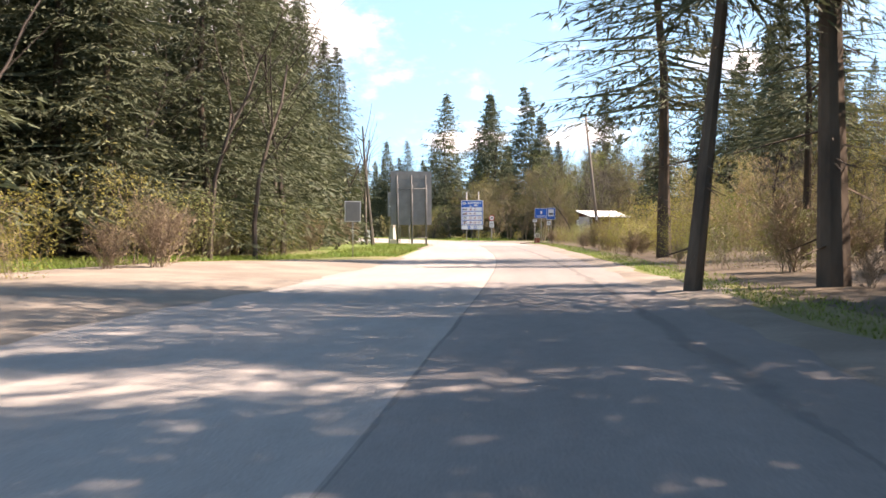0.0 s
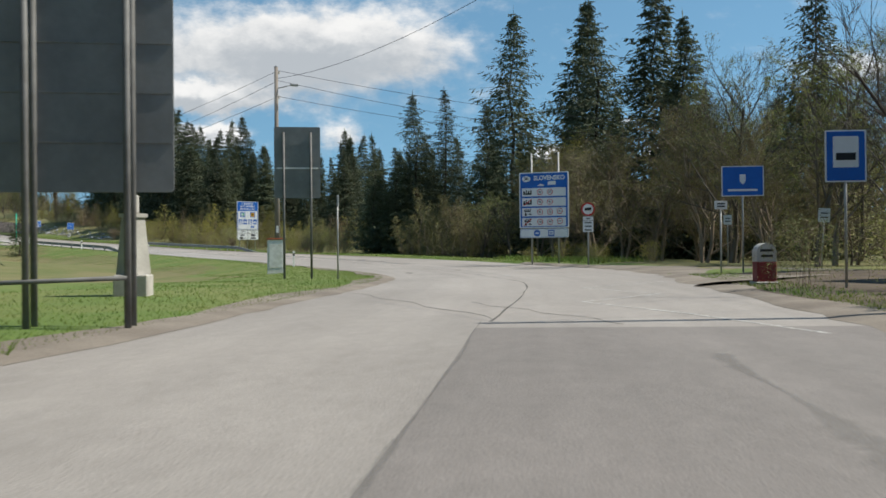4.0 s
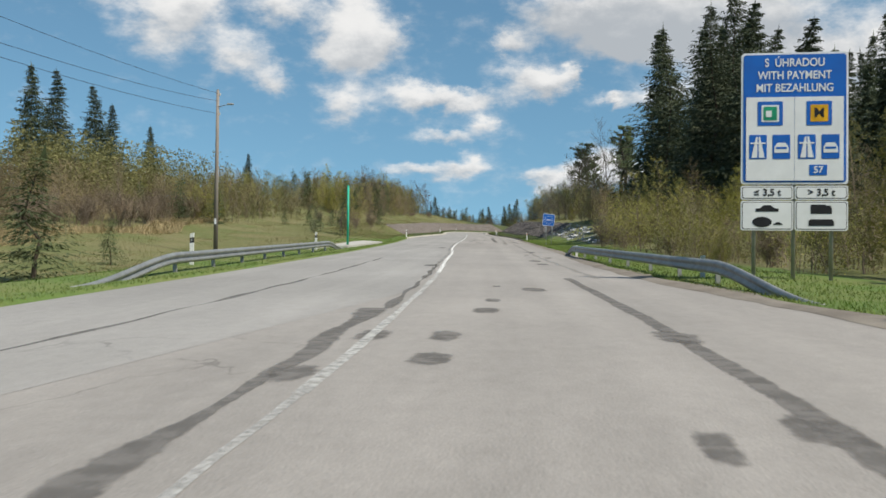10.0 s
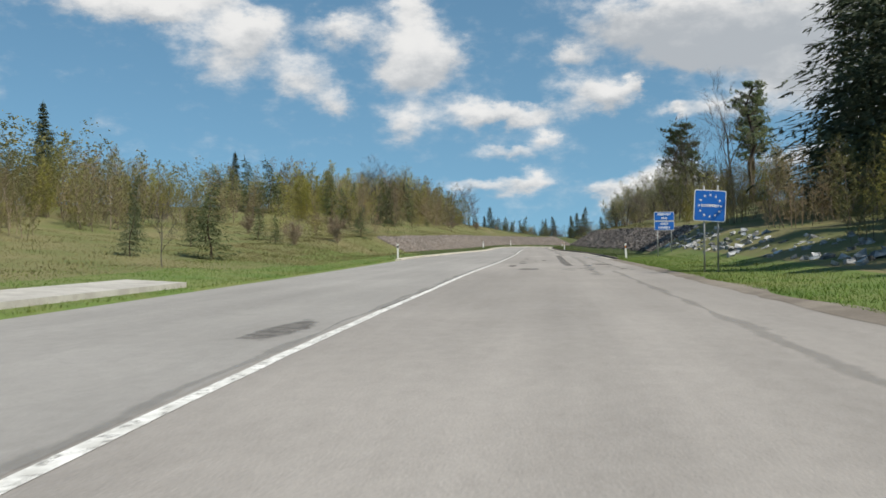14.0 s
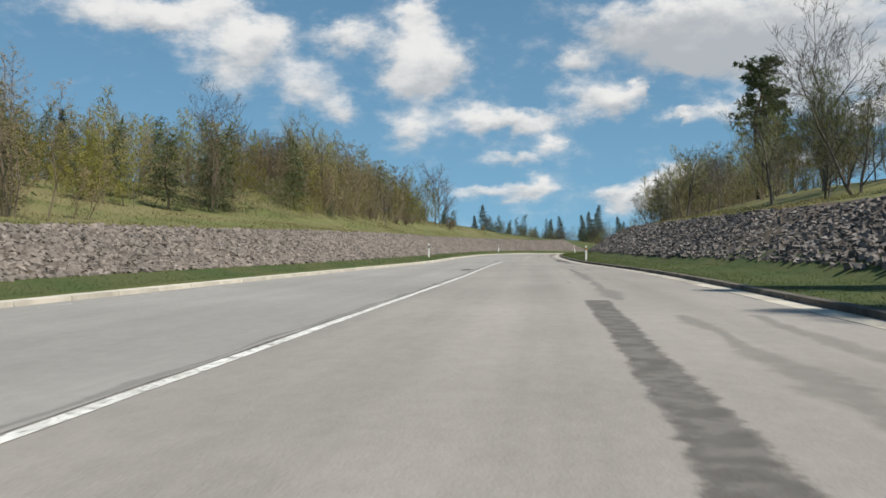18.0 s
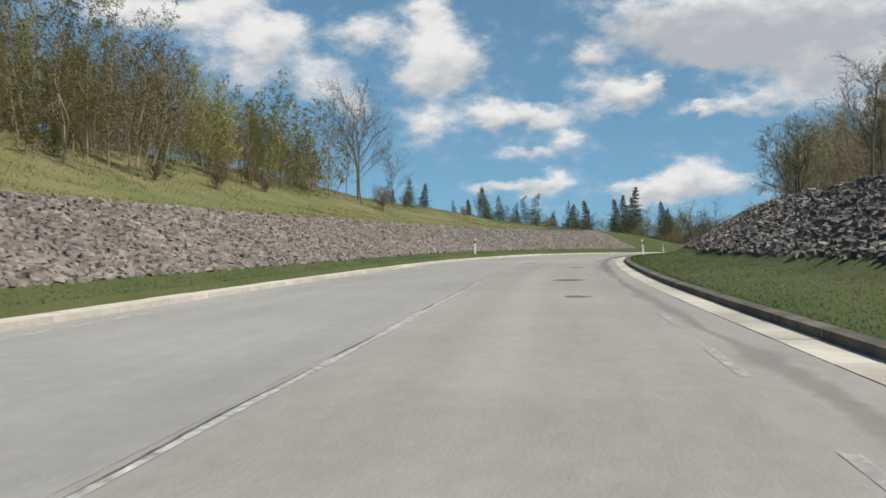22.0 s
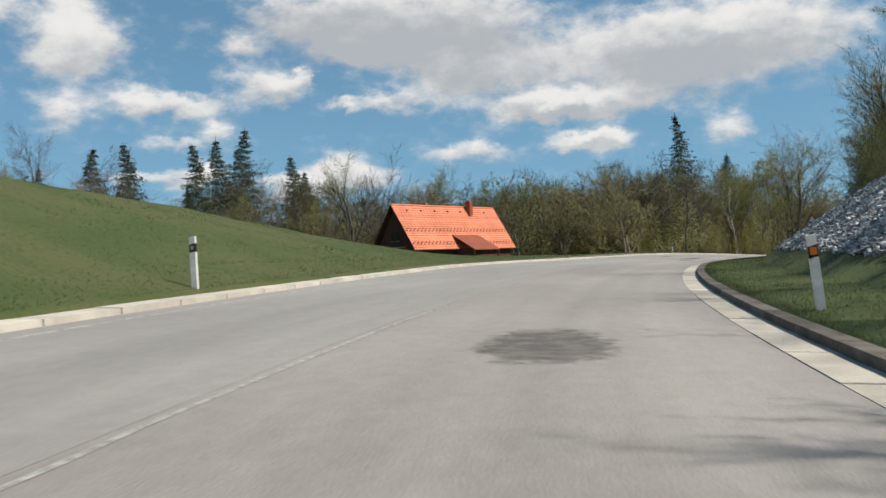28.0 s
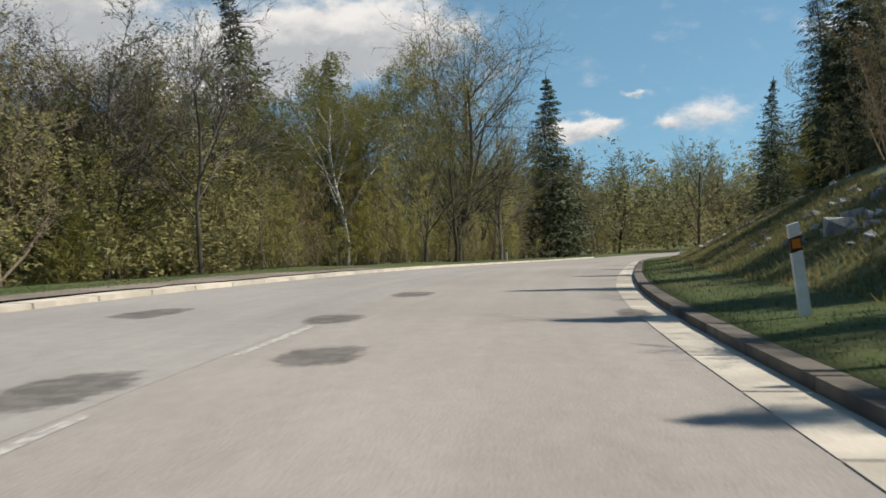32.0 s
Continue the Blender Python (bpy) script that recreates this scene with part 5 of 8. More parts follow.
def ban_sign():
    x, y = 16.2, 121.6
    ob = thing("truck_ban_sign", pose(x, y, float(ground(*to_line(x, y)).z), 0, 0, -12), "round red and white truck ban sign with white plates below", "road sign")
    pipe("post", 0.045, (0, 0.05, -0.4), (0, 0.05, 3.3), GALV, ob)
    d = round_plate("disc", 0.36, 0, 3.0, RED, ob, 0, 0.03)
    round_plate("disc_face", 0.275, 0, 3.0, SIGN_WHITE, d, -0.02, 0.012)
    poly("pictogram", truck_shape(0.0, 3.0, 0.35, 1), BLACK, d, -0.03)
    for z, h, n in ((2.51, 0.2, 1), (2.1, 0.58, 3)):
        b = plate("plate", 0.54, h, 0, z, SIGN_WHITE, ob, 0, 0.025, 0.02)
        for k in range(n):
            zz = z + (k - (n - 1) / 2) * 0.19
            plate("bar", 0.36 if n > 1 else 0.2, 0.08, 0, zz, GREY_BACK, b, -0.016, 0.006, 0.01)


# post steel darker than GALV: shade behind the boards put into the colour
SHADED_STEEL = material("shaded_steel", (0.17, 0.17, 0.165), (0.12, 0.12, 0.115), 2.0, 0.7, 0.2, bump_scale=15)


def back_of_board(name, x, y, z_low, w, h, turn, legs, label, two=False):
    g = float(ground(*to_line(x, y)).z)
    ob = thing(name, pose(x, y, g, 0, 0, turn), label, "road sign")
    b = plate("board", w, h, 0, z_low + h / 2, GREY_BACK, ob, 0.06, 0.04, 0.05, "dark grey sheet metal back")
    n = max(2, int(h / 0.6))
    for k in range(1, n):
        part("sheet_seam", box_bm(w - 0.04, 0.02, 0.025, 0, 0.035, z_low + h * k / n), GREY_BACK, b)
    for lx in legs:
        for dy in (0.0, -0.35) if two else (0.0,):
            pipe("post", 0.045, (lx, dy, -0.4), (lx, dy, z_low + h * (0.92 if dy == 0 else 0.75)), SHADED_STEEL, ob)
    if two:
        for z in (0.55, z_low + h * 0.66):
            pipe("cross_bar", 0.03, (legs[0], -0.38, z), (legs[-1], -0.38, z + 0.08), SHADED_STEEL, ob)
    else:
        part("clamp", box_bm(w * 0.9, 0.03, 0.05, 0, 0.02, z_low + h * 0.42), PLASTIC_WHITE, ob, "pale clamp rail")
    return ob


def delineator(m, right, label):
    """White plastic roadside post with a slanted black band and a reflector."""
    ob = thing("delineator_post", m, label, "delineator", "posts along the road")
    prof = [(-0.06, -0.045), (0.06, -0.045), (0.06, 0.03), (0.03, 0.05), (-0.03, 0.05), (-0.06, 0.03)]

    def sect(z0, z1, gr, tilt=0.0):
        v = [(x * gr, y * gr, z0 + tilt * x) for x, y in prof] + [(x * gr, y * gr, z1 + tilt * x) for x, y in prof]
        return v, [tuple(range(5, -1, -1)), tuple(range(6, 12))] + [(i, (i + 1) % 6, 6 + (i + 1) % 6, 6 + i) for i in range(6)]
    v, f = sect(-0.2, 0.70, 1.0)
    mesh_object("lower_shaft", v, f, PLASTIC_WHITE, ob)
    v, f = sect(0.70, 0.86, 1.012, 0.2)
    band_ob = mesh_object("band", v, f, BAND_BROWN if right else BLACK, ob, "dark band")
    v, f = sect(0.86, 1.0, 1.0, 0.2)
    mesh_object("cap", v, f, PLASTIC_WHITE, ob)
    part("reflector", box_bm(0.05 if not right else 0.085, 0.012, 0.07 if not right else 0.1, 0, -0.052, 0.785), ORANGE if right else GALV, band_ob)
    return ob


BAND_BROWN = material("dark_brown_band", (0.06, 0.02, 0.015), None, 3, 0.6)
for s, l, r, tl in ((*to_line(-1.28, 132.6), 0, 0), (192, -9.9, 0, 0), (215.5, -9.9, 0, 0), (285.9, -10.5, 0, 0), (356, -7.7, 0, 0), (422, -7.5, 0, 1), (492, -7.7, 0, -1), (578, -10.5, 0, 0), (636, -8.6, 0, 0),
                    (285, 5.1, 1, -3), (351, 3.5, 1, 1), (422, 3.4, 1, -4), (488, 3.05, 1, -5), (572, 2.95, 1, -4), (*to_line(-17.6, 181.7), 0, 0), (*to_line(-33.0, 200.5), 0, 0), (640, 4.5, 1, 0)):
    delineator(stand(s, l, 0.0, -0.42 if 176 < s < 216 and l > 0 else 0.0) @ pose(0, 0, 0, 0, tl, 0), r, "white plastic delineator post with %s" % ("a brown band and orange reflector" if r else "a black band"))


def guard_rail(s0, s1, lat, side, label):
    ob = tagged(new("guard_rail"), label, "guard rail")
    prof = [(0.0, 0.31), (0.03, 0.30), (0.075, 0.255), (0.075, 0.215), (0.02, 0.175), (0.02, 0.135), (0.075, 0.095), (0.075, 0.055), (0.03, 0.01), (0.0, 0.0)]
    ss = np.arange(s0, s1 + 0.1, 0.5)
    ends = 7.0
    verts = []
    for s in ss:
        u = min((s - s0) / ends, (s1 - s) / ends, 1.0)
        lift = 0.54 * (u * u * (3 - 2 * u)) - 0.30
        la = float(lat(s))
        for a, z in prof:
            verts.append(tuple(ground(s, la - side * a, lift + z)))
    n, m = len(ss), len(prof)
    f = [(i * m + j, i * m + j + 1, (i + 1) * m + j + 1, (i + 1) * m + j) for i in range(n - 1) for j in range(m - 1)]
    beam = mesh_object("beam", verts, f, GALV, ob, "galvanised corrugated steel beam", True)
    beam.modifiers.new("thick", "SOLIDIFY").thickness = 0.006
    for s in np.arange(s0 + 3, s1 - 2, 4.0):
        u = min((s - s0) / ends, (s1 - s) / ends, 1.0)
        top = 0.54 * (u * u * (3 - 2 * u)) - 0.06
        g = ground(s, float(lat(s)) + side * 0.1)
        o = part("post", box_bm(0.1, 0.08, top + 0.5, 0, 0, (top - 0.5) / 2), GALV, ob)
        o.matrix_basis = pose(g.x, g.y, g.z, 0, 0, heading(s))
    return ob


guard_rail(180, 222, table([(160, -8.5), (182, -8.7), (222, -9.3), (240, -9.5)]), -1, "galvanised steel guard rail with sunken ends on the grass verge")
guard_rail(177, 219, table([(160, 5.2), (182, 4.75), (209, 4.35), (240, 4.6)]), 1, "galvanised steel guard rail before the toll board")


def utility_pole(x, y, h, label, lamp=True, lean=(0, 0)):
    g = float(ground(*to_line(x, y)).z)
    ob = thing("utility_pole", pose(x, y, g, lean[0], lean[1], heading(to_line(x, y)[0])), label, "utility pole")
    part("shaft", tube_bm(0.15, 0.09, (0, 0, -0.5), (0, 0, h), 14), WOOD_POLE, ob, "", True)
    part("cap", tube_bm(0.1, 0.03, (0, 0, h), (0, 0, h + 0.06), 14), GALV, ob)
    for k, z in enumerate((h - 0.35, h - 1.6)):
        i = part("insulator", tube_bm(0.05, 0.035, (0.14, 0, z), (0.14, 0, z + 0.14), 10), CONCRETE, ob)
        pipe("bracket", 0.012, (0.05, 0, z), (0.15, 0, z), GALV, ob, 6)
    if lamp:
        pipe("lamp_arm", 0.025, (0.05, -0.05, h - 1.1), (0.75, -0.25, h - 0.95), GALV, ob, 8)
        part("lamp_head", box_bm(0.42, 0.16, 0.12, 0.9, -0.28, h - 0.95, 0.04), GALV, ob)
    part("notice_plate", box_bm(0.12, 0.01, 0.35, 0.0, -0.15, 2.2), SIGN_WHITE, ob)
    return ob, Vector((x, y, g + h))


def wire(a, b, sag, r=0.012, n=24):
    v, f = [], []
    d = (b - a)
    for k in range(n + 1):
        u = k / n
        p = a + d * u - Vector((0, 0, 4 * sag * u * (1 - u)))
        for q in range(3):
            v.append((p.x, p.y + r * math.cos(q * 2.1), p.z + r * math.sin(q * 2.1)))
    for k in range(n):
        for q in range(3):
            f.append((3 * k + q, 3 * k + (q + 1) % 3, 3 * k + 3 + (q + 1) % 3, 3 * k + 3 + q))
    return tagged(mesh_object("power_cable", v, f, BLACK), "thin black overhead cable slung between the poles", "cable")


pole_c, top_c = utility_pole(-56.9, 195.9, 10.6, "tall weathered wooden utility pole with a small lamp arm")
pb = ground(121, -9.1)
pole_b, top_b = utility_pole(pb.x, pb.y, 10.4, "tall wooden utility pole with a lamp arm beside the bend")
pole_a, top_a = utility_pole(20.7, 84.6, 11.4, "leaning grey wooden utility pole at the bus stop", False, (0, -6))
top_a = top_a + Vector((-1.05, 0, 0))
for dz, sg in ((0.0, 2.0), (-1.3, 2.2), (-0.5, 2.6)):
    wire(top_c + Vector((0, 0, dz - 0.2)), top_b + Vector((0.1, 0, dz - 0.2)), sg * 0.9)
    wire(top_b + Vector((0.1, 0, dz - 0.2)), top_b + Vector((52, 42, 3.5 + dz)), sg)
wire(top_a, top_a + Vector((60, 30, 2)), 1.5)
wire(top_a + Vector((0, 0, -0.2)), top_b + Vector((0, 0, -0.6)), 1.6)


def green_pole():
    ob = thing("green_pole", stand(225.0, -9.55), "tall green painted steel pole at the verge", "pole")
    part("shaft", tube_bm(0.075, 0.075, (0, 0, -0.2), (0, 0, 4.05), 14), GREEN_PAINT, ob, "", True)
    part("cap", tube_bm(0.085, 0.07, (0, 0, 4.05), (0, 0, 4.12), 14), GREEN_PAINT, ob)
    part("foot_block", box_bm(0.4, 0.4, 0.25, 0, 0, 0.05, 0.02), CONCRETE, ob)


def cabinet_box():
    p = ground(119.2, -9.2)
    ob = thing("cable_cabinet", pose(p.x, p.y, p.z, 0, 0, 12), "white concrete cable cabinet in the grass beside the pole", "cabinet")
    part("body", box_bm(0.8, 0.6, 1.75, 0, 0, 0.8, 0.02), PLASTIC_WHITE, ob)
    part("lid", box_bm(0.88, 0.68, 0.08, 0, 0, 1.7, 0.015), RUST_SHEET, ob)
    part("door", box_bm(0.62, 0.02, 1.2, 0, -0.305, 0.9, 0.005), PLASTIC_WHITE, ob)


def milestone():
    p = ground(95.2, 5.9)
    ob = thing("milestone", pose(p.x, p.y, p.z, 0, 0, 4), "rounded concrete milestone painted white over dark red", "milestone")
    bm = box_bm(0.5, 0.34, 0.62, 0, 0, 0.25, 0.02)
    part("red_base", bm, DARK_RED, ob)
    k = 10
    v = []
    for y in (-0.165, 0.165):
        v += [(-0.25, y, 0.56)] + [(0.25 * -math.cos(math.pi * i / k), y, 0.8 + 0.22 * math.sin(math.pi * i / k)) for i in range(k + 1)] + [(0.25, y, 0.56)]
    n = k + 3
    f = [tuple(range(n - 1, -1, -1)), tuple(range(n, 2 * n))] + [(i, (i + 1) % n, n + (i + 1) % n, n + i) for i in range(n)]
    top = mesh_object("white_top", v, f, CONCRETE, ob)
    for z, w in ((0.84, 0.34), (0.7, 0.3)):
        part("painted_bar", box_bm(w, 0.006, 0.06, 0, -0.17, z), BLACK, top)
    part("footing", box_bm(0.62, 0.46, 0.12, 0, 0, 0.0, 0.02), CONCRETE, ob)


def small_sign(x, y, h, w, ph, mat, label, turn=0.0, icon=None, lean=0):
    g = float(ground(*to_line(x, y)).z)
    ob = thing("road_sign", pose(x, y, g, 0, lean, turn), label, "road sign")
    pipe("post", 0.03, (0, 0.03, -0.3), (0, 0.03, h), GALV, ob)
    b = plate("plate", w, ph, 0, h - ph / 2, SIGN_WHITE, ob, 0, 0.025, 0.03)
    plate("face", w - 0.06, ph - 0.06, 0, h - ph / 2, mat, b, -0.016, 0.006, 0.02)
    if icon == "bus":
        plate("bus_panel", w * 0.62, ph * 0.6, 0, h - ph * 0.42, SIGN_WHITE, b, -0.022, 0.006, 0.02)
        poly("bus", [(a * w, h - ph * 0.5 + c * ph) for a, c in ((-0.24, -0.08), (-0.24, 0.06), (0.24, 0.06), (0.24, -0.08))], BLACK, b, -0.028)
    elif icon == "shield":
        poly("shield", [(-0.1, h - ph * 0.28), (0.1, h - ph * 0.28), (0.1, h - ph * 0.5), (0, h - ph * 0.62), (-0.1, h - ph * 0.5)], SIGN_WHITE, b, -0.022)
        plate("bar", w * 0.7, 0.07, 0, h - ph * 0.8, SIGN_WHITE, b, -0.022, 0.006, 0.01)
    elif icon == "bars":
        for k in range(2):
            plate("bar", w * 0.6, 0.05, 0, h - ph * (0.35 + 0.3 * k), BLACK, b, -0.022, 0.006, 0.005)
    return ob


def shelter():
    x, y = flat_xy(95.5, 12.6)
    x, y = float(x[0]), float(y[0])
    g = float(ground(*to_line(x, y)).z)
    ob = thing("bus_shelter", pose(x, y, g, 0, 0, 15), "old bus shelter with a slanting pale metal roof and dark inside", "bus shelter")
    part("roof", box_bm(4.5, 3.2, 0.1, 0, 0, 0, 0.01, Matrix.Translation((0, 0, 2.85)) @ pose(0, 0, 0, 12, 0, 0)), material("sheet_roof", (0.8, 0.8, 0.79), (0.68, 0.68, 0.66), 1.5, 0.5, 0.3), ob, "pale grey metal sheet roof")
    part("back_wall", box_bm(4.1, 0.12, 2.9, 0, 1.2, 1.45, 0.01), BROWN_WOOD, ob)
    for sx in (-1, 1):
        part("side_wall", box_bm(0.12, 2.2, 2.6, sx * 2.04, 0.05, 1.25, 0.01), CONCRETE if sx < 0 else BROWN_WOOD, ob)
    for px in (-2.0, 0, 2.0):
        pipe("post", 0.05, (px, -1.3, -0.2), (px, -1.3, 2.5), GALV, ob)
    part("bench", box_bm(3.6, 0.4, 0.06, 0, 0.85, 0.48, 0.01), BROWN_WOOD, ob)
    part("bench_support", box_bm(0.1, 0.3, 0.46, -1.3, 0.85, 0.23), CONCRETE, ob)
    part("bench_support", box_bm(0.1, 0.3, 0.46, 1.3, 0.85, 0.23), CONCRETE, ob)


def monument():
    p = ground(90.5, -8.4)
    ob = thing("stone_pillar", pose(p.x, p.y, p.z, 0, 0, 8), "small white stone wayside pillar in the grass", "pillar")
    part("plinth", box_bm(0.7, 0.7, 0.5, 0, 0, 0.2, 0.03), CONCRETE, ob)
    bm = tube_bm(0.36, 0.24, (0, 0, 0.44), (0, 0, 1.65), 4)
    part("shaft", bm, CONCRETE, ob)
    part("neck", tube_bm(0.3, 0.3, (0, 0, 1.65), (0, 0, 1.73), 4), CONCRETE, ob)
    part("head", box_bm(0.22, 0.22, 0.4, 0, 0, 1.93, 0.03), CONCRETE, ob)


def warning_sign():
    ob = thing("warning_sign", stand(568.5, 4.55, -2), "red-bordered triangular steep hill warning sign on a thin post", "road sign")
    pipe("post", 0.035, (0, 0.04, -0.4), (0, 0.04, 2.95), GALV, ob)

    def tri(r, y, mat, name, par):
        pts = []
        for a0 in (90, 210, 330):
            for da in (-60, 0, 60):
                a = radians(a0)
                pts.append((r * 0.93 * math.cos(a) + 0.07 * r * math.cos(a + radians(da)), 2.72 + r * 0.93 * math.sin(a) + 0.07 * r * math.sin(a + radians(da))))
        return poly(name, pts, mat, par, y, 0.02)
    b = tri(0.60, 0.0, RED, "border", ob)
    tri(0.45, -0.02, SIGN_WHITE, "face", b)
    poly("hill_pictogram", [(-0.3, 2.53), (0.3, 2.53), (0.3, 2.58), (-0.28, 2.72)], BLACK, b, -0.034)


def cottage():
    """House with a steep orange tiled roof whose ridge runs along the road."""
    a, b = Vector((-234.9, 509.6, 0)), Vector((-230.2, 529.4, 0))
    c = (a + b) / 2
    L = (b - a).length
    zr, ze = 22.7, 17.55
    g = 14.2
    ob = thing("cottage", pose(c.x, c.y, g, 0, 0, math.degrees(math.atan2((b - a).y, (b - a).x))), "low brown timber cottage with a steep orange tiled roof", "house")
    ridge, eave, run = zr - g, ze - g, 3.2
    hw, hl = 2.75, L / 2 - 0.6
    # body walls of horizontal boards
    for sy in (-1, 1):
        wall = part("wall", box_bm(2 * hl, 0.25, eave + 0.9, 0, sy * (hw - 0.125), (eave + 0.9) / 2 - 0.5), BROWN_WOOD, ob, "dark brown timber wall")
        for k in range(8):
            part("board", box_bm(2 * hl + 0.02, 0.03, 0.36, 0, sy * (hw + 0.012), 0.1 + 0.4 * k, 0.006), BROWN_WOOD, wall)
        for wx in (-6.0, -2.5, 4.8):
            w = part("window", box_bm(1.0, 0.06, 1.1, wx, sy * (hw + 0.04), 1.7, 0.01), KERB, wall, "pale framed window")
    for sx in (-1, 1):
        v = [(sx * hl, -hw, -0.5), (sx * hl, hw, -0.5), (sx * hl, hw, eave + 0.2), (sx * hl, 0, ridge - 0.35), (sx * hl, -hw, eave + 0.2)]
        v += [(x - sx * 0.25, y, z) for x, y, z in v]
        f = [(0, 1, 2, 3, 4), (9, 8, 7, 6, 5)] + [(i, (i + 1) % 5, 5 + (i + 1) % 5, 5 + i) for i in range(5)]
        gab = mesh_object("gable", v, f, BROWN_WOOD, ob, "dark brown boarded gable")
        part("gable_window", box_bm(0.08, 1.0, 1.0, sx * (hl + 0.03), 0, eave + 1.6, 0.01), GLASS, gab)
        part("window_sill", box_bm(0.16, 1.3, 0.06, sx * (hl + 0.06), 0, eave + 1.05, 0.01), KERB, gab)
        part("gable_rail", box_bm(0.1, 3.2, 0.07, sx * (hl + 0.25), 0, eave + 0.35, 0.01), KERB, gab)
    # roof: courses of overlapping tiles
    n = 19
    for sy in (-1, 1):
        slope = new("roof_slope")
        slope.parent = ob
        sl = math.hypot(run, ridge - eave)
        for k in range(n):
            v, f = [], []
            cols = 66
            for j in range(cols + 1):
                x = -L / 2 + L * j / cols
                wave = 0.018 * math.cos(j * math.pi)
                for u, lift in ((k / n - 0.012, 0.05), (k / n - 0.012, 0.10), ((k + 1) / n, 0.045)):
                    y = run * (1 - u)
                    z = eave + (ridge - eave) * u
                    nx, nz = (ridge - eave) / sl, run / sl
                    v.append((x, sy * (y + nx * (lift + wave)), z + nz * (lift + wave)))
            for j in range(cols):
                q = 3 * j
                f += [(q, q + 1, q + 4, q + 3), (q + 1, q + 2, q + 5, q + 4)]
            mesh_object("tile_course", v, f, TILE, slope)
        v = [(-L / 2, sy * run, eave), (L / 2, sy * run, eave), (L / 2, 0, ridge), (-L / 2, 0, ridge)]
        v += [(x, y, z - 0.12) for x, y, z in v]
        mesh_object("roof_boarding", v, [(0, 1, 2, 3), (7, 6, 5, 4), (0, 4, 5, 1), (1, 5, 6, 2), (2, 6, 7, 3), (3, 7, 4, 0)], BROWN_WOOD, slope)
        for row, (u, cnt) in enumerate(((0.10, 30), (0.14, 30), (0.40, 30), (0.44, 30))):
            for j in range(cnt):
                x = -L / 2 + L * (j + 0.3 + 0.5 * (row % 2)) / cnt
                part("snow_guard", box_bm(0.1, 0.1, 0.1, x, sy * (run * (1 - u) + 0.12), eave + (ridge - eave) * u + 0.14), BROWN_WOOD, slope)
        for j in range(7):
            x = -L / 2 + L * (j + 0.9) / 8
            part("vent_tile", box_bm(0.16, 0.2, 0.14, x, sy * (run * 0.13 + 0.1), eave + (ridge - eave) * 0.87 + 0.12), BROWN_WOOD, slope)
        part("gutter", tube_bm(0.07, 0.07, (-L / 2, sy * (run + 0.06), eave - 0.02), (L / 2, sy * (run + 0.06), eave - 0.02), 8), RUST_SHEET, slope)
    part("ridge_tiles", tube_bm(0.13, 0.13, (-L / 2, 0, ridge + 0.06), (L / 2, 0, ridge + 0.06), 8), TILE, ob)
    for cx, hh in ((4.1, 0.75), (-3.4, 0.35)):
        ch = part("chimney", box_bm(0.62, 0.62, 1.7, cx, -0.62 if cx > 0 else 0.4, ridge - 0.85 + hh, 0.01), RUST_SHEET, ob, "brown clad chimney")
        part("chimney_cap", box_bm(0.5, 0.5, 0.12, cx, -0.62 if cx > 0 else 0.4, ridge + hh + 0.06, 0.02), KERB, ch)
    # porch on the road side
    px0, px1 = -1.9, 3.3
    y0, z0, y1, z1 = -run * 0.72, eave + (ridge - eave) * 0.30 + 0.15, -run - 2.3, eave - 0.15
    porch = part("porch_roof", box_bm(px1 - px0, 0.1, 0.1), RUST_SHEET, ob, "brown sheet metal lean-to roof")
    me = porch.data
    for vtx, (x, y, z) in zip(me.vertices, [(px0, y0, z0 - 0.08), (px0, y0, z0), (px0, y1, z1 - 0.08), (px0, y1, z1), (px1, y0, z0 - 0.08), (px1, y0, z0), (px1, y1, z1 - 0.08), (px1, y1, z1)]):
        vtx.co = (x, y, z)
    me.update()
    for x in (px0 + 0.1, px1 - 0.1):
        part("porch_post", box_bm(0.14, 0.14, z1 + 0.4, x, y1 + 0.15, (z1 - 0.4) / 2 - 0.05, 0.01), BROWN_WOOD, ob)
    part("porch_wall", box_bm(0.12, 2.6, z1 + 0.2, px0 + 0.1, -hw - 1.3, z1 / 2), BROWN_WOOD, ob)
    part("house_plinth", box_bm(2 * hl + 0.3, 2 * hw + 0.3, 1.2, 0, 0, -0.5, 0.02), CONCRETE, ob)


country_sign()
toll_sign()
border_sign()
region_sign()
ban_sign()
back_of_board("road_board", 4.0, 83.4, 1.75, 3.55, 4.6, 8, (-1.25, 0.0, 1.25), "large dark grey back of a road board on a pipe frame", True)
sb = ground(106.9, -7.62)
back_of_board("tall_road_sign", sb.x, sb.y, 3.0, 1.7, 2.65, 8, (-0.5, 0.5), "grey back of a tall road sign on two posts")
sb = ground(106.7, -6.1)
small_sign(sb.x, sb.y, 3.1, 0.55, 0.38, GREY_BACK, "thin steel post with a small plate beside the bend", 96)
green_pole()
cabinet_box()
milestone()
shelter()
monument()
warning_sign()
cottage()
q = ground(92, 6.75)
small_sign(q.x, q.y, 3.4, 0.86, 1.12, BLUE, "blue and white bus stop sign on a thin post", -4, "bus")
q = ground(104, 8.1)
small_sign(q.x, q.y, 3.7, 1.42, 1.05, BLUE, "blue district sign with a small white shield", -6, "shield")
q = ground(104.5, 7.5)
small_sign(q.x, q.y, 2.55, 0.45, 0.3, SIGN_WHITE, "small white plate on a thin post by the milestone", 0, "bars")
q = ground(112, 15.0)
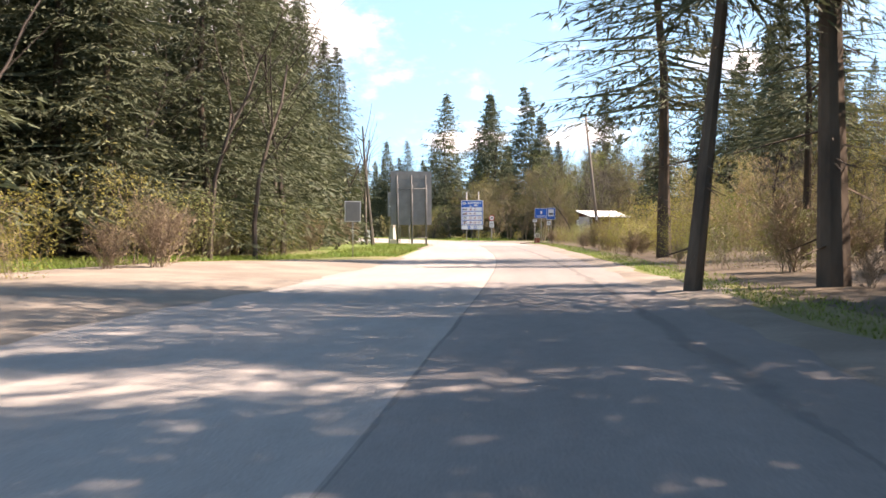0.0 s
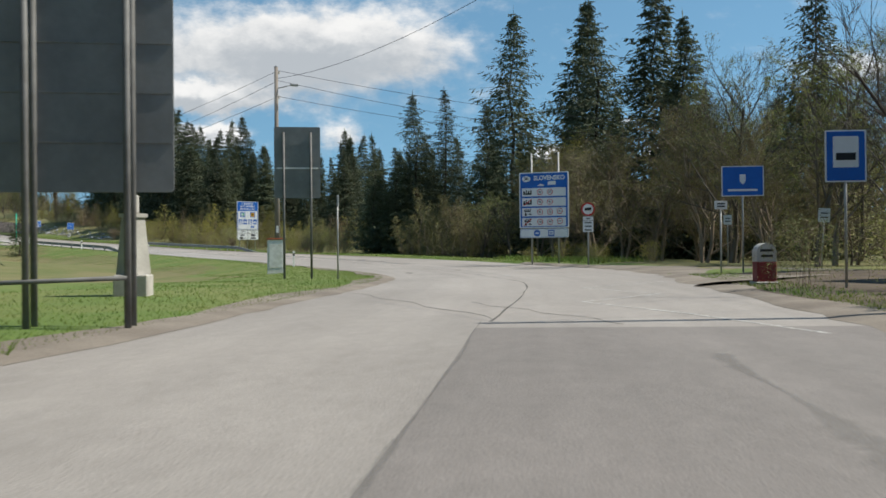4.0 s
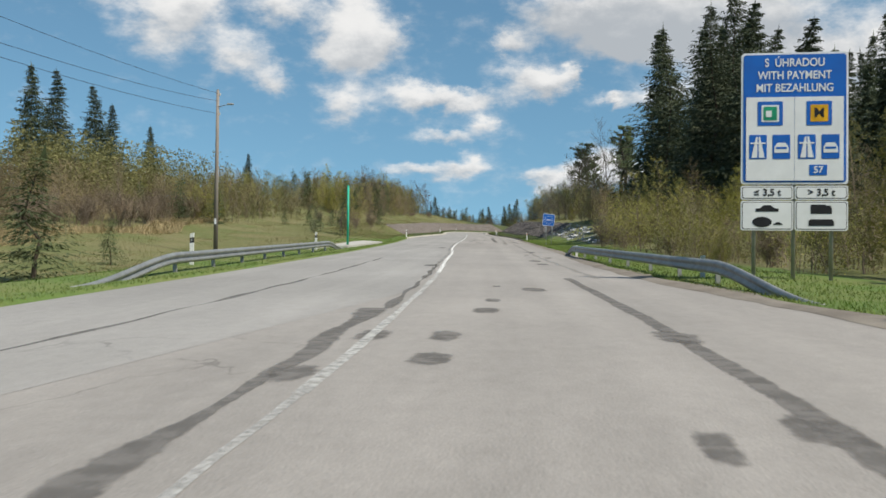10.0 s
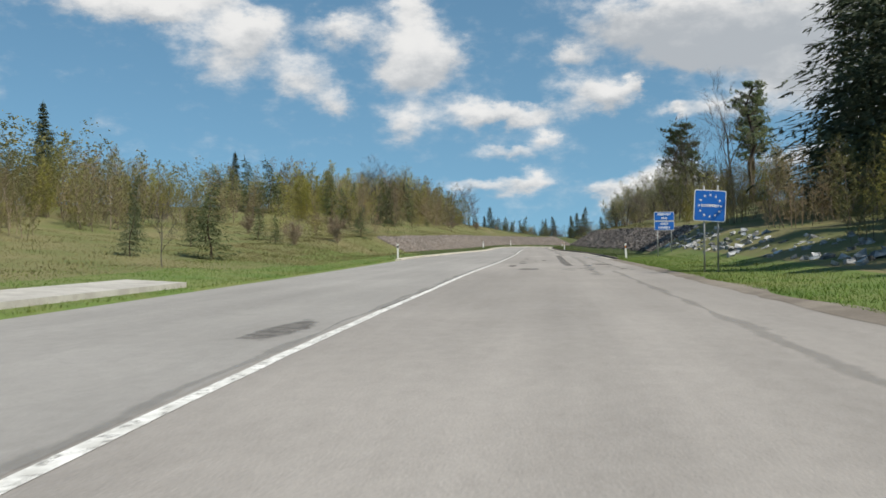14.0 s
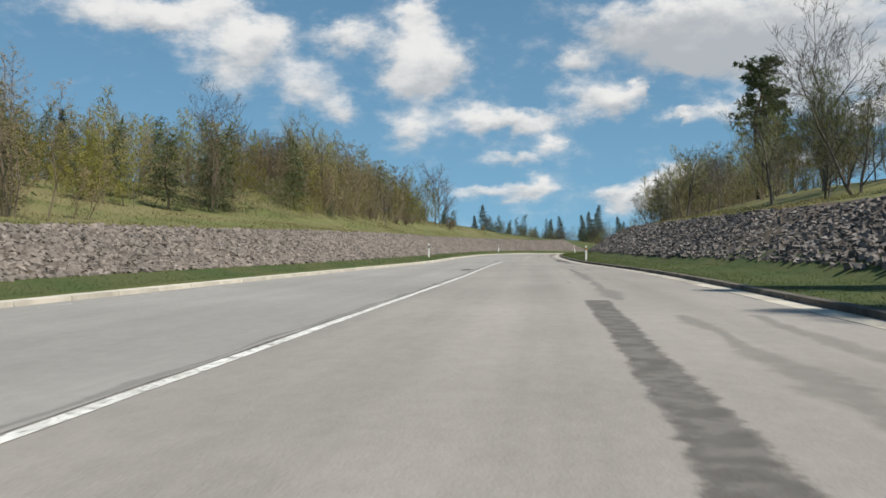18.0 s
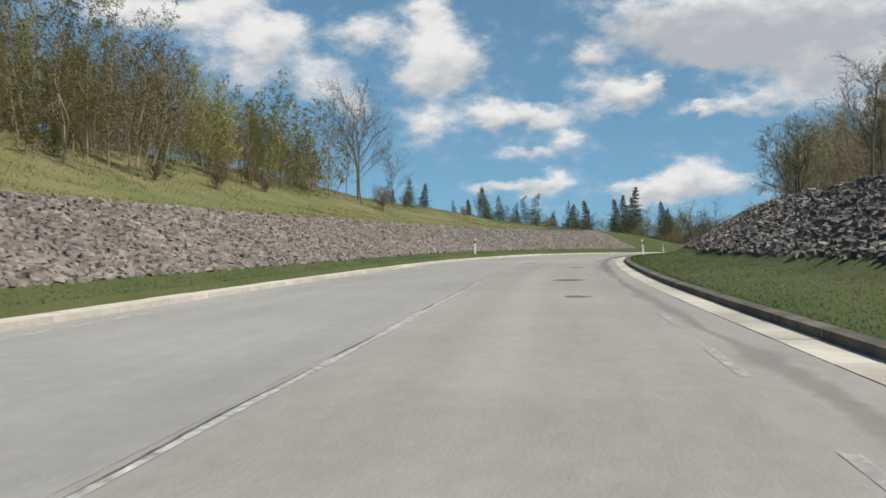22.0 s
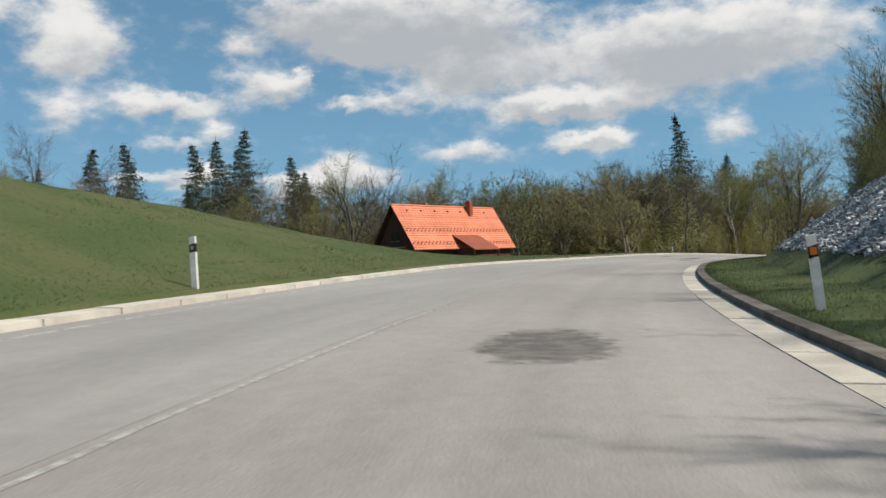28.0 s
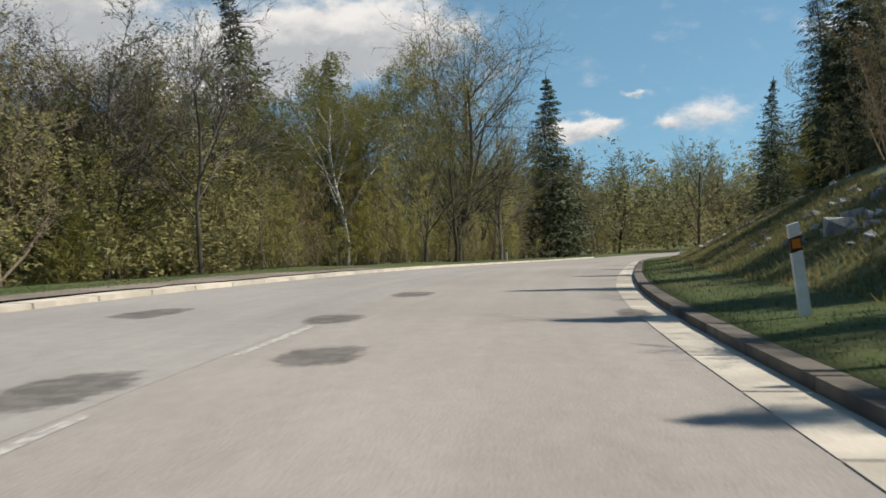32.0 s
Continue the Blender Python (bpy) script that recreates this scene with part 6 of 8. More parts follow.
small_sign(q.x, q.y, 2.7, 0.5, 0.62, SIGN_WHITE, "tilted white notice plate on a wooden stake", -10, "bars", 3)
q = ground(119, 14.2)
small_sign(q.x, q.y, 2.6, 0.42, 0.5, SIGN_WHITE, "small faded white plate on a post before the trees", -10, "bars")
q = ground(44.5, -7.5)
small_sign(q.x, q.y, 2.6, 0.75, 0.95, GREY_BACK, "grey back of a road sign on a thin dark post", 8)


# ---- trees and bushes ----
TWIG = material("brown_twig", (0.24, 0.185, 0.135), (0.17, 0.135, 0.10), 1.0, 0.95, vary=0.25, island=0.25)
LEAF_OLIVE = material("olive_leaf", (0.25, 0.225, 0.09), (0.19, 0.185, 0.075), 0.5, 0.7, vary=0.25, thin=0.35, bump_scale=3, fine=0.3, island=0.3)


DARK_BARK = material("dark_bark", (0.075, 0.06, 0.05), (0.045, 0.036, 0.03), 2.0, 0.95, bump=0.5, bump_scale=14, stretch=(1, 1, 0.3), vary=0.25)


class Soup:
    """Collects loose triangles and tubes."""

    def __init__(self):
        self.v, self.f = [], []

    def tri(self, a, b, c):
        n = len(self.v)
        self.v += [tuple(a), tuple(b), tuple(c)]
        self.f.append((n, n + 1, n + 2))

    def quad(self, a, b, c, d):
        n = len(self.v)
        self.v += [tuple(a), tuple(b), tuple(c), tuple(d)]
        self.f.append((n, n + 1, n + 2, n + 3))

    def tube(self, pts, radii, sides):
        n0 = len(self.v)
        for i, (p, r) in enumerate(zip(pts, radii)):
            d = (pts[min(i + 1, len(pts) - 1)] - pts[max(i - 1, 0)]).normalized()
            u = d.cross(Vector((0.3, 0.9, 0.2))).normalized()
            w = d.cross(u)
            for k in range(sides):
                a = 2 * math.pi * k / sides
                self.v.append(tuple(p + (u * math.cos(a) + w * math.sin(a)) * r))
        for i in range(len(pts) - 1):
            for k in range(sides):
                a, b = n0 + i * sides + k, n0 + i * sides + (k + 1) % sides
                self.f.append((a, b, b + sides, a + sides))

    def make(self, name, mat, parent, label=""):
        return mesh_object(name, self.v, self.f, mat, parent, label)


def park(ob):
    """Prototypes are moved to their first place by place_tree."""
    ob["spare"] = 1
    return ob


def spruce(seed, H, R, base, gap=0.5, sprays=6, thin=1.0, ragged=0.15, needles=None, label="dark green spruce", category="tree", droop=0.32, fine=0, core=70, spray=0.05, reach=1.0):
    rng = random.Random(seed)
    ob = new("spruce_tree")
    tagged(ob, label, category, "spruces by the road")
    tr, cr = Soup(), Soup()
    bend = [Vector((rng.uniform(-0.12, 0.12) * k, rng.uniform(-0.12, 0.12) * k, H * k / 6)) for k in range(7)]
    bend[0] = Vector((0, 0, -0.4))
    r0 = 0.008 * H + 0.04
    tr.tube(bend, [r0 * 1.25] + [r0 * (1 - k / 6.3) for k in range(1, 7)], 9)
    axis = lambda z: bend[min(int(z / H * 6), 5)].lerp(bend[min(int(z / H * 6), 5) + 1], z / H * 6 - min(int(z / H * 6), 5))
    z = base
    while z < H * 0.985:
        f = (H - z) / (H - base)
        r = 1.08 * R * (f ** 0.95) * (0.6 + 0.4 * min(1, (z - base) / (0.12 * H) + 0.35)) + 0.15
        n = max(5, int((6 + 4.5 * f) * thin))
        a0 = rng.uniform(0, 6.28)
        for k in range(n):
            if rng.random() < 0.06:
                continue
            a = a0 + 6.28 * k / n + rng.uniform(-0.35, 0.35)
            L = r * rng.uniform(1 - 2.2 * ragged, 1 + ragged)
            zz = z + rng.uniform(-0.5, 0.5) * gap
            o = axis(min(max(zz, 0), H * 0.98))
            out = Vector((math.cos(a), math.sin(a), 0))
            side = Vector((-out.y, out.x, 0))
            dr = droop * (0.4 + f) * rng.uniform(0.6, 1.3)
            pt = lambda u: o + out * (L * u) + Vector((0, 0, L * (0.18 * u - dr * (u * 1.5 - 0.75 * u * u))))
            if f > 0.25:
                cr.tri(pt(0), pt(0.1) + side * 0.03, pt(0.95))
            far = reach * (0.3 + 0.7 * min(1, 1.6 * f))
            m = max(3, int(sprays * (0.5 + 0.6 * f)))
            for j in range(m):
                u = 0.18 + 0.8 * (j + rng.random() * 0.6) / m
                w = (0.36 * L * (1.15 - u) + 0.2) * rng.uniform(0.75, 1.2)
                p = pt(u)
                fw = out * (0.5 * w)
                hang = Vector((0, 0, -w * rng.uniform(0.15, 0.5)))
                for sg in (-1, 1):
                    tip = p + side * (sg * w) + fw + hang
                    if not fine:
                        cr.tri(p - out * (0.14 * w + 0.05), p + out * (0.2 * w + 0.05), tip)
                        continue
                    for q in range(fine):
                        c = p.lerp(tip, (q + rng.random()) / fine)
                        d = (tip - p).normalized() * rng.uniform(0.18, 0.42) * far + out * rng.uniform(0.0, 0.25) * far + Vector((rng.uniform(-0.1, 0.1), rng.uniform(-0.1, 0.1), rng.uniform(-0.2, 0.06))) * far
                        e = Vector((rng.uniform(-1, 1), rng.uniform(-1, 1), rng.uniform(-0.4, 0.4))).normalized() * rng.uniform(0.45, 1.0) * spray
                        cr.tri(c - e, c + e, c + d)
                if rng.random() < 0.6 and not fine:
                    cr.tri(p - out * 0.16 * w, p + out * 0.3 * w, p + Vector((0, 0, -0.55 * w)) + out * 0.15 * w + side * rng.uniform(-0.2, 0.2) * w)
            tip_w = 0.03 if fine else 0.1
            cr.tri(pt(0.9) + side * tip_w, pt(0.9) - side * tip_w, pt(1.05))
        z += gap * (0.55 + 0.6 * f) * rng.uniform(0.8, 1.2)
    # inner twigs that close the crown round the trunk
    for k in range(int(core * (H - base))):
        zz = base + (H - base) * rng.random() ** 1.3 * 0.97
        f = (H - zz) / (H - base)
        a, rr = rng.uniform(0, 6.28), R * f ** 0.95 * rng.uniform(0.1, 0.72)
        c = axis(zz) + Vector((math.cos(a) * rr, math.sin(a) * rr, -0.25 * rr))
        w = ((0.14 + 0.3 * f) if reach > 0.9 and R > 4.9 else (0.08 + 0.09 * f)) if fine else (0.16 + 0.28 * f)
        d = Vector((math.cos(a + rng.uniform(-1, 1)) * w, math.sin(a + rng.uniform(-1, 1)) * w, rng.uniform(-1.1, 0.1) * w))
        e = Vector((rng.uniform(-1, 1), rng.uniform(-1, 1), rng.uniform(-0.7, 0.7))).normalized() * w * 0.55
        cr.tri(c - e, c + e, c + d)
    cr.tri(axis(H * 0.95) + Vector((0.12, 0, 0)), axis(H * 0.95) - Vector((0.12, 0, 0)), Vector((axis(H * 0.99).x, axis(H * 0.99).y, H + 0.4)))
    # dead lower twigs
    for k in range(int(base * 3)):
        zz, a = rng.uniform(0.8, max(base, 1.0)), rng.uniform(0, 6.28)
        L = rng.uniform(0.5, 1.6)
        o = axis(zz)
        e = o + Vector((math.cos(a) * L, math.sin(a) * L, -0.25 * L))
        tr.tube([o, e], [0.025, 0.006], 3)
    tr.make("trunk", BARK, ob)
    cr.make("crown", needles or NEEDLES, ob)
    return park(ob)


def leaf_tree(seed, H, spread, bark, leaf, leaves, leaf_size, label, name="leafing_tree", weep=0.0, up=0.5, levels=4, stems=1, r0=None, low=0.28, density=1.0, category="tree", group="leafing trees"):
    """Trunk, limbs and twigs by repeated forking; young leaves near the twig ends."""
    rng = random.Random(seed)
    ob = new(name)
    tagged(ob, label, category, group)
    wood, limbs, crown = Soup(), Soup(), Soup()
    tips = []

    def grow(p, d, length, r, lev):
        pts, rad = [p], [r]
        n = (5, 3, 2, 1, 1)[min(lev, 4)]
        for k in range(n):
            d = (d + Vector((rng.uniform(-1, 1), rng.uniform(-1, 1), rng.uniform(-0.5, 0.9) * up - weep * max(0, lev - 1) * 0.7)) * (0.2 if lev < 3 else 0.3)).normalized()
            p = p + d * (length / n)
            pts.append(p)
            rad.append(r * (1 - 0.6 * (k + 1) / n))
        if lev < 3:
            (limbs if lev else wood).tube(pts, rad, (7, 4, 3)[lev])
        else:
            u = d.orthogonal().normalized() * max(rad[0], 0.012)
            w = d.cross(u)
            limbs.tri(pts[0] - u, pts[0] + u, pts[-1])
            if lev == 3:
                limbs.tri(pts[0] - w, pts[0] + w, pts[-1])
        if lev >= levels - 1:
            tips.append((pts[0], pts[-1]))
        if lev >= levels:
            return
        cnt = max(2, int(round((9, 6, 5, 4)[min(lev, 3)] * density)))
        for k in range(cnt):
            u = (low + (1 - low) * (k + rng.random()) / cnt) if lev == 0 else 0.2 + 0.8 * (k + rng.random()) / cnt
            i = min(int(u * n), n - 1)
            q = pts[i].lerp(pts[i + 1], min(u * n - i, 1))
            dd = (pts[i + 1] - pts[i]).normalized()
            a = rng.uniform(0, 6.28) if lev else 2.4 * k + rng.uniform(-0.5, 0.5)
            perp = Matrix.Rotation(a, 3, dd) @ dd.orthogonal().normalized()
            nd = (dd * rng.uniform(0.55, 1.0) + perp * spread * rng.uniform(0.6, 1.2) + Vector((0, 0, 0.2 * up))).normalized()
            grow(q, nd, length * rng.uniform(0.42, 0.62) * (1.1 - 0.4 * u if lev == 0 else 1), max(rad[i] * rng.uniform(0.4, 0.6), 0.010), lev + 1)

    for k in range(stems):
        d = Vector((rng.uniform(-1, 1) * 0.3 * (stems > 1), rng.uniform(-1, 1) * 0.3 * (stems > 1), 1)).normalized()
        grow(Vector((0.25 * (stems > 1) * rng.uniform(-1, 1), 0.25 * (stems > 1) * rng.uniform(-1, 1), -0.3)), d, H * (0.72 if stems == 1 else 0.64), r0 or (0.012 * H + 0.03) * (1 if stems == 1 else 0.7), 0)
    for k in range(leaves):
        q, e = tips[rng.randrange(len(tips))]
        s = leaf_size * rng.uniform(0.6, 1.5)
        a = Vector((rng.gauss(0, 1), rng.gauss(0, 1), rng.gauss(0, 1))).normalized()
        b = a.orthogonal().normalized()
        p = q.lerp(e, rng.uniform(0.0, 1.2)) + Vector((rng.gauss(0, 1), rng.gauss(0, 1), rng.gauss(0, 1))) * s * 1.6 - Vector((0, 0, weep * s * 2))
        if k % 2:
            crown.tri(p - a * s, p + b * s * 0.7, p + a * s)
        else:
            crown.quad(p - a * s, p + b * s * 0.5, p + a * s, p - b * s * 0.5)
    wood.make("trunk", bark, ob)
    if limbs.f:
        limbs.make("branchwork", bark, ob)
    if leaves:
        crown.make("crown", leaf, ob)
    return park(ob)


def shrub(seed, H, R, leaf, leaves, size, label, stems=10, bark=None, name="shrub", twigs=330, pointed=0.8):
    """Many thin stems and twigs that fill a rounded volume down to the ground, with small leaves among them."""
    rng = random.Random(seed)
    ob = new(name)
    tagged(ob, label, name, "%ss beside the road" % name)
    wood, crown = Soup(), Soup()
    lobes = [(rng.uniform(0, 6.28), rng.uniform(0.75, 1.15)) for k in range(5)]

    def reach(a, f):
        k = 1.0
        for a0, g in lobes:
            k += 0.18 * (g - 0.95) * 4 * math.cos(a - a0)
        return R * k * (0.62 + 0.9 * f - 1.25 * f ** 2.2 * pointed)

    for k in range(stems):
        a, lean = rng.uniform(0, 6.28), rng.uniform(0.05, 0.85)
        top = rng.uniform(0.7, 1.0)
        p = Vector((math.cos(a) * R * 0.3 * rng.random(), math.sin(a) * R * 0.3 * rng.random(), -0.15))
        tip = Vector((math.cos(a) * R * lean, math.sin(a) * R * lean, H * top * (1.05 - 0.3 * lean)))
        mid = p.lerp(tip, 0.5) + Vector((rng.uniform(-0.15, 0.15) * R, rng.uniform(-0.15, 0.15) * R, 0.1 * H))
        wood.tube([p, mid, tip], [0.0022 * H + 0.006, 0.0016 * H + 0.004, 0.003], 3)
    clumps = []
    for k in range(9):
        a, f = rng.uniform(0, 6.28), rng.uniform(0.12, 0.86)
        r = reach(a, f) * rng.uniform(0.25, 0.85)
        clumps.append((Vector((math.cos(a) * r, math.sin(a) * r, H * f)), R * rng.uniform(0.2, 0.4)))

    def spot(push):
        """A place in the bush: most lie in clumps, so that the outline is uneven."""
        if rng.random() < 0.62:
            c, w = clumps[rng.randrange(9)]
            p = c + Vector((rng.gauss(0, 1) * w, rng.gauss(0, 1) * w, rng.gauss(0, 0.8) * w * H / (2 * R)))
            p.z = max(abs(p.z), 0.04)
            return p
        f, a = rng.random() ** push, rng.uniform(0, 6.28)
        r = reach(a, f) * math.sqrt(rng.uniform(0.08, 1.0))
        return Vector((math.cos(a) * r, math.sin(a) * r, H * f * 0.9 + 0.04))

    for k in range(twigs):
        p = spot(0.9)
        a = math.atan2(p.y, p.x)
        L = (0.08 + 0.07 * rng.random()) * H + 0.15
        d = Vector((math.cos(a) * rng.uniform(-0.3, 0.8) + rng.uniform(-0.5, 0.5), math.sin(a) * rng.uniform(-0.3, 0.8) + rng.uniform(-0.5, 0.5), rng.uniform(0.15, 1.0))).normalized() * L
        u = Vector((rng.uniform(-1, 1), rng.uniform(-1, 1), 0)).normalized() * (0.004 + 0.0008 * H)
        wood.tri(p - d * 0.6 - u, p - d * 0.6 + u, p + d * 0.6)
    for k in range(leaves):
        p = spot(0.8)
        s = size * rng.uniform(0.5, 1.5)
        b = Vector((rng.gauss(0, 1), rng.gauss(0, 1), rng.gauss(0, 0.9))).normalized()
        c = b.orthogonal().normalized()
        crown.tri(p - b * s, p + c * s * 0.75, p + b * s)
    tagged(wood.make("branchwork", bark or TWIG, ob), "", "", kind="stuff")
    if leaves:
        crown.make("foliage", leaf, ob)
    return park(ob)


def saplings(seed, H, R, leaf, leaves, size, label, stems=4, bark=None, narrow=0.26):
    """A clump of slender young trees: upright stems, ascending side twigs down to the ground, small leaves along them."""
    rng = random.Random(seed)
    ob = new("thicket")
    tagged(ob, label, "thicket", "thickets beside the road")
    wood, crown = Soup(), Soup()
    ends = []
    for k in range(stems):
        h = H * (1.0 if k == 0 else rng.uniform(0.55, 0.95) if k < stems * 0.6 else rng.uniform(0.22, 0.45))
        a, r = rng.uniform(0, 6.28), R * (0.1 if k == 0 else rng.uniform(0.3, 0.75) if k < stems * 0.6 else rng.uniform(0.5, 1.0))
        p = Vector((math.cos(a) * r, math.sin(a) * r, -0.15))
        line = [p + Vector((math.cos(a) * r * 0.35 * u + rng.gauss(0, 0.03) * h * (u > 0), math.sin(a) * r * 0.35 * u + rng.gauss(0, 0.03) * h * (u > 0), (h + 0.15) * u)) for u in (0, 0.25, 0.5, 0.75, 1.0)]
        wood.tube(line, [0.006 * h + 0.006, 0.005 * h + 0.004, 0.0035 * h + 0.003, 0.002 * h + 0.002, 0.003], 4)
        for j in range(int(h * 8)):
            f = 0.06 + 0.92 * (j + rng.random()) / (h * 8)
            i = min(int(f * 4), 3)
            o = line[i].lerp(line[i + 1], f * 4 - i)
            b = 2.4 * j + rng.uniform(-0.5, 0.5)
            L = h * (narrow * (1 - f) ** 0.7 * min(1, 0.7 + 1.6 * f) + 0.04) * rng.uniform(0.55, 1.25)
            up = rng.uniform(0.45, 1.15)
            d = Vector((math.cos(b), math.sin(b), up)).normalized() * L
            u = Vector((-math.sin(b), math.cos(b), 0)) * (0.004 + 0.0012 * h)
            wood.tri(o - u, o + u, o + d)
            for q in range(3):
                c = o + d * rng.uniform(0.25, 0.85)
                e = (d.normalized() * 0.8 + Vector((rng.uniform(-1, 1), rng.uniform(-1, 1), rng.uniform(-0.2, 1)))).normalized() * L * rng.uniform(0.25, 0.5)
                w = Vector((rng.uniform(-1, 1), rng.uniform(-1, 1), 0)).normalized() * (0.003 + 0.0006 * h)
                wood.tri(c - w, c + w, c + e)
                ends.append((c, c + e))
            ends.append((o + d * 0.4, o + d))
    for k in range(leaves):
        c, e = ends[rng.randrange(len(ends))]
        s = size * rng.uniform(0.5, 1.4)
        b = Vector((rng.gauss(0, 1), rng.gauss(0, 1), rng.gauss(0, 0.9))).normalized()
        p = c.lerp(e, rng.uniform(0, 1.1)) + Vector((rng.gauss(0, 1), rng.gauss(0, 1), rng.gauss(0, 1))) * size * 1.3
        crown.tri(p - b * s, p + b.orthogonal().normalized() * s * 0.8, p + b * s)
    tagged(wood.make("branchwork", bark or TWIG, ob), "", "", kind="stuff")
    if leaves:
        crown.make("foliage", leaf, ob)
    return park(ob)


def pine(seed, H, label, full=1.0):
    """Scots pine: bare trunk, open crown of needle tufts on crooked boughs."""
    rng = random.Random(seed)
    ob = new("pine_tree")
    tagged(ob, label, "tree", "pines on the bank")
    wood, crown = Soup(), Soup()
    pts = [Vector((rng.uniform(-0.15, 0.15) * k, rng.uniform(-0.15, 0.15) * k, H * 0.93 * k / 6 - (0.4 if k == 0 else 0))) for k in range(7)]
    wood.tube(pts, [0.02 * H * (1 - k / 7.5) + 0.03 for k in range(7)], 7)
    z = H * (0.45 - 0.28 * (full > 1.2))
    while z < H:
        f = (H - z) / H
        for k in range(4 if full <= 1.2 else 5):
            a = rng.uniform(0, 6.28)
            L = H * 0.17 * (0.5 + 1.1 * f) * rng.uniform(0.6, 1.2)
            i = min(int(z / (H * 0.93) * 6), 5)
            o = pts[i].lerp(pts[i + 1], min(z / (H * 0.93) * 6 - i, 1))
            e = o + Vector((math.cos(a) * L, math.sin(a) * L, L * rng.uniform(0.05, 0.55)))
            wood.tube([o, o.lerp(e, 0.5) + Vector((0, 0, -0.06 * L)), e], [0.05, 0.035, 0.012], 4)
            for t in range(int(15 * full)):
                c = o.lerp(e, rng.uniform(0.35, 1.1)) + Vector((rng.gauss(0, 0.22), rng.gauss(0, 0.22), rng.gauss(0.1, 0.14))) * L * 0.6
                for q in range(13):
                    d = Vector((rng.gauss(0, 1), rng.gauss(0, 1), rng.gauss(0.35, 0.8))).normalized() * rng.uniform(0.22, 0.5)
                    s = d.orthogonal().normalized() * 0.045
                    crown.tri(c - s, c + s, c + d)
        z += H * 0.05
    wood.make("trunk", BARK, ob)
    crown.make("crown", PINE_NEEDLES, ob)
    return park(ob)


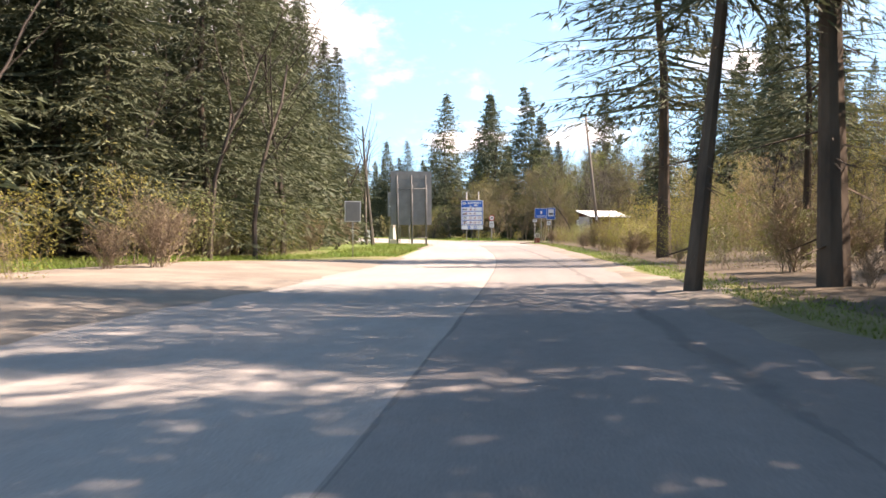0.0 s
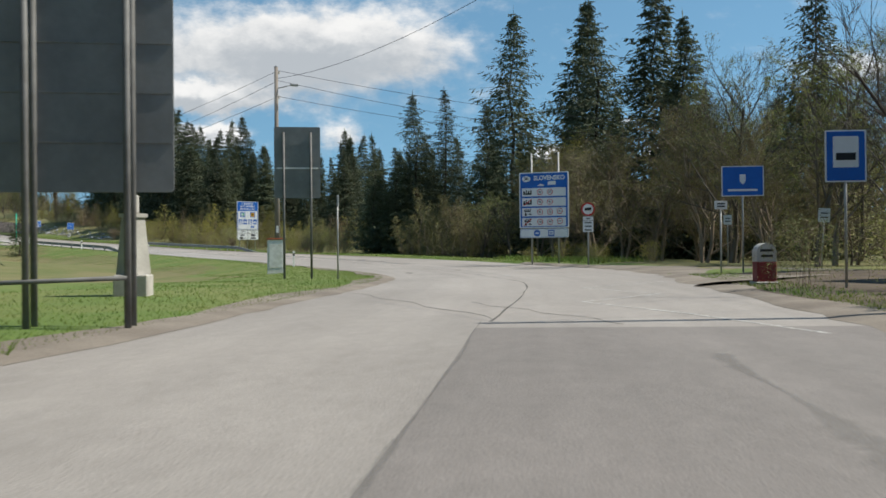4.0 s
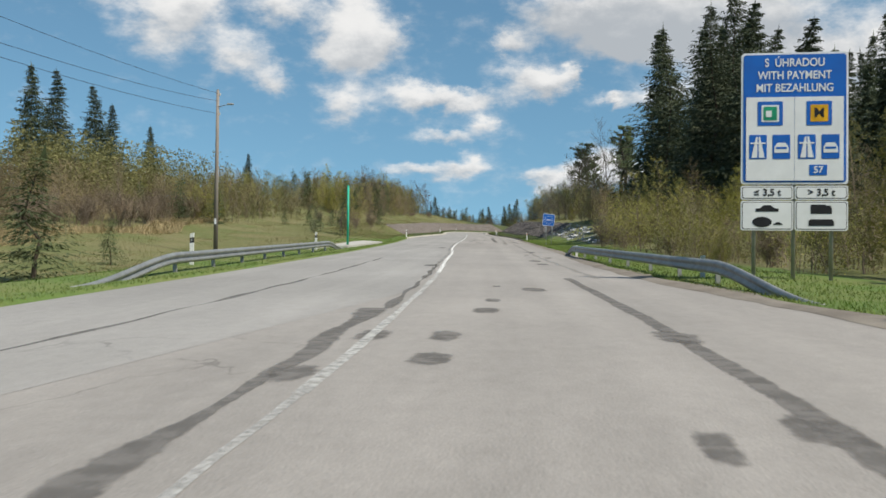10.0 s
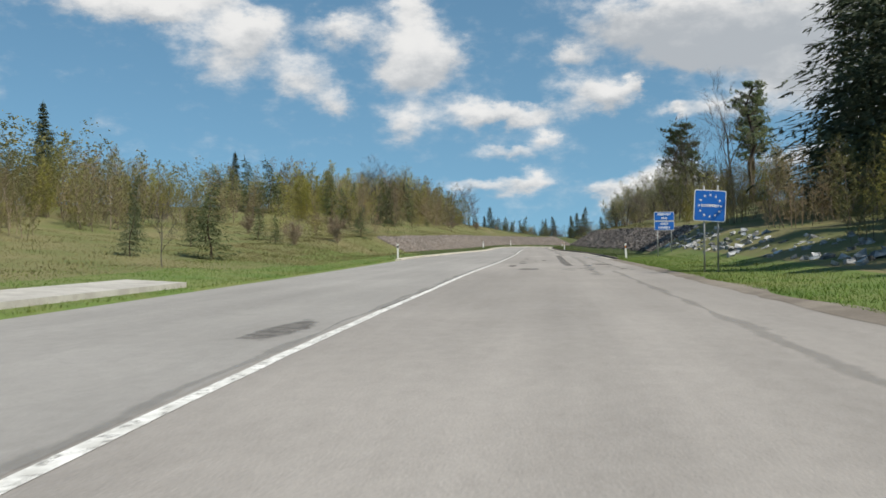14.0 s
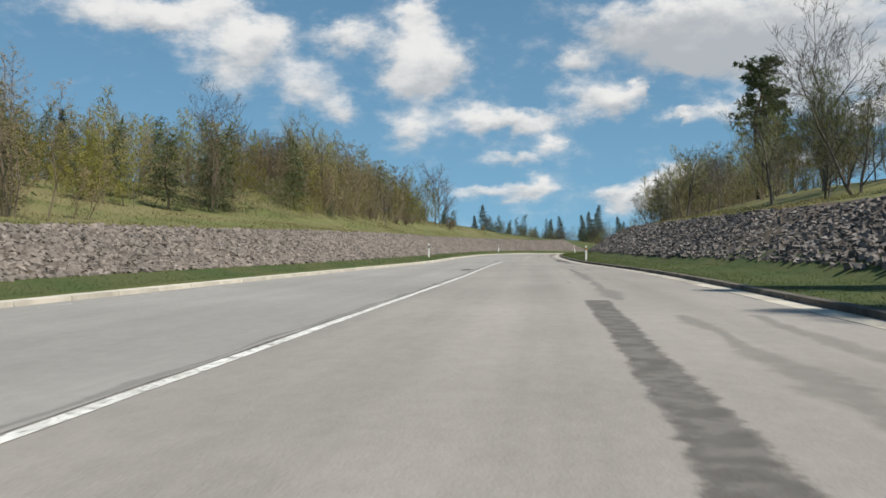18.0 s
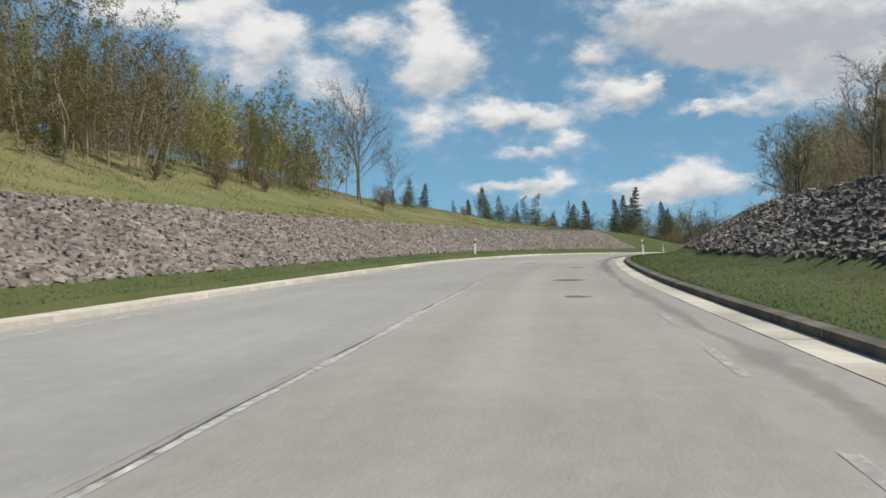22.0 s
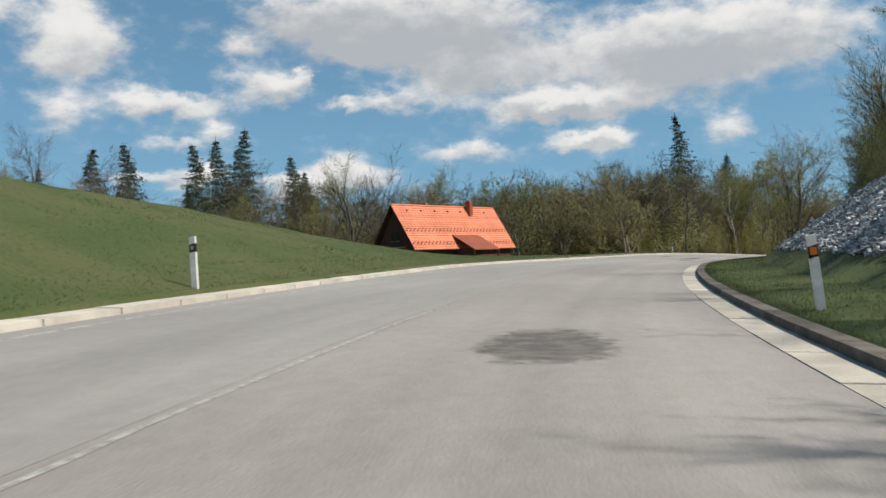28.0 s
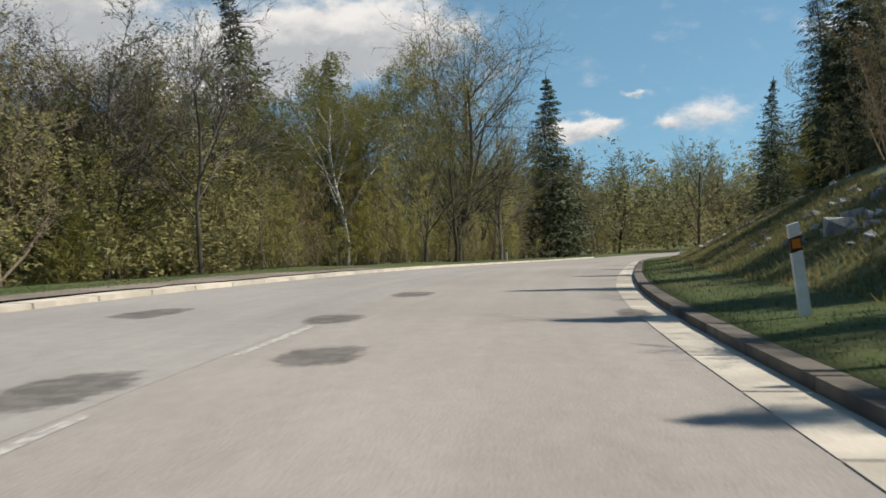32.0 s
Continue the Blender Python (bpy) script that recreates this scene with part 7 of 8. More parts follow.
TREES = {
    "spruce_a": spruce(1, 20, 5.9, 1.0, 0.6, 7, fine=7, spray=0.115, reach=1.0, core=170, ragged=0.24, label="dark green spruce among the trees"),
    "spruce_b": spruce(2, 20, 5.0, 0.8, 0.6, 7, fine=7, spray=0.115, reach=1.0, core=170, ragged=0.28, label="slender dark green spruce"),
    "spruce_c": spruce(3, 20, 6.6, 1.4, 0.62, 7, fine=6, spray=0.09, reach=1.0, core=170, ragged=0.28, label="broad dark green spruce with hanging boughs"),
    "spruce_d": spruce(4, 20, 5.3, 2.0, 0.72, 6, fine=6, spray=0.09, reach=1.0, core=170, ragged=0.38, droop=0.45, label="ragged dark spruce with gaps in its crown"),
    "tall_spruce": spruce(5, 22, 4.8, 6.0, 0.55, 6, ragged=0.3, fine=6, thin=0.85, core=80, label="tall spruce with a bare dark trunk"),
    "forest_spruce": spruce(6, 22, 4.6, 2.0, 0.58, 6, ragged=0.3, fine=9, core=300, reach=0.85, label="dense spruce at the wood's edge"),
    "young_spruce": spruce(7, 6, 2.0, 0.2, 0.34, 5, fine=4, spray=0.04, reach=0.5, ragged=0.25, label="young spruce on the grass slope"),
    "young_pine": spruce(8, 5, 1.75, 0.15, 0.36, 5, ragged=0.35, needles=PINE_NEEDLES, label="young bushy pine on the slope", droop=0.05, fine=4, spray=0.04, reach=0.6, core=60),
    "pine_a": pine(9, 16, "tall pine with an open crown on the bank"),
    "pine_b": pine(10, 16, "pine with a crooked trunk on the bank"),
    "bare_a": leaf_tree(11, 12, 0.75, GREY_BARK, None, 0, 0.1, "bare grey tree still without leaves", "bare_tree", density=1.15, r0=0.11),
    "bare_b": leaf_tree(12, 12, 0.6, GREY_BARK, None, 0, 0.1, "slender leafless tree on the slope", "bare_tree", up=0.9, r0=0.10),
    "leafing_a": leaf_tree(13, 12, 0.8, GREY_BARK, LEAF_GREEN, 11000, 0.038, "tree with young green leaves", low=0.15),
    "leafing_b": leaf_tree(14, 12, 0.7, GREY_BARK, LEAF_YELLOW, 11000, 0.038, "tree with fresh yellow-green leaves", up=0.8, low=0.15),
    "leafing_c": leaf_tree(15, 10, 0.9, GREY_BARK, LEAF_GREEN, 10000, 0.036, "spreading tree in early leaf", stems=2, low=0.12),
    "olive_a": leaf_tree(16, 9, 0.75, TWIG, LEAF_OLIVE, 10000, 0.036, "olive brown tree in bud", stems=2, low=0.1),
    "birch": leaf_tree(17, 14, 0.6, BIRCH_BARK, LEAF_YELLOW, 26000, 0.05, "birch with a white trunk and hanging yellow-green leaves", "birch_tree", weep=0.8, up=0.3, density=1.2),
    "beech": leaf_tree(18, 20, 0.95, GREY_BARK, LEAF_YELLOW, 16000, 0.045, "large fan-shaped tree with fine twigs and buds", "beech_tree", up=1.1, stems=4, low=0.1, density=1.1),
    "snag": leaf_tree(19, 9, 0.5, GREY_BARK, None, 0, 0.1, "dead broken trunk at the wood's edge", "dead_tree", levels=1, density=0.3, r0=0.2),
    "thin_stem": leaf_tree(20, 13, 0.55, DARK_BARK, None, 0, 0.1, "thin straight leafless tree at the wood's edge", "bare_tree", levels=2, density=0.7, r0=0.12, low=0.45, up=0.9),
    "yellow_shrub": shrub(21, 3, 1.7, LEAF_YELLOW, 2600, 0.038, "shrub in fresh yellow-green leaf"),
    "green_shrub": shrub(22, 3, 1.7, LEAF_GREEN, 2600, 0.038, "shrub with young green leaves"),
    "brown_shrub": leaf_tree(23, 3, 0.62, TWIG, LEAF_BROWN, 900, 0.026, "brown leafless thicket shrub", "shrub", stems=6, levels=3, r0=0.022, low=0.12, density=0.85, category="shrub", group="shrubs beside the road"),
    "thicket_a": saplings(24, 5.5, 2.9, LEAF_BROWN, 11000, 0.036, "tall brown thicket of budding stems", 15, narrow=0.32),
    "thicket_b": saplings(25, 5.5, 2.5, LEAF_YELLOW, 13000, 0.042, "tall thicket of saplings in yellow-green leaf", 12, narrow=0.34),
    "thicket_c": saplings(26, 5.5, 2.8, LEAF_OLIVE, 13000, 0.042, "tall thicket of saplings in olive green leaf", 13, narrow=0.36),
}
NAT = {"spruce_a": 20, "spruce_b": 20, "spruce_c": 20, "spruce_d": 20, "tall_spruce": 22, "forest_spruce": 22, "young_spruce": 6, "young_pine": 5, "pine_a": 16, "pine_b": 16,
       "bare_a": 12, "bare_b": 12, "leafing_a": 12, "leafing_b": 12, "leafing_c": 10, "olive_a": 9, "birch": 14, "beech": 20, "snag": 9, "thin_stem": 13,
       "yellow_shrub": 3, "green_shrub": 3, "brown_shrub": 3, "thicket_a": 5.5, "thicket_b": 5.5, "thicket_c": 5.5}
rt = random.Random(77)


def plant(kind, s, lat, h=None, turn=None, lean=0.0, wide=1.0):
    """Put a tree or shrub of height h on the ground."""
    proto = TREES[kind]
    p = ground(s, lat)
    k = (h or NAT[kind]) / NAT[kind]
    m = Matrix.Translation((p.x, p.y, p.z - 0.05)) @ pose(0, 0, 0, 0, lean, 0) @ pose(0, 0, 0, 0, 0, rt.uniform(0, 360) if turn is None else turn) @ Matrix.Diagonal((k * wide, k * wide, k, 1))
    if "spare" in proto:
        del proto["spare"]
        proto.matrix_basis = m
        return proto
    if proto.matrix_basis != m:
        o = copy_thing(proto, Matrix.Identity(4))
        o.matrix_basis = m
        return o


def belt(kinds, s0, s1, l0, l1, count, h0, h1, seed, wide=1.0):
    """Scatter trees over a stretch of ground, no two closer than a crown's half width."""
    r = random.Random(seed)
    put = []
    for k in range(count * 6):
        if len(put) >= count:
            break
        s, l = r.uniform(s0, s1), r.uniform(l0, l1)
        gap = 0.45 * math.sqrt(abs((s1 - s0) * (l1 - l0)) / count)
        if any((s - a) ** 2 + (l - b) ** 2 < gap * gap * 1.6 for a, b in put):
            continue
        put.append((s, l))
        plant(r.choice(kinds), s, l, r.uniform(h0, h1), wide=wide)


def far_thicket(s0, s1, l0, l1, count, h0, h1, seed, grow=2.6, keep=0.12):
    """Undergrowth far behind the first trees, too dense to count: one mesh."""
    r = random.Random(seed)
    vs, fs, n = [], [], 0
    for k in range(count):
        kind = r.choice(("thicket_a", "thicket_c", "thicket_b"))
        p = ground(r.uniform(s0, s1), r.uniform(l0, l1))
        q = r.uniform(h0, h1) / NAT[kind]
        for ch in TREES[kind].children:
            v = np.zeros(len(ch.data.vertices) * 3)
            ch.data.vertices.foreach_get("co", v)
            v = v.reshape(-1, 3)[: int(len(v) // 9 * keep) * 3].reshape(-1, 3, 3)
            mid = v.mean(1, keepdims=True)
            v = (mid + (v - mid) * grow).reshape(-1, 3)
            if ch.name.startswith("branch"):
                continue
            vs.append(np.stack([p.x + q * v[:, 0] * 1.3, p.y + q * v[:, 1] * 1.3, p.z + q * v[:, 2]], 1))
            m = len(v) // 3
            fs.append(np.arange(m * 3) + n)
            n += m * 3
    v, f = np.concatenate(vs), np.concatenate(fs)
    me = bpy.data.meshes.new("undergrowth")
    me.vertices.add(len(v))
    me.vertices.foreach_set("co", v.ravel())
    me.loops.add(len(f))
    me.loops.foreach_set("vertex_index", f)
    me.polygons.add(len(f) // 3)
    me.polygons.foreach_set("loop_start", np.arange(0, len(f), 3))
    me.materials.append(LEAF_OLIVE)
    me.update(calc_edges=True)
    return tagged(new("undergrowth", me), "dense olive brown undergrowth deep in the wood", "undergrowth", kind="stuff")


# approach: wood on the left
for k, s, l, h in (("forest_spruce", 33, -16.3, 24), ("forest_spruce", 27, -21, 23), ("forest_spruce", 40, -18, 22), ("spruce_c", 47, -15.5, 19), ("forest_spruce", 52, -13.5, 21), ("spruce_c", 58, -15, 22),
                   ("forest_spruce", 63, -13.5, 20), ("spruce_a", 68, -15, 15), ("spruce_a", 74, -17, 12), ("forest_spruce", 20, -17, 23), ("forest_spruce", 14, -20, 22), ("forest_spruce", 36, -24, 25)):
    plant(k, s, l, h)
belt(["forest_spruce", "spruce_c", "spruce_d"], 10, 68, -36, -18, 22, 17, 24, 1)
belt(["thin_stem"], 14, 70, -15, -11, 9, 9, 15, 2)
belt(["forest_spruce"], 24, 66, -15, -12.4, 8, 15, 21, 40)
belt(["forest_spruce", "spruce_c"], 64, 86, -18, -12.5, 8, 14, 20, 52)
belt(["green_shrub", "brown_shrub", "yellow_shrub", "brown_shrub"], 12, 78, -13, -10.3, 22, 1.2, 3.2, 3)
belt(["thicket_b", "thicket_c", "thicket_a"], 70, 92, -24, -13, 9, 3, 5, 4)
plant("thin_stem", 37.2, -10.3, 12)
plant("snag", 80, -9.7, 15, wide=0.5)
plant("snag", 81.5, -10.3, 13.5, lean=1, wide=0.45)
plant("snag", 45, -11.5, 10, wide=0.6)
# approach: wood on the right, whose shade falls over the road
plant("tall_spruce", 18.6, 5.8, 26, wide=1.05)
plant("tall_spruce", 18.2, 3.1, 22, lean=7, wide=0.7)
plant("tall_spruce", *to_line(12.55, 41.1), 24, wide=1.15)
for s, l, h in ((2, 8.5, 22), (8, 11, 22), (-4, 11, 23), (-12, 9, 23), (12, 14, 24), (3, 15, 24), (-8, 14, 24), (-18, 12, 23), (16, 17, 24), (-14, 16, 24)):
    plant("forest_spruce", s, l, h, wide=1.2)
for s, l, h in ((15, 8.8, 24), (36, 10.5, 17), (13, 12, 23), (6, 9, 24), (24, 18, 22), (0, 15, 24), (-8, 8, 24), (10, 20, 23)):
    plant("tall_spruce", s, l, h)
belt(["brown_shrub", "green_shrub", "yellow_shrub"], 6, 36, 5.2, 16, 22, 1.0, 2.6, 5)
belt(["thin_stem", "bare_a", "leafing_b"], 8, 60, 9, 24, 14, 6, 11, 6)
belt(["forest_spruce"], 22, 44, 20, 40, 11, 15, 20, 64)
belt(["forest_spruce"], 46, 70, 26, 44, 7, 13, 18, 69)
belt(["thicket_a", "thicket_c"], 10, 60, 10, 20, 16, 3, 5, 48)
belt(["yellow_shrub", "green_shrub", "brown_shrub", "yellow_shrub"], 44, 64, 5.6, 11, 20, 1.6, 3.0, 7)
belt(["yellow_shrub", "green_shrub", "brown_shrub"], 64, 92, 6.6, 12, 18, 0.9, 1.7, 53)
belt(["brown_shrub", "brown_shrub", "yellow_shrub", "green_shrub", "brown_shrub"], 36, 92, 5.2, 9.5, 46, 0.9, 2.0, 67)
belt(["brown_shrub", "brown_shrub", "green_shrub"], 10, 36, 5.5, 12, 16, 0.9, 2.0, 68)
belt(["thicket_c", "thicket_a", "bare_a"], 48, 68, 12, 22, 12, 4, 7, 8)
belt(["thicket_c", "thicket_a", "leafing_a"], 68, 104, 18, 30, 14, 4, 7, 54)
belt(["spruce_a", "spruce_b", "spruce_d"], 66, 104, 20, 44, 14, 15, 22, 9)
plant("thin_stem", 90, 8.7, 7.2, lean=-15)
belt(["yellow_shrub"], 120, 136, 8.6, 12.5, 9, 0.8, 1.3, 61)
# outside of the bend
for k, s, l, h in (("spruce_c", 151, 27, 25), ("spruce_b", 139, 25.7, 20), ("bare_a", 118, 27, 14), ("bare_b", 123, 25, 15), ("spruce_c", 165, 29, 27), ("spruce_a", 157, 31, 26),
                   ("spruce_b", 223, 27, 15), ("spruce_a", 236, 24, 17), ("spruce_a", 243, 22, 20), ("spruce_c", 249, 20, 21), ("spruce_b", 256, 21, 18), ("spruce_c", 253, 23, 23), ("spruce_c", 262, 23.5, 21), ("spruce_a", 268, 24.5, 18), ("spruce_c", 288, 23.5, 25), ("spruce_a", 295, 24.5, 25), ("spruce_c", 280, 27, 23), ("spruce_b", 229, 28, 14), ("spruce_a", 214, 30, 11.5), ("spruce_b", 205, 30, 10.5), ("spruce_d", 134, 33, 24), ("spruce_a", 143, 27, 25)):
    plant(k, s, l, h)
belt(["leafing_a", "olive_a", "leafing_b", "olive_a"], 106, 145, 20, 28, 16, 5, 8, 10)
for k, s, l, h, w in (("spruce_d", 169.1, 13.9, 12.8, 1.0), ("spruce_c", 167.2, 15.6, 11.0, 1.1), ("spruce_c", 168, 18.4, 17.5, 1.0), ("forest_spruce", 164, 19.2, 17.5, 1.2), ("spruce_c", 154.7, 17.6, 15, 1.0), ("spruce_a", 172.5, 17.2, 9.5, 1.15)):
    plant(k, s, l, h, wide=w)
belt(["leafing_a", "olive_a", "thicket_c"], 144, 164, 12.5, 16, 9, 5, 8, 49)
belt(["spruce_d", "olive_a", "leafing_a"], 100, 150, 30, 46, 20, 10, 18, 11)
belt(["thicket_a", "thicket_b", "thicket_c"], 176, 226, 10.5, 22, 22, 3.0, 6.0, 12)
belt(["thicket_b", "yellow_shrub", "thicket_c"], 226, 264, 12.5, 22, 16, 2.2, 3.8, 57)
belt(["yellow_shrub", "brown_shrub"], 172, 250, 8.5, 13, 22, 1.5, 2.8, 13)
belt(["yellow_shrub", "thicket_c", "green_shrub", "thicket_b"], 172, 226, 8.2, 13.5, 28, 1.8, 3.6, 59)
belt(["spruce_a", "spruce_b", "spruce_d"], 190, 270, 26, 46, 16, 11, 15.5, 15)
far_thicket(100, 170, 24, 48, 60, 5, 8, 41)
belt(["spruce_a", "spruce_b", "olive_a", "spruce_d"], 96, 180, 44, 76, 34, 14, 20, 42)
belt(["spruce_a", "spruce_b", "spruce_d"], 170, 290, 46, 74, 26, 14, 19, 43)
belt(["bare_a", "olive_a", "leafing_a", "bare_a"], 104, 128, 14.5, 20, 10, 9, 13, 58)
belt(["olive_a", "bare_a", "leafing_b", "olive_a"], 126, 150, 15, 22, 12, 8, 12, 66)
# hillside on the left after the bend
belt(["thicket_a", "thicket_a", "thicket_b", "thicket_a", "thicket_c"], 190, 300, -42, -31, 62, 3.4, 6.0, 16)
far_thicket(186, 300, -54, -38, 46, 5.5, 8, 62, 2.2, 0.16)
belt(["thicket_b", "thicket_c", "thicket_c", "young_pine", "thicket_a"], 250, 345, -38, -27, 34, 3.0, 5.4, 17)
far_thicket(250, 345, -50, -37, 30, 4, 6.5, 63, 2.0, 0.18)
for s, l, h in ((268, -52, 15), (277, -53, 15.5), (287, -52, 15), (258, -54, 14), (300, -55, 14), (250, -58, 15), (240, -56, 13), (326, -58, 13), (232, -60, 14), (222, -58, 13), (392, -56, 12)):
    plant("spruce_a" if s % 2 else "spruce_b", s, l, h)
belt(["brown_shrub"], 188, 262, -33.5, -30, 30, 2.4, 4.2, 70)
belt(["spruce_c", "spruce_a"], 232, 266, -68, -55, 9, 17, 21, 71)
plant("young_pine", 194, -16, 4.4, wide=1.25)
plant("young_pine", 205, -17.5, 2.2)
for s, l, h in ((228, 9.6, 3.0), (231.5, 11.0, 3.4), (235, 9.8, 3.0), (239, 11.6, 3.4)):
    plant("yellow_shrub", s, l, h)
plant("young_pine", 262, -15.5, 3.6)
plant("young_spruce", 259, -18.0, 2.6)
plant("bare_b", 254, -14.5, 3.0)
plant("young_pine", 297, -15.2, 2.4, wide=1.2)
plant("brown_shrub", 289, -15.5, 2.6)
plant("brown_shrub", 281, -16.5, 2.2)
belt(["brown_shrub", "young_pine", "yellow_shrub"], 262, 300, -24, -16.5, 9, 1.6, 3.0, 18)
# above the stone-faced cutting on the left
for k, s, l, h in (("young_pine", 344, -19.5, 5.2), ("bare_a", 353, -22.5, 8.0), ("young_pine", 361, -19, 5.6), ("leafing_b", 368, -20, 8), ("leafing_b", 377, -20, 8.5), ("bare_a", 374, -13.6, 4.6), ("bare_a", 432, -19.5, 10.0), ("young_spruce", 446, -23, 2.6), ("bare_b", 441, -20, 6.0),
                   ("young_pine", 450, -22.5, 3.0), ("young_pine", 454, -24.5, 2.6), ("brown_shrub", 458, -20, 1.5), ("brown_shrub", 446, -21, 1.8), ("young_spruce", 462, -23, 1.5), ("young_pine", 468, -24, 1.6), ("young_pine", 473, -24, 1.9), ("young_spruce", 484, -24, 4.1), ("young_pine", 492, -24, 2.4), ("young_spruce", 499, -24, 3.6), ("brown_shrub", 490, -23, 1.4), ("bare_b", 428, -17.5, 9)):
    plant(k, s, l, h)
belt(["thicket_b", "thicket_c", "thicket_a", "young_pine"], 318, 372, -34, -19, 46, 4.0, 6.6, 19)
belt(["thicket_a", "thicket_b", "leafing_c", "olive_a", "bare_a"], 372, 424, -34, -22, 16, 6, 8.5, 20)
belt(["thicket_a", "thicket_c", "thicket_b", "thicket_a"], 364, 424, -27, -17, 50, 4.5, 7.5, 55)
belt(["brown_shrub", "yellow_shrub", "green_shrub", "young_pine"], 335, 430, -19.5, -16.3, 26, 1.0, 2.6, 21)
# far left, seen over the cutting
for s, l, h in ((551, -83.6, 20), (583, -69.7, 20.5), (548, -60, 14), (555, -62, 15.5), (563, -60, 16), (571, -63, 17.5), (580, -60, 16), (590, -66, 15), (540, -66, 12)):
    plant("spruce_c" if s == 551 else "spruce_a", s, l, h)
belt(["spruce_a", "leafing_a", "spruce_b", "olive_a"], 500, 560, -84, -58, 16, 7, 13, 22)
belt(["young_pine", "bare_a", "young_spruce"], 490, 540, -44, -30, 16, 3, 7, 23)
belt(["spruce_a", "leafing_b", "olive_a", "spruce_c", "bare_a"], 516, 566, -62, -46, 16, 7, 12, 65)
# right bank
for k, s, l, h in (("pine_a", 401, 26.7, 18), ("pine_b", 396, 25, 16), ("pine_a", 407, 29, 15), ("pine_b", 350, 28.5, 15), ("pine_a", 344, 27, 16), ("pine_b", 356, 30, 14), ("spruce_c", 312, 36, 24), ("spruce_c", 303, 37, 25), ("spruce_a", 296, 36, 26), ("spruce_a", 290, 38, 24), ("spruce_c", 320, 38, 21),
                   ("young_spruce", 392, 13.6, 5.0), ("bare_a", 356, 21, 13), ("bare_b", 340, 24, 16)):
    plant(k, s, l, h)
belt(["spruce_a", "spruce_c", "spruce_d"], 262, 300, 34, 48, 12, 16, 23, 24)
belt(["thicket_a", "thicket_c", "olive_a", "thicket_b"], 262, 335, 14, 28, 26, 3, 6.0, 25)
belt(["olive_a", "leafing_a", "thicket_c", "bare_a", "leafing_c"], 335, 400, 14.5, 30, 36, 4.5, 8.5, 26)
belt(["olive_a", "thicket_a", "bare_a", "leafing_c"], 400, 470, 13.0, 28, 36, 5, 9, 27)
belt(["leafing_a", "olive_a", "leafing_b", "bare_a"], 465, 520, 12, 24, 26, 8, 12, 28)
belt(["forest_spruce", "leafing_a", "spruce_d", "leafing_b"], 520, 600, 14.5, 24, 26, 9, 13, 29)
belt(["yellow_shrub", "green_shrub", "brown_shrub"], 470, 610, 10.0, 14, 34, 1.5, 3.2, 30)
for k, s, l, h in (("forest_spruce", 568, 10.2, 8.5), ("spruce_b", 575, 10.8, 10), ("forest_spruce", 583, 11, 11.5), ("spruce_d", 562, 10.8, 8.5), ("leafing_b", 556, 10.2, 7.5), ("olive_a", 550, 10.4, 7), ("forest_spruce", 592, 11, 10), ("spruce_a", 600, 11.5, 10), ("leafing_c", 570, 9.8, 6),
                   ("leafing_a", 580, 10, 8), ("forest_spruce", 608, 12, 11), ("leafing_b", 589, 10, 7), ("thicket_c", 563, 10, 3.5), ("thicket_b", 572, 10.2, 3.5), ("thicket_c", 579, 10.2, 4), ("thicket_a", 587, 10.2, 4), ("thicket_c", 595, 10.5, 4), ("thicket_b", 603, 11, 4), ("forest_spruce", 549, 13.2, 11.5), ("spruce_b", 553, 14, 12), ("forest_spruce", 557, 13.5, 11), ("forest_spruce", 566, 13.5, 11.5), ("spruce_d", 572, 14, 11.5), ("forest_spruce", 550, 17, 13), ("leafing_b", 541, 11.5, 10), ("spruce_b", 558, 17, 12), ("leafing_a", 560, 12, 9), ("forest_spruce", 540, 18, 14), ("leafing_c", 551, 11.2, 9), ("olive_a", 545, 11.6, 9), ("leafing_a", 553, 12.2, 11), ("leafing_c", 536, 12, 9), ("thicket_b", 546, 11.4, 4), ("thicket_c", 552, 11.8, 4.5), ("thicket_a", 557, 11.6, 4), ("thicket_c", 540, 11.8, 4)):
    plant(k, s, l, h)
belt(["forest_spruce", "spruce_b"], 544, 606, 15.5, 20, 12, 10, 14, 50)
# end of the walk
for k, x, y, h in (("spruce_d", -214.9, 579.1, 25.5), ("birch", -204.5, 563, 15), ("birch", -209, 566, 13), ("beech", -197.5, 577, 23), ("spruce_a", -187, 608, 20.5), ("leafing_c", -218.1, 553.1, 9.5), ("leafing_b", -199, 560, 9), ("leafing_a", -192, 566, 10), ("birch", -201, 571, 17), ("spruce_b", -207, 578, 18), ("leafing_b", -186, 578, 11)):
    s, l = to_line(x, y)
    plant(k, s, min(l, -float(left_edge(s)) - 4.0), h)
belt(["leafing_a", "leafing_b", "olive_a", "leafing_c", "bare_a"], 598, 690, -60, -14, 50, 11, 16, 31)
belt(["thicket_b", "thicket_c", "thicket_a"], 600, 700, -20, -10, 24, 4, 6.5, 32)
belt(["bare_a", "leafing_b", "bare_b", "olive_a"], 560, 602, -60, -46, 18, 11, 15, 33)
belt(["olive_a", "bare_a", "olive_a", "leafing_a"], 590, 640, -44, -20, 30, 11, 15, 34)
belt(["leafing_b", "leafing_a", "olive_a"], 690, 800, -70, 10, 50, 12, 17, 35)
belt(["leafing_a", "spruce_d", "leafing_b"], 600, 700, 12, 40, 30, 9, 14, 36)
far_thicket(600, 705, -42, -22, 90, 8, 12, 44, 1.5, 0.32)
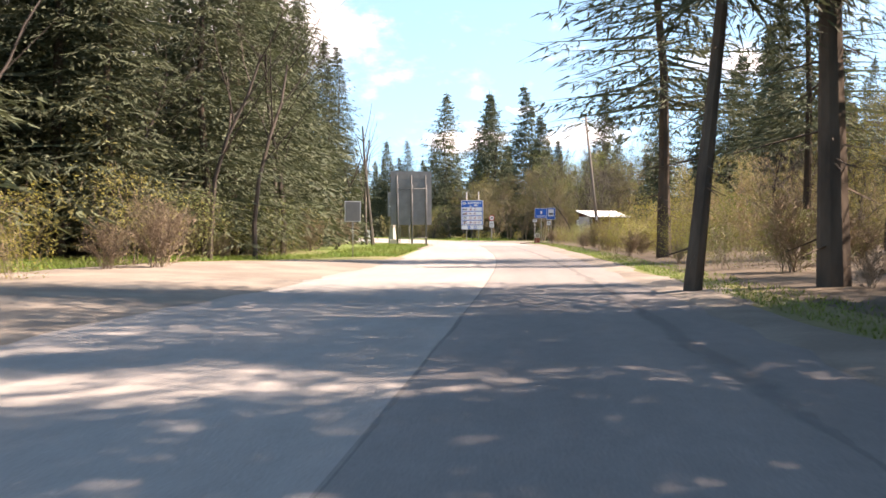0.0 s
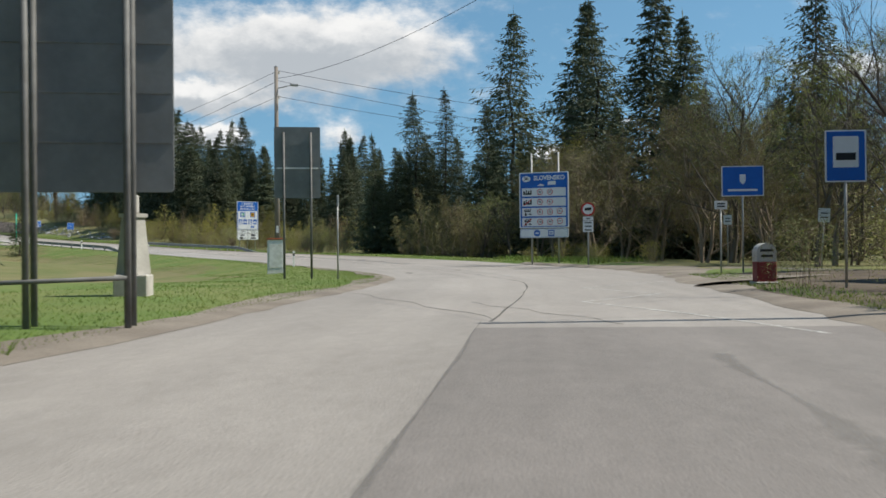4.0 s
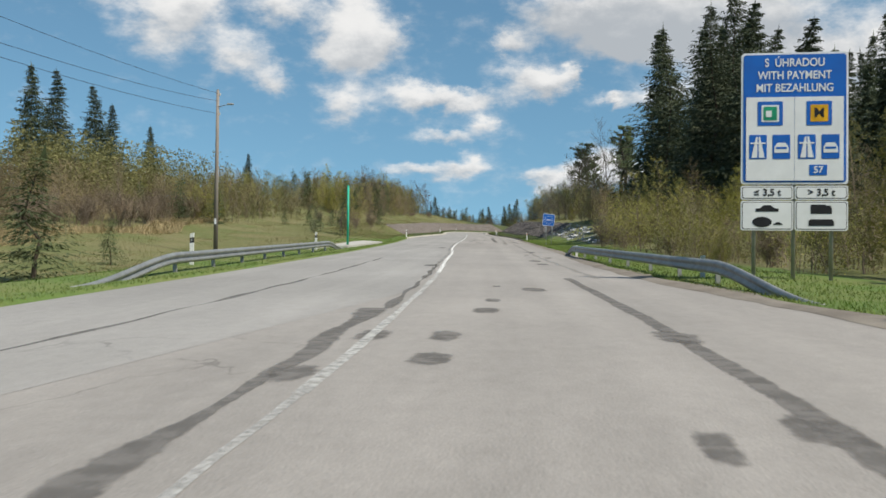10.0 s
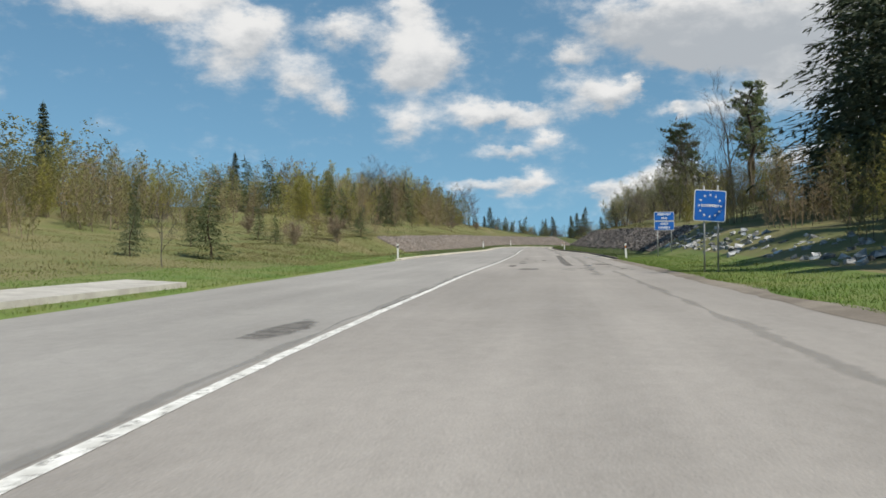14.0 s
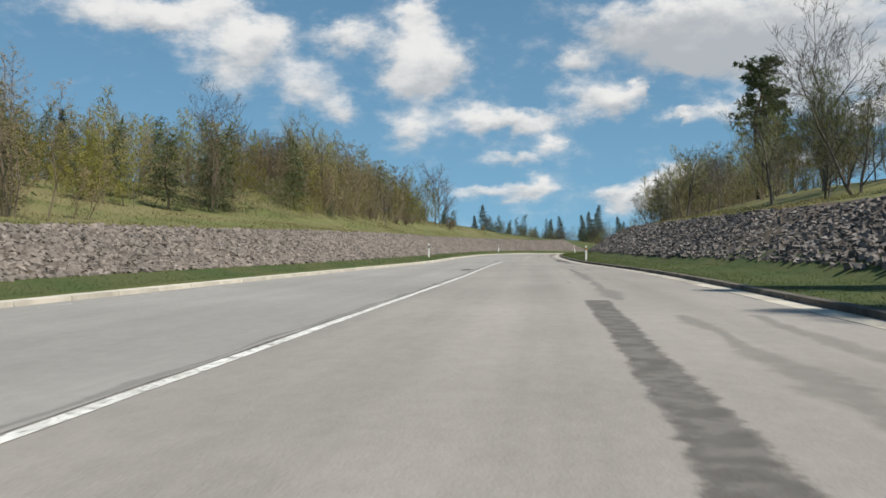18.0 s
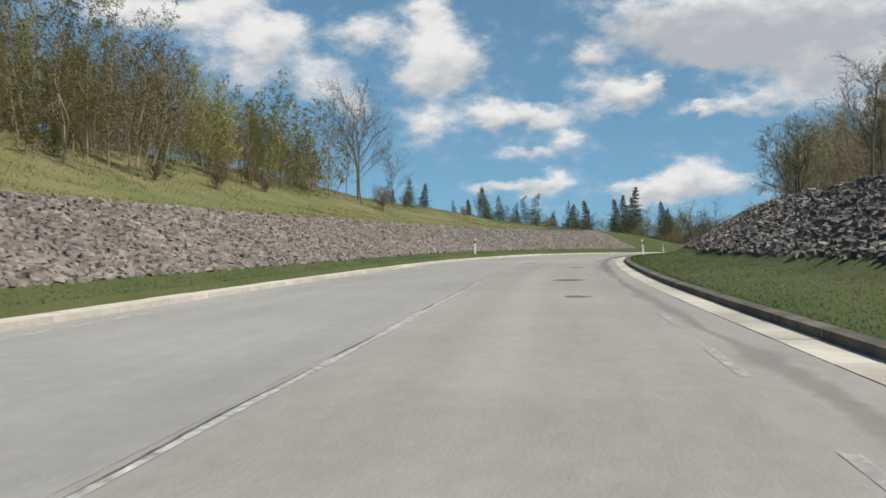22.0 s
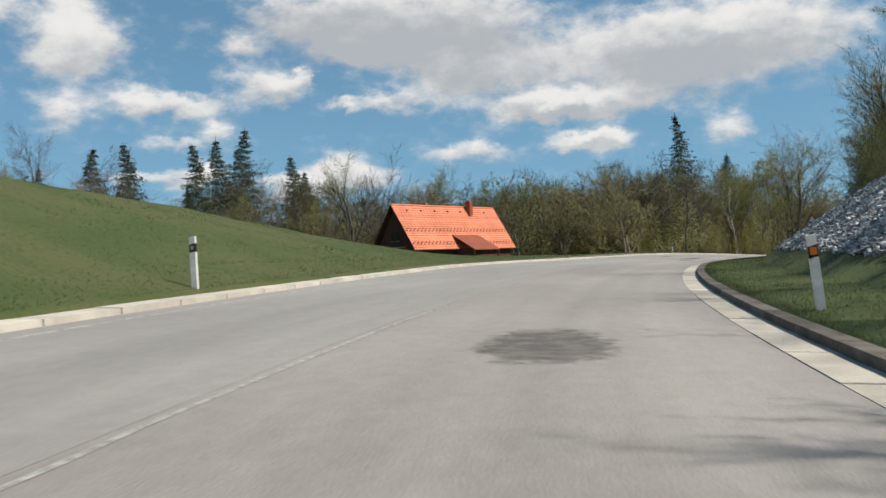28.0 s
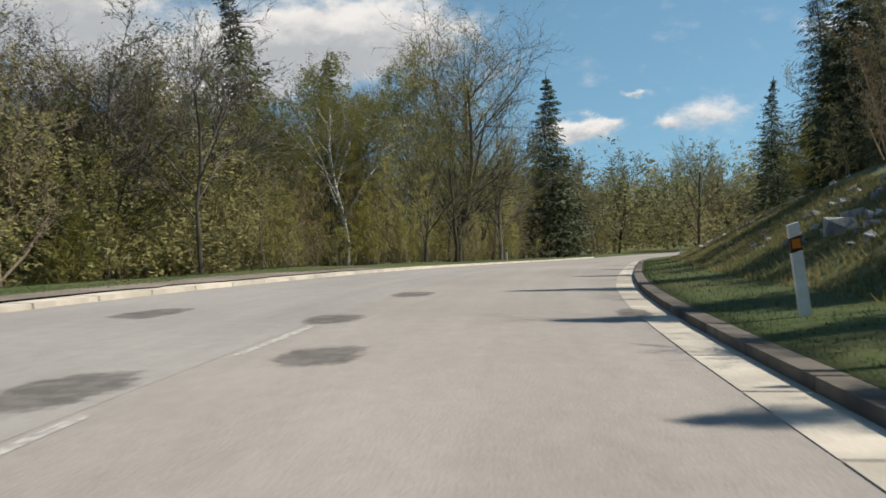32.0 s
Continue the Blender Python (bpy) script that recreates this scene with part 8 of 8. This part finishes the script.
far_thicket(700, 900, -150, 40, 120, 15, 21, 56, 2.4, 0.1)
far_thicket(690, 790, -40, 14, 45, 10, 14, 45)
belt(["leafing_a", "olive_a", "leafing_c", "bare_a"], 596, 668, -85, -18, 50, 13, 18, 46)
far_thicket(596, 655, -95, -36, 90, 8, 12, 47, 1.9, 0.2)
far_thicket(10, 70, -34, -18, 40, 4, 7, 51)
belt(["thicket_a", "thicket_b"], 535, 556, -56, -44, 8, 3, 5, 37)
for kind, proto in TREES.items():
    if "spare" in proto:
        for o in (*proto.children, proto):
            bpy.data.objects.remove(o)


# ---- stone facing of the cutting ----
def stone_mesh(seed):
    rng = random.Random(seed)
    bm = bmesh.new()
    bmesh.ops.create_cube(bm, size=0.86)
    for v in bm.verts:
        v.co = Vector((v.co.x * rng.uniform(0.7, 1.35), v.co.y * rng.uniform(0.7, 1.3), v.co.z * rng.uniform(0.4, 0.85)))
        v.co += Vector((rng.uniform(-0.12, 0.12), rng.uniform(-0.12, 0.12), rng.uniform(-0.08, 0.08)))
    v = [tuple(x.co) for x in bm.verts]
    f = [tuple(x.index for x in p.verts) for p in bm.faces]
    bm.free()
    return np.array(v), f


def stone_face(name, rows, side, s0, s1, step, size, mat, label, own=None, cover=1.0, u0=0.0, u1=1.0, seed=0):
    """Loose quarry stones over the bank's face: those on the stretch `own` are pieces, the rest one joined mesh."""
    rng = np.random.RandomState(seed)
    forms = [stone_mesh(seed * 10 + k) for k in range(6)]
    top = tagged(new(name), label, "stone bank", kind="structure")
    metas = []
    for v, f in forms:
        me = bpy.data.meshes.new("stone")
        me.from_pydata([tuple(q) for q in v], [], f)
        me.materials.append(mat)
        metas.append(me)
    allv, allf, n = [], [], 0
    foot = lambda s: soft_interp(s, [r[0] for r in rows], [r[1] for r in rows])
    crest = lambda s: soft_interp(s, [r[0] for r in rows], [r[3] for r in rows])
    ss = np.arange(s0, s1, step)
    fl, cl = foot(ss), crest(ss)
    for s, a, b in zip(ss, fl, cl):
        run = (b - a) * 1.12
        for j in range(int(run / step)):
            u = (j + 0.5) * step / run
            if u < u0 or u > u1 or rng.rand() > cover:
                continue
            q = s + rng.uniform(-0.9, 0.9) * step
            lat = side * (a - 0.15 + (b + 0.1 - a) * (u + rng.uniform(-0.7, 0.7) * step / run))
            x, y = flat_xy(q, lat)
            z = base_height(q, lat) + rel_height(q, lat)
            k = size * rng.uniform(0.65, 1.5)
            rot = Euler((rng.uniform(-0.45, 0.45), rng.uniform(-0.45, 0.45), rng.uniform(0, 6.28))).to_matrix()
            c = np.array([x[0], y[0], float(np.ravel(z)[0]) + 0.04 * rng.rand()])
            i = rng.randint(6)
            if own and own[0] <= s < own[1]:
                o = new("stone", metas[i])
                o.parent = top
                o.matrix_basis = Matrix.Translation(c) @ rot.to_4x4() @ Matrix.Diagonal((k, k * 0.8, k, 1))
                continue
            v, f = forms[i]
            w = (v * np.array([k, k * 0.8, k])) @ np.array(rot).T + c
            allv.append(w)
            allf += [tuple(t + n for t in p) for p in f]
            n += len(v)
    ob = mesh_object("stone_rest", [tuple(p) for p in np.concatenate(allv)], allf, mat, top)
    tagged(ob, "", "", kind="stuff")
    return top


stone_face("stone_bank_left", LEFT, -1, 301, 486, 0.13, 0.15, STONE, "brownish grey quarry stones facing the cutting", (354, 355.6), seed=1)
stone_face("stone_bank_right", RIGHT, 1, 300, 430, 0.23, 0.22, SHADED_STONE, "rough grey quarry stones facing the bank, toned dark for its shade", (386, 389), 0.92, 0.15, 1.0, seed=2)
stone_face("stone_bank_end", RIGHT, 1, 430, 571.5, 0.17, 0.13, PALE_STONE, "pale glinting broken stones facing the bank", (520, 521.5), 0.9, 0.16, 1.0, seed=3)
stone_face("stone_scatter", RIGHT, 1, 571.5, 604, 0.3, 0.17, PALE_STONE, "pale broken stones lying in the grassy bank", (572, 582), 0.13, 0.2, 1.0, seed=6)
for k, (s, l, r) in enumerate(((580.0, 5.75, 0.55), (578.6, 5.9, 0.3), (581.0, 6.3, 0.38))):
    v, f = stone_mesh(70 + k)
    c = np.array(ground(s, l)) + np.array((0, 0, 0.25 * r))
    b = mesh_object("boulder", [tuple(q) for q in v * np.array([r, r * 0.8, r * 0.9]) + c], f, PALE_STONE)
    tagged(b, "pale grey boulder half sunk in the grassy bank", "boulder", "boulders on the bank")
stone_face("stone_scatter", RIGHT, 1, 252, 302, 0.42, 0.34, PALE_STONE, "pale broken stones scattered in the grass bank", (285, 290), 0.16, 0.25, 1.0, seed=4)


# ---- grass ----
def grass_stuff(name, s0, s1, lat_fn, count, h0, h1, mat, label, seed):
    r = np.random.RandomState(seed)
    s = r.uniform(s0, s1, count)
    lat = lat_fn(s, r.rand(count))
    x, y = flat_xy(s, lat)
    d = np.abs(lat)
    edge = np.where(lat < 0, left_edge(s), right_edge(s))
    z = base_height(s, lat) + rel_height(s, lat) + bumps(x, y) * np.clip((d - edge - 1.0) / 6, 0, 1)
    h, a = r.uniform(h0, h1, count), r.uniform(0, 6.28, count)
    w, lean = r.uniform(0.009, 0.024, count) * (h1 / 0.2) ** 0.5, r.uniform(0.3, 1.6, count) * h
    b = a + r.uniform(1, 2, count)
    v = np.stack([np.stack([x - np.cos(a) * w, y - np.sin(a) * w, z - 0.02], 1), np.stack([x + np.cos(a) * w, y + np.sin(a) * w, z - 0.02], 1),
                  np.stack([x + np.cos(b) * lean, y + np.sin(b) * lean, z + h], 1)], 1).reshape(-1, 3)
    me = bpy.data.meshes.new(name)
    me.vertices.add(3 * count)
    me.vertices.foreach_set("co", v.ravel())
    me.loops.add(3 * count)
    me.loops.foreach_set("vertex_index", np.arange(3 * count))
    me.polygons.add(count)
    me.polygons.foreach_set("loop_start", np.arange(0, 3 * count, 3))
    me.materials.append(mat)
    me.update(calc_edges=True)
    return tagged(new(name, me), label, "grass", kind="stuff")


near_l = lambda off, width: (lambda s, u: -(left_edge(s) + off + width * u ** 1.5))
near_r = lambda off, width: (lambda s, u: right_edge(s) + off + width * u ** 1.5)
grass_stuff("verge_grass", 48, 284, near_l(0.3, 7), 120000, 0.02, 0.065, GRASS, "short fresh green grass on the verge", 1)
grass_stuff("weeds", 122, 137, lambda s, u: right_edge(s) + 1.8 + 3.5 * u, 2600, 0.12, 0.4, GRASS, "yellow-green weeds behind the sign", 11)
grass_stuff("verge_grass", 284, 600, near_l(0.55, 1.9), 60000, 0.02, 0.055, MEADOW, "short fresh green grass behind the kerb", 2)
grass_stuff("verge_grass", 128, 286, near_r(0.4, 4.0), 60000, 0.03, 0.10, GRASS, "fresh green grass along the verge", 3)
grass_stuff("verge_grass", 286, 610, near_r(0.7, 3.4), 150000, 0.015, 0.05, MEADOW, "green grass behind the kerb", 4)
grass_stuff("verge_grass", 0, 105, near_r(0.8, 1.4), 16000, 0.03, 0.10, GRASS, "narrow strip of patchy grass on the shoulder", 5)
grass_stuff("verge_grass", 5, 80, lambda s, u: -(np.maximum(left_edge(s) + 6.4 * np.clip((47 - s) / 18, 0, 1) ** 0.7, left_edge(s)) + 0.2 + 3.5 * u), 26000, 0.06, 0.22, GRASS, "fresh grass strip before the wood", 6)
grass_stuff("dry_grass", 285, 500, lambda s, u: -(soft_interp(s, [r[0] for r in LEFT], [r[3] for r in LEFT]) + 14 * u), 130000, 0.03, 0.12, DRY_GRASS, "tufted dry and green grass above the stone facing", 7)
grass_stuff("dry_grass", 180, 300, lambda s, u: -(14 + 16 * u), 60000, 0.03, 0.11, DRY_GRASS, "pale dry grass on the hillside", 8)
grass_stuff("bank_grass", 262, 304, lambda s, u: -(left_edge(s) + 1.6 + 7.5 * u), 26000, 0.03, 0.12, DRY_GRASS, "dry and green grass where the stone facing begins", 14)
grass_stuff("dry_reeds", 186, 262, lambda s, u: -(27.5 + 3.0 * u + 1.2 * np.sin(s * 0.23)), 9000, 0.2, 0.6, DRY_REED, "tan dry reeds at the foot of the thicket", 13)
grass_stuff("dry_grass", 330, 600, lambda s, u: soft_interp(s, [r[0] for r in RIGHT], [r[3] for r in RIGHT]) + 5 * u, 30000, 0.08, 0.25, DRY_GRASS, "dry grass on top of the bank", 9)
grass_stuff("bank_grass", 571, 610, lambda s, u: soft_interp(s, [r[0] for r in RIGHT], [r[1] for r in RIGHT]) - 0.3 + 4.5 * u, 26000, 0.05, 0.16, DRY_GRASS, "dry and green grass on the shaded bank", 12)
grass_stuff("meadow_grass", 480, 600, lambda s, u: -(9.5 + 24 * u), 190000, 0.02, 0.055, MEADOW, "green meadow grass before the cottage", 10)
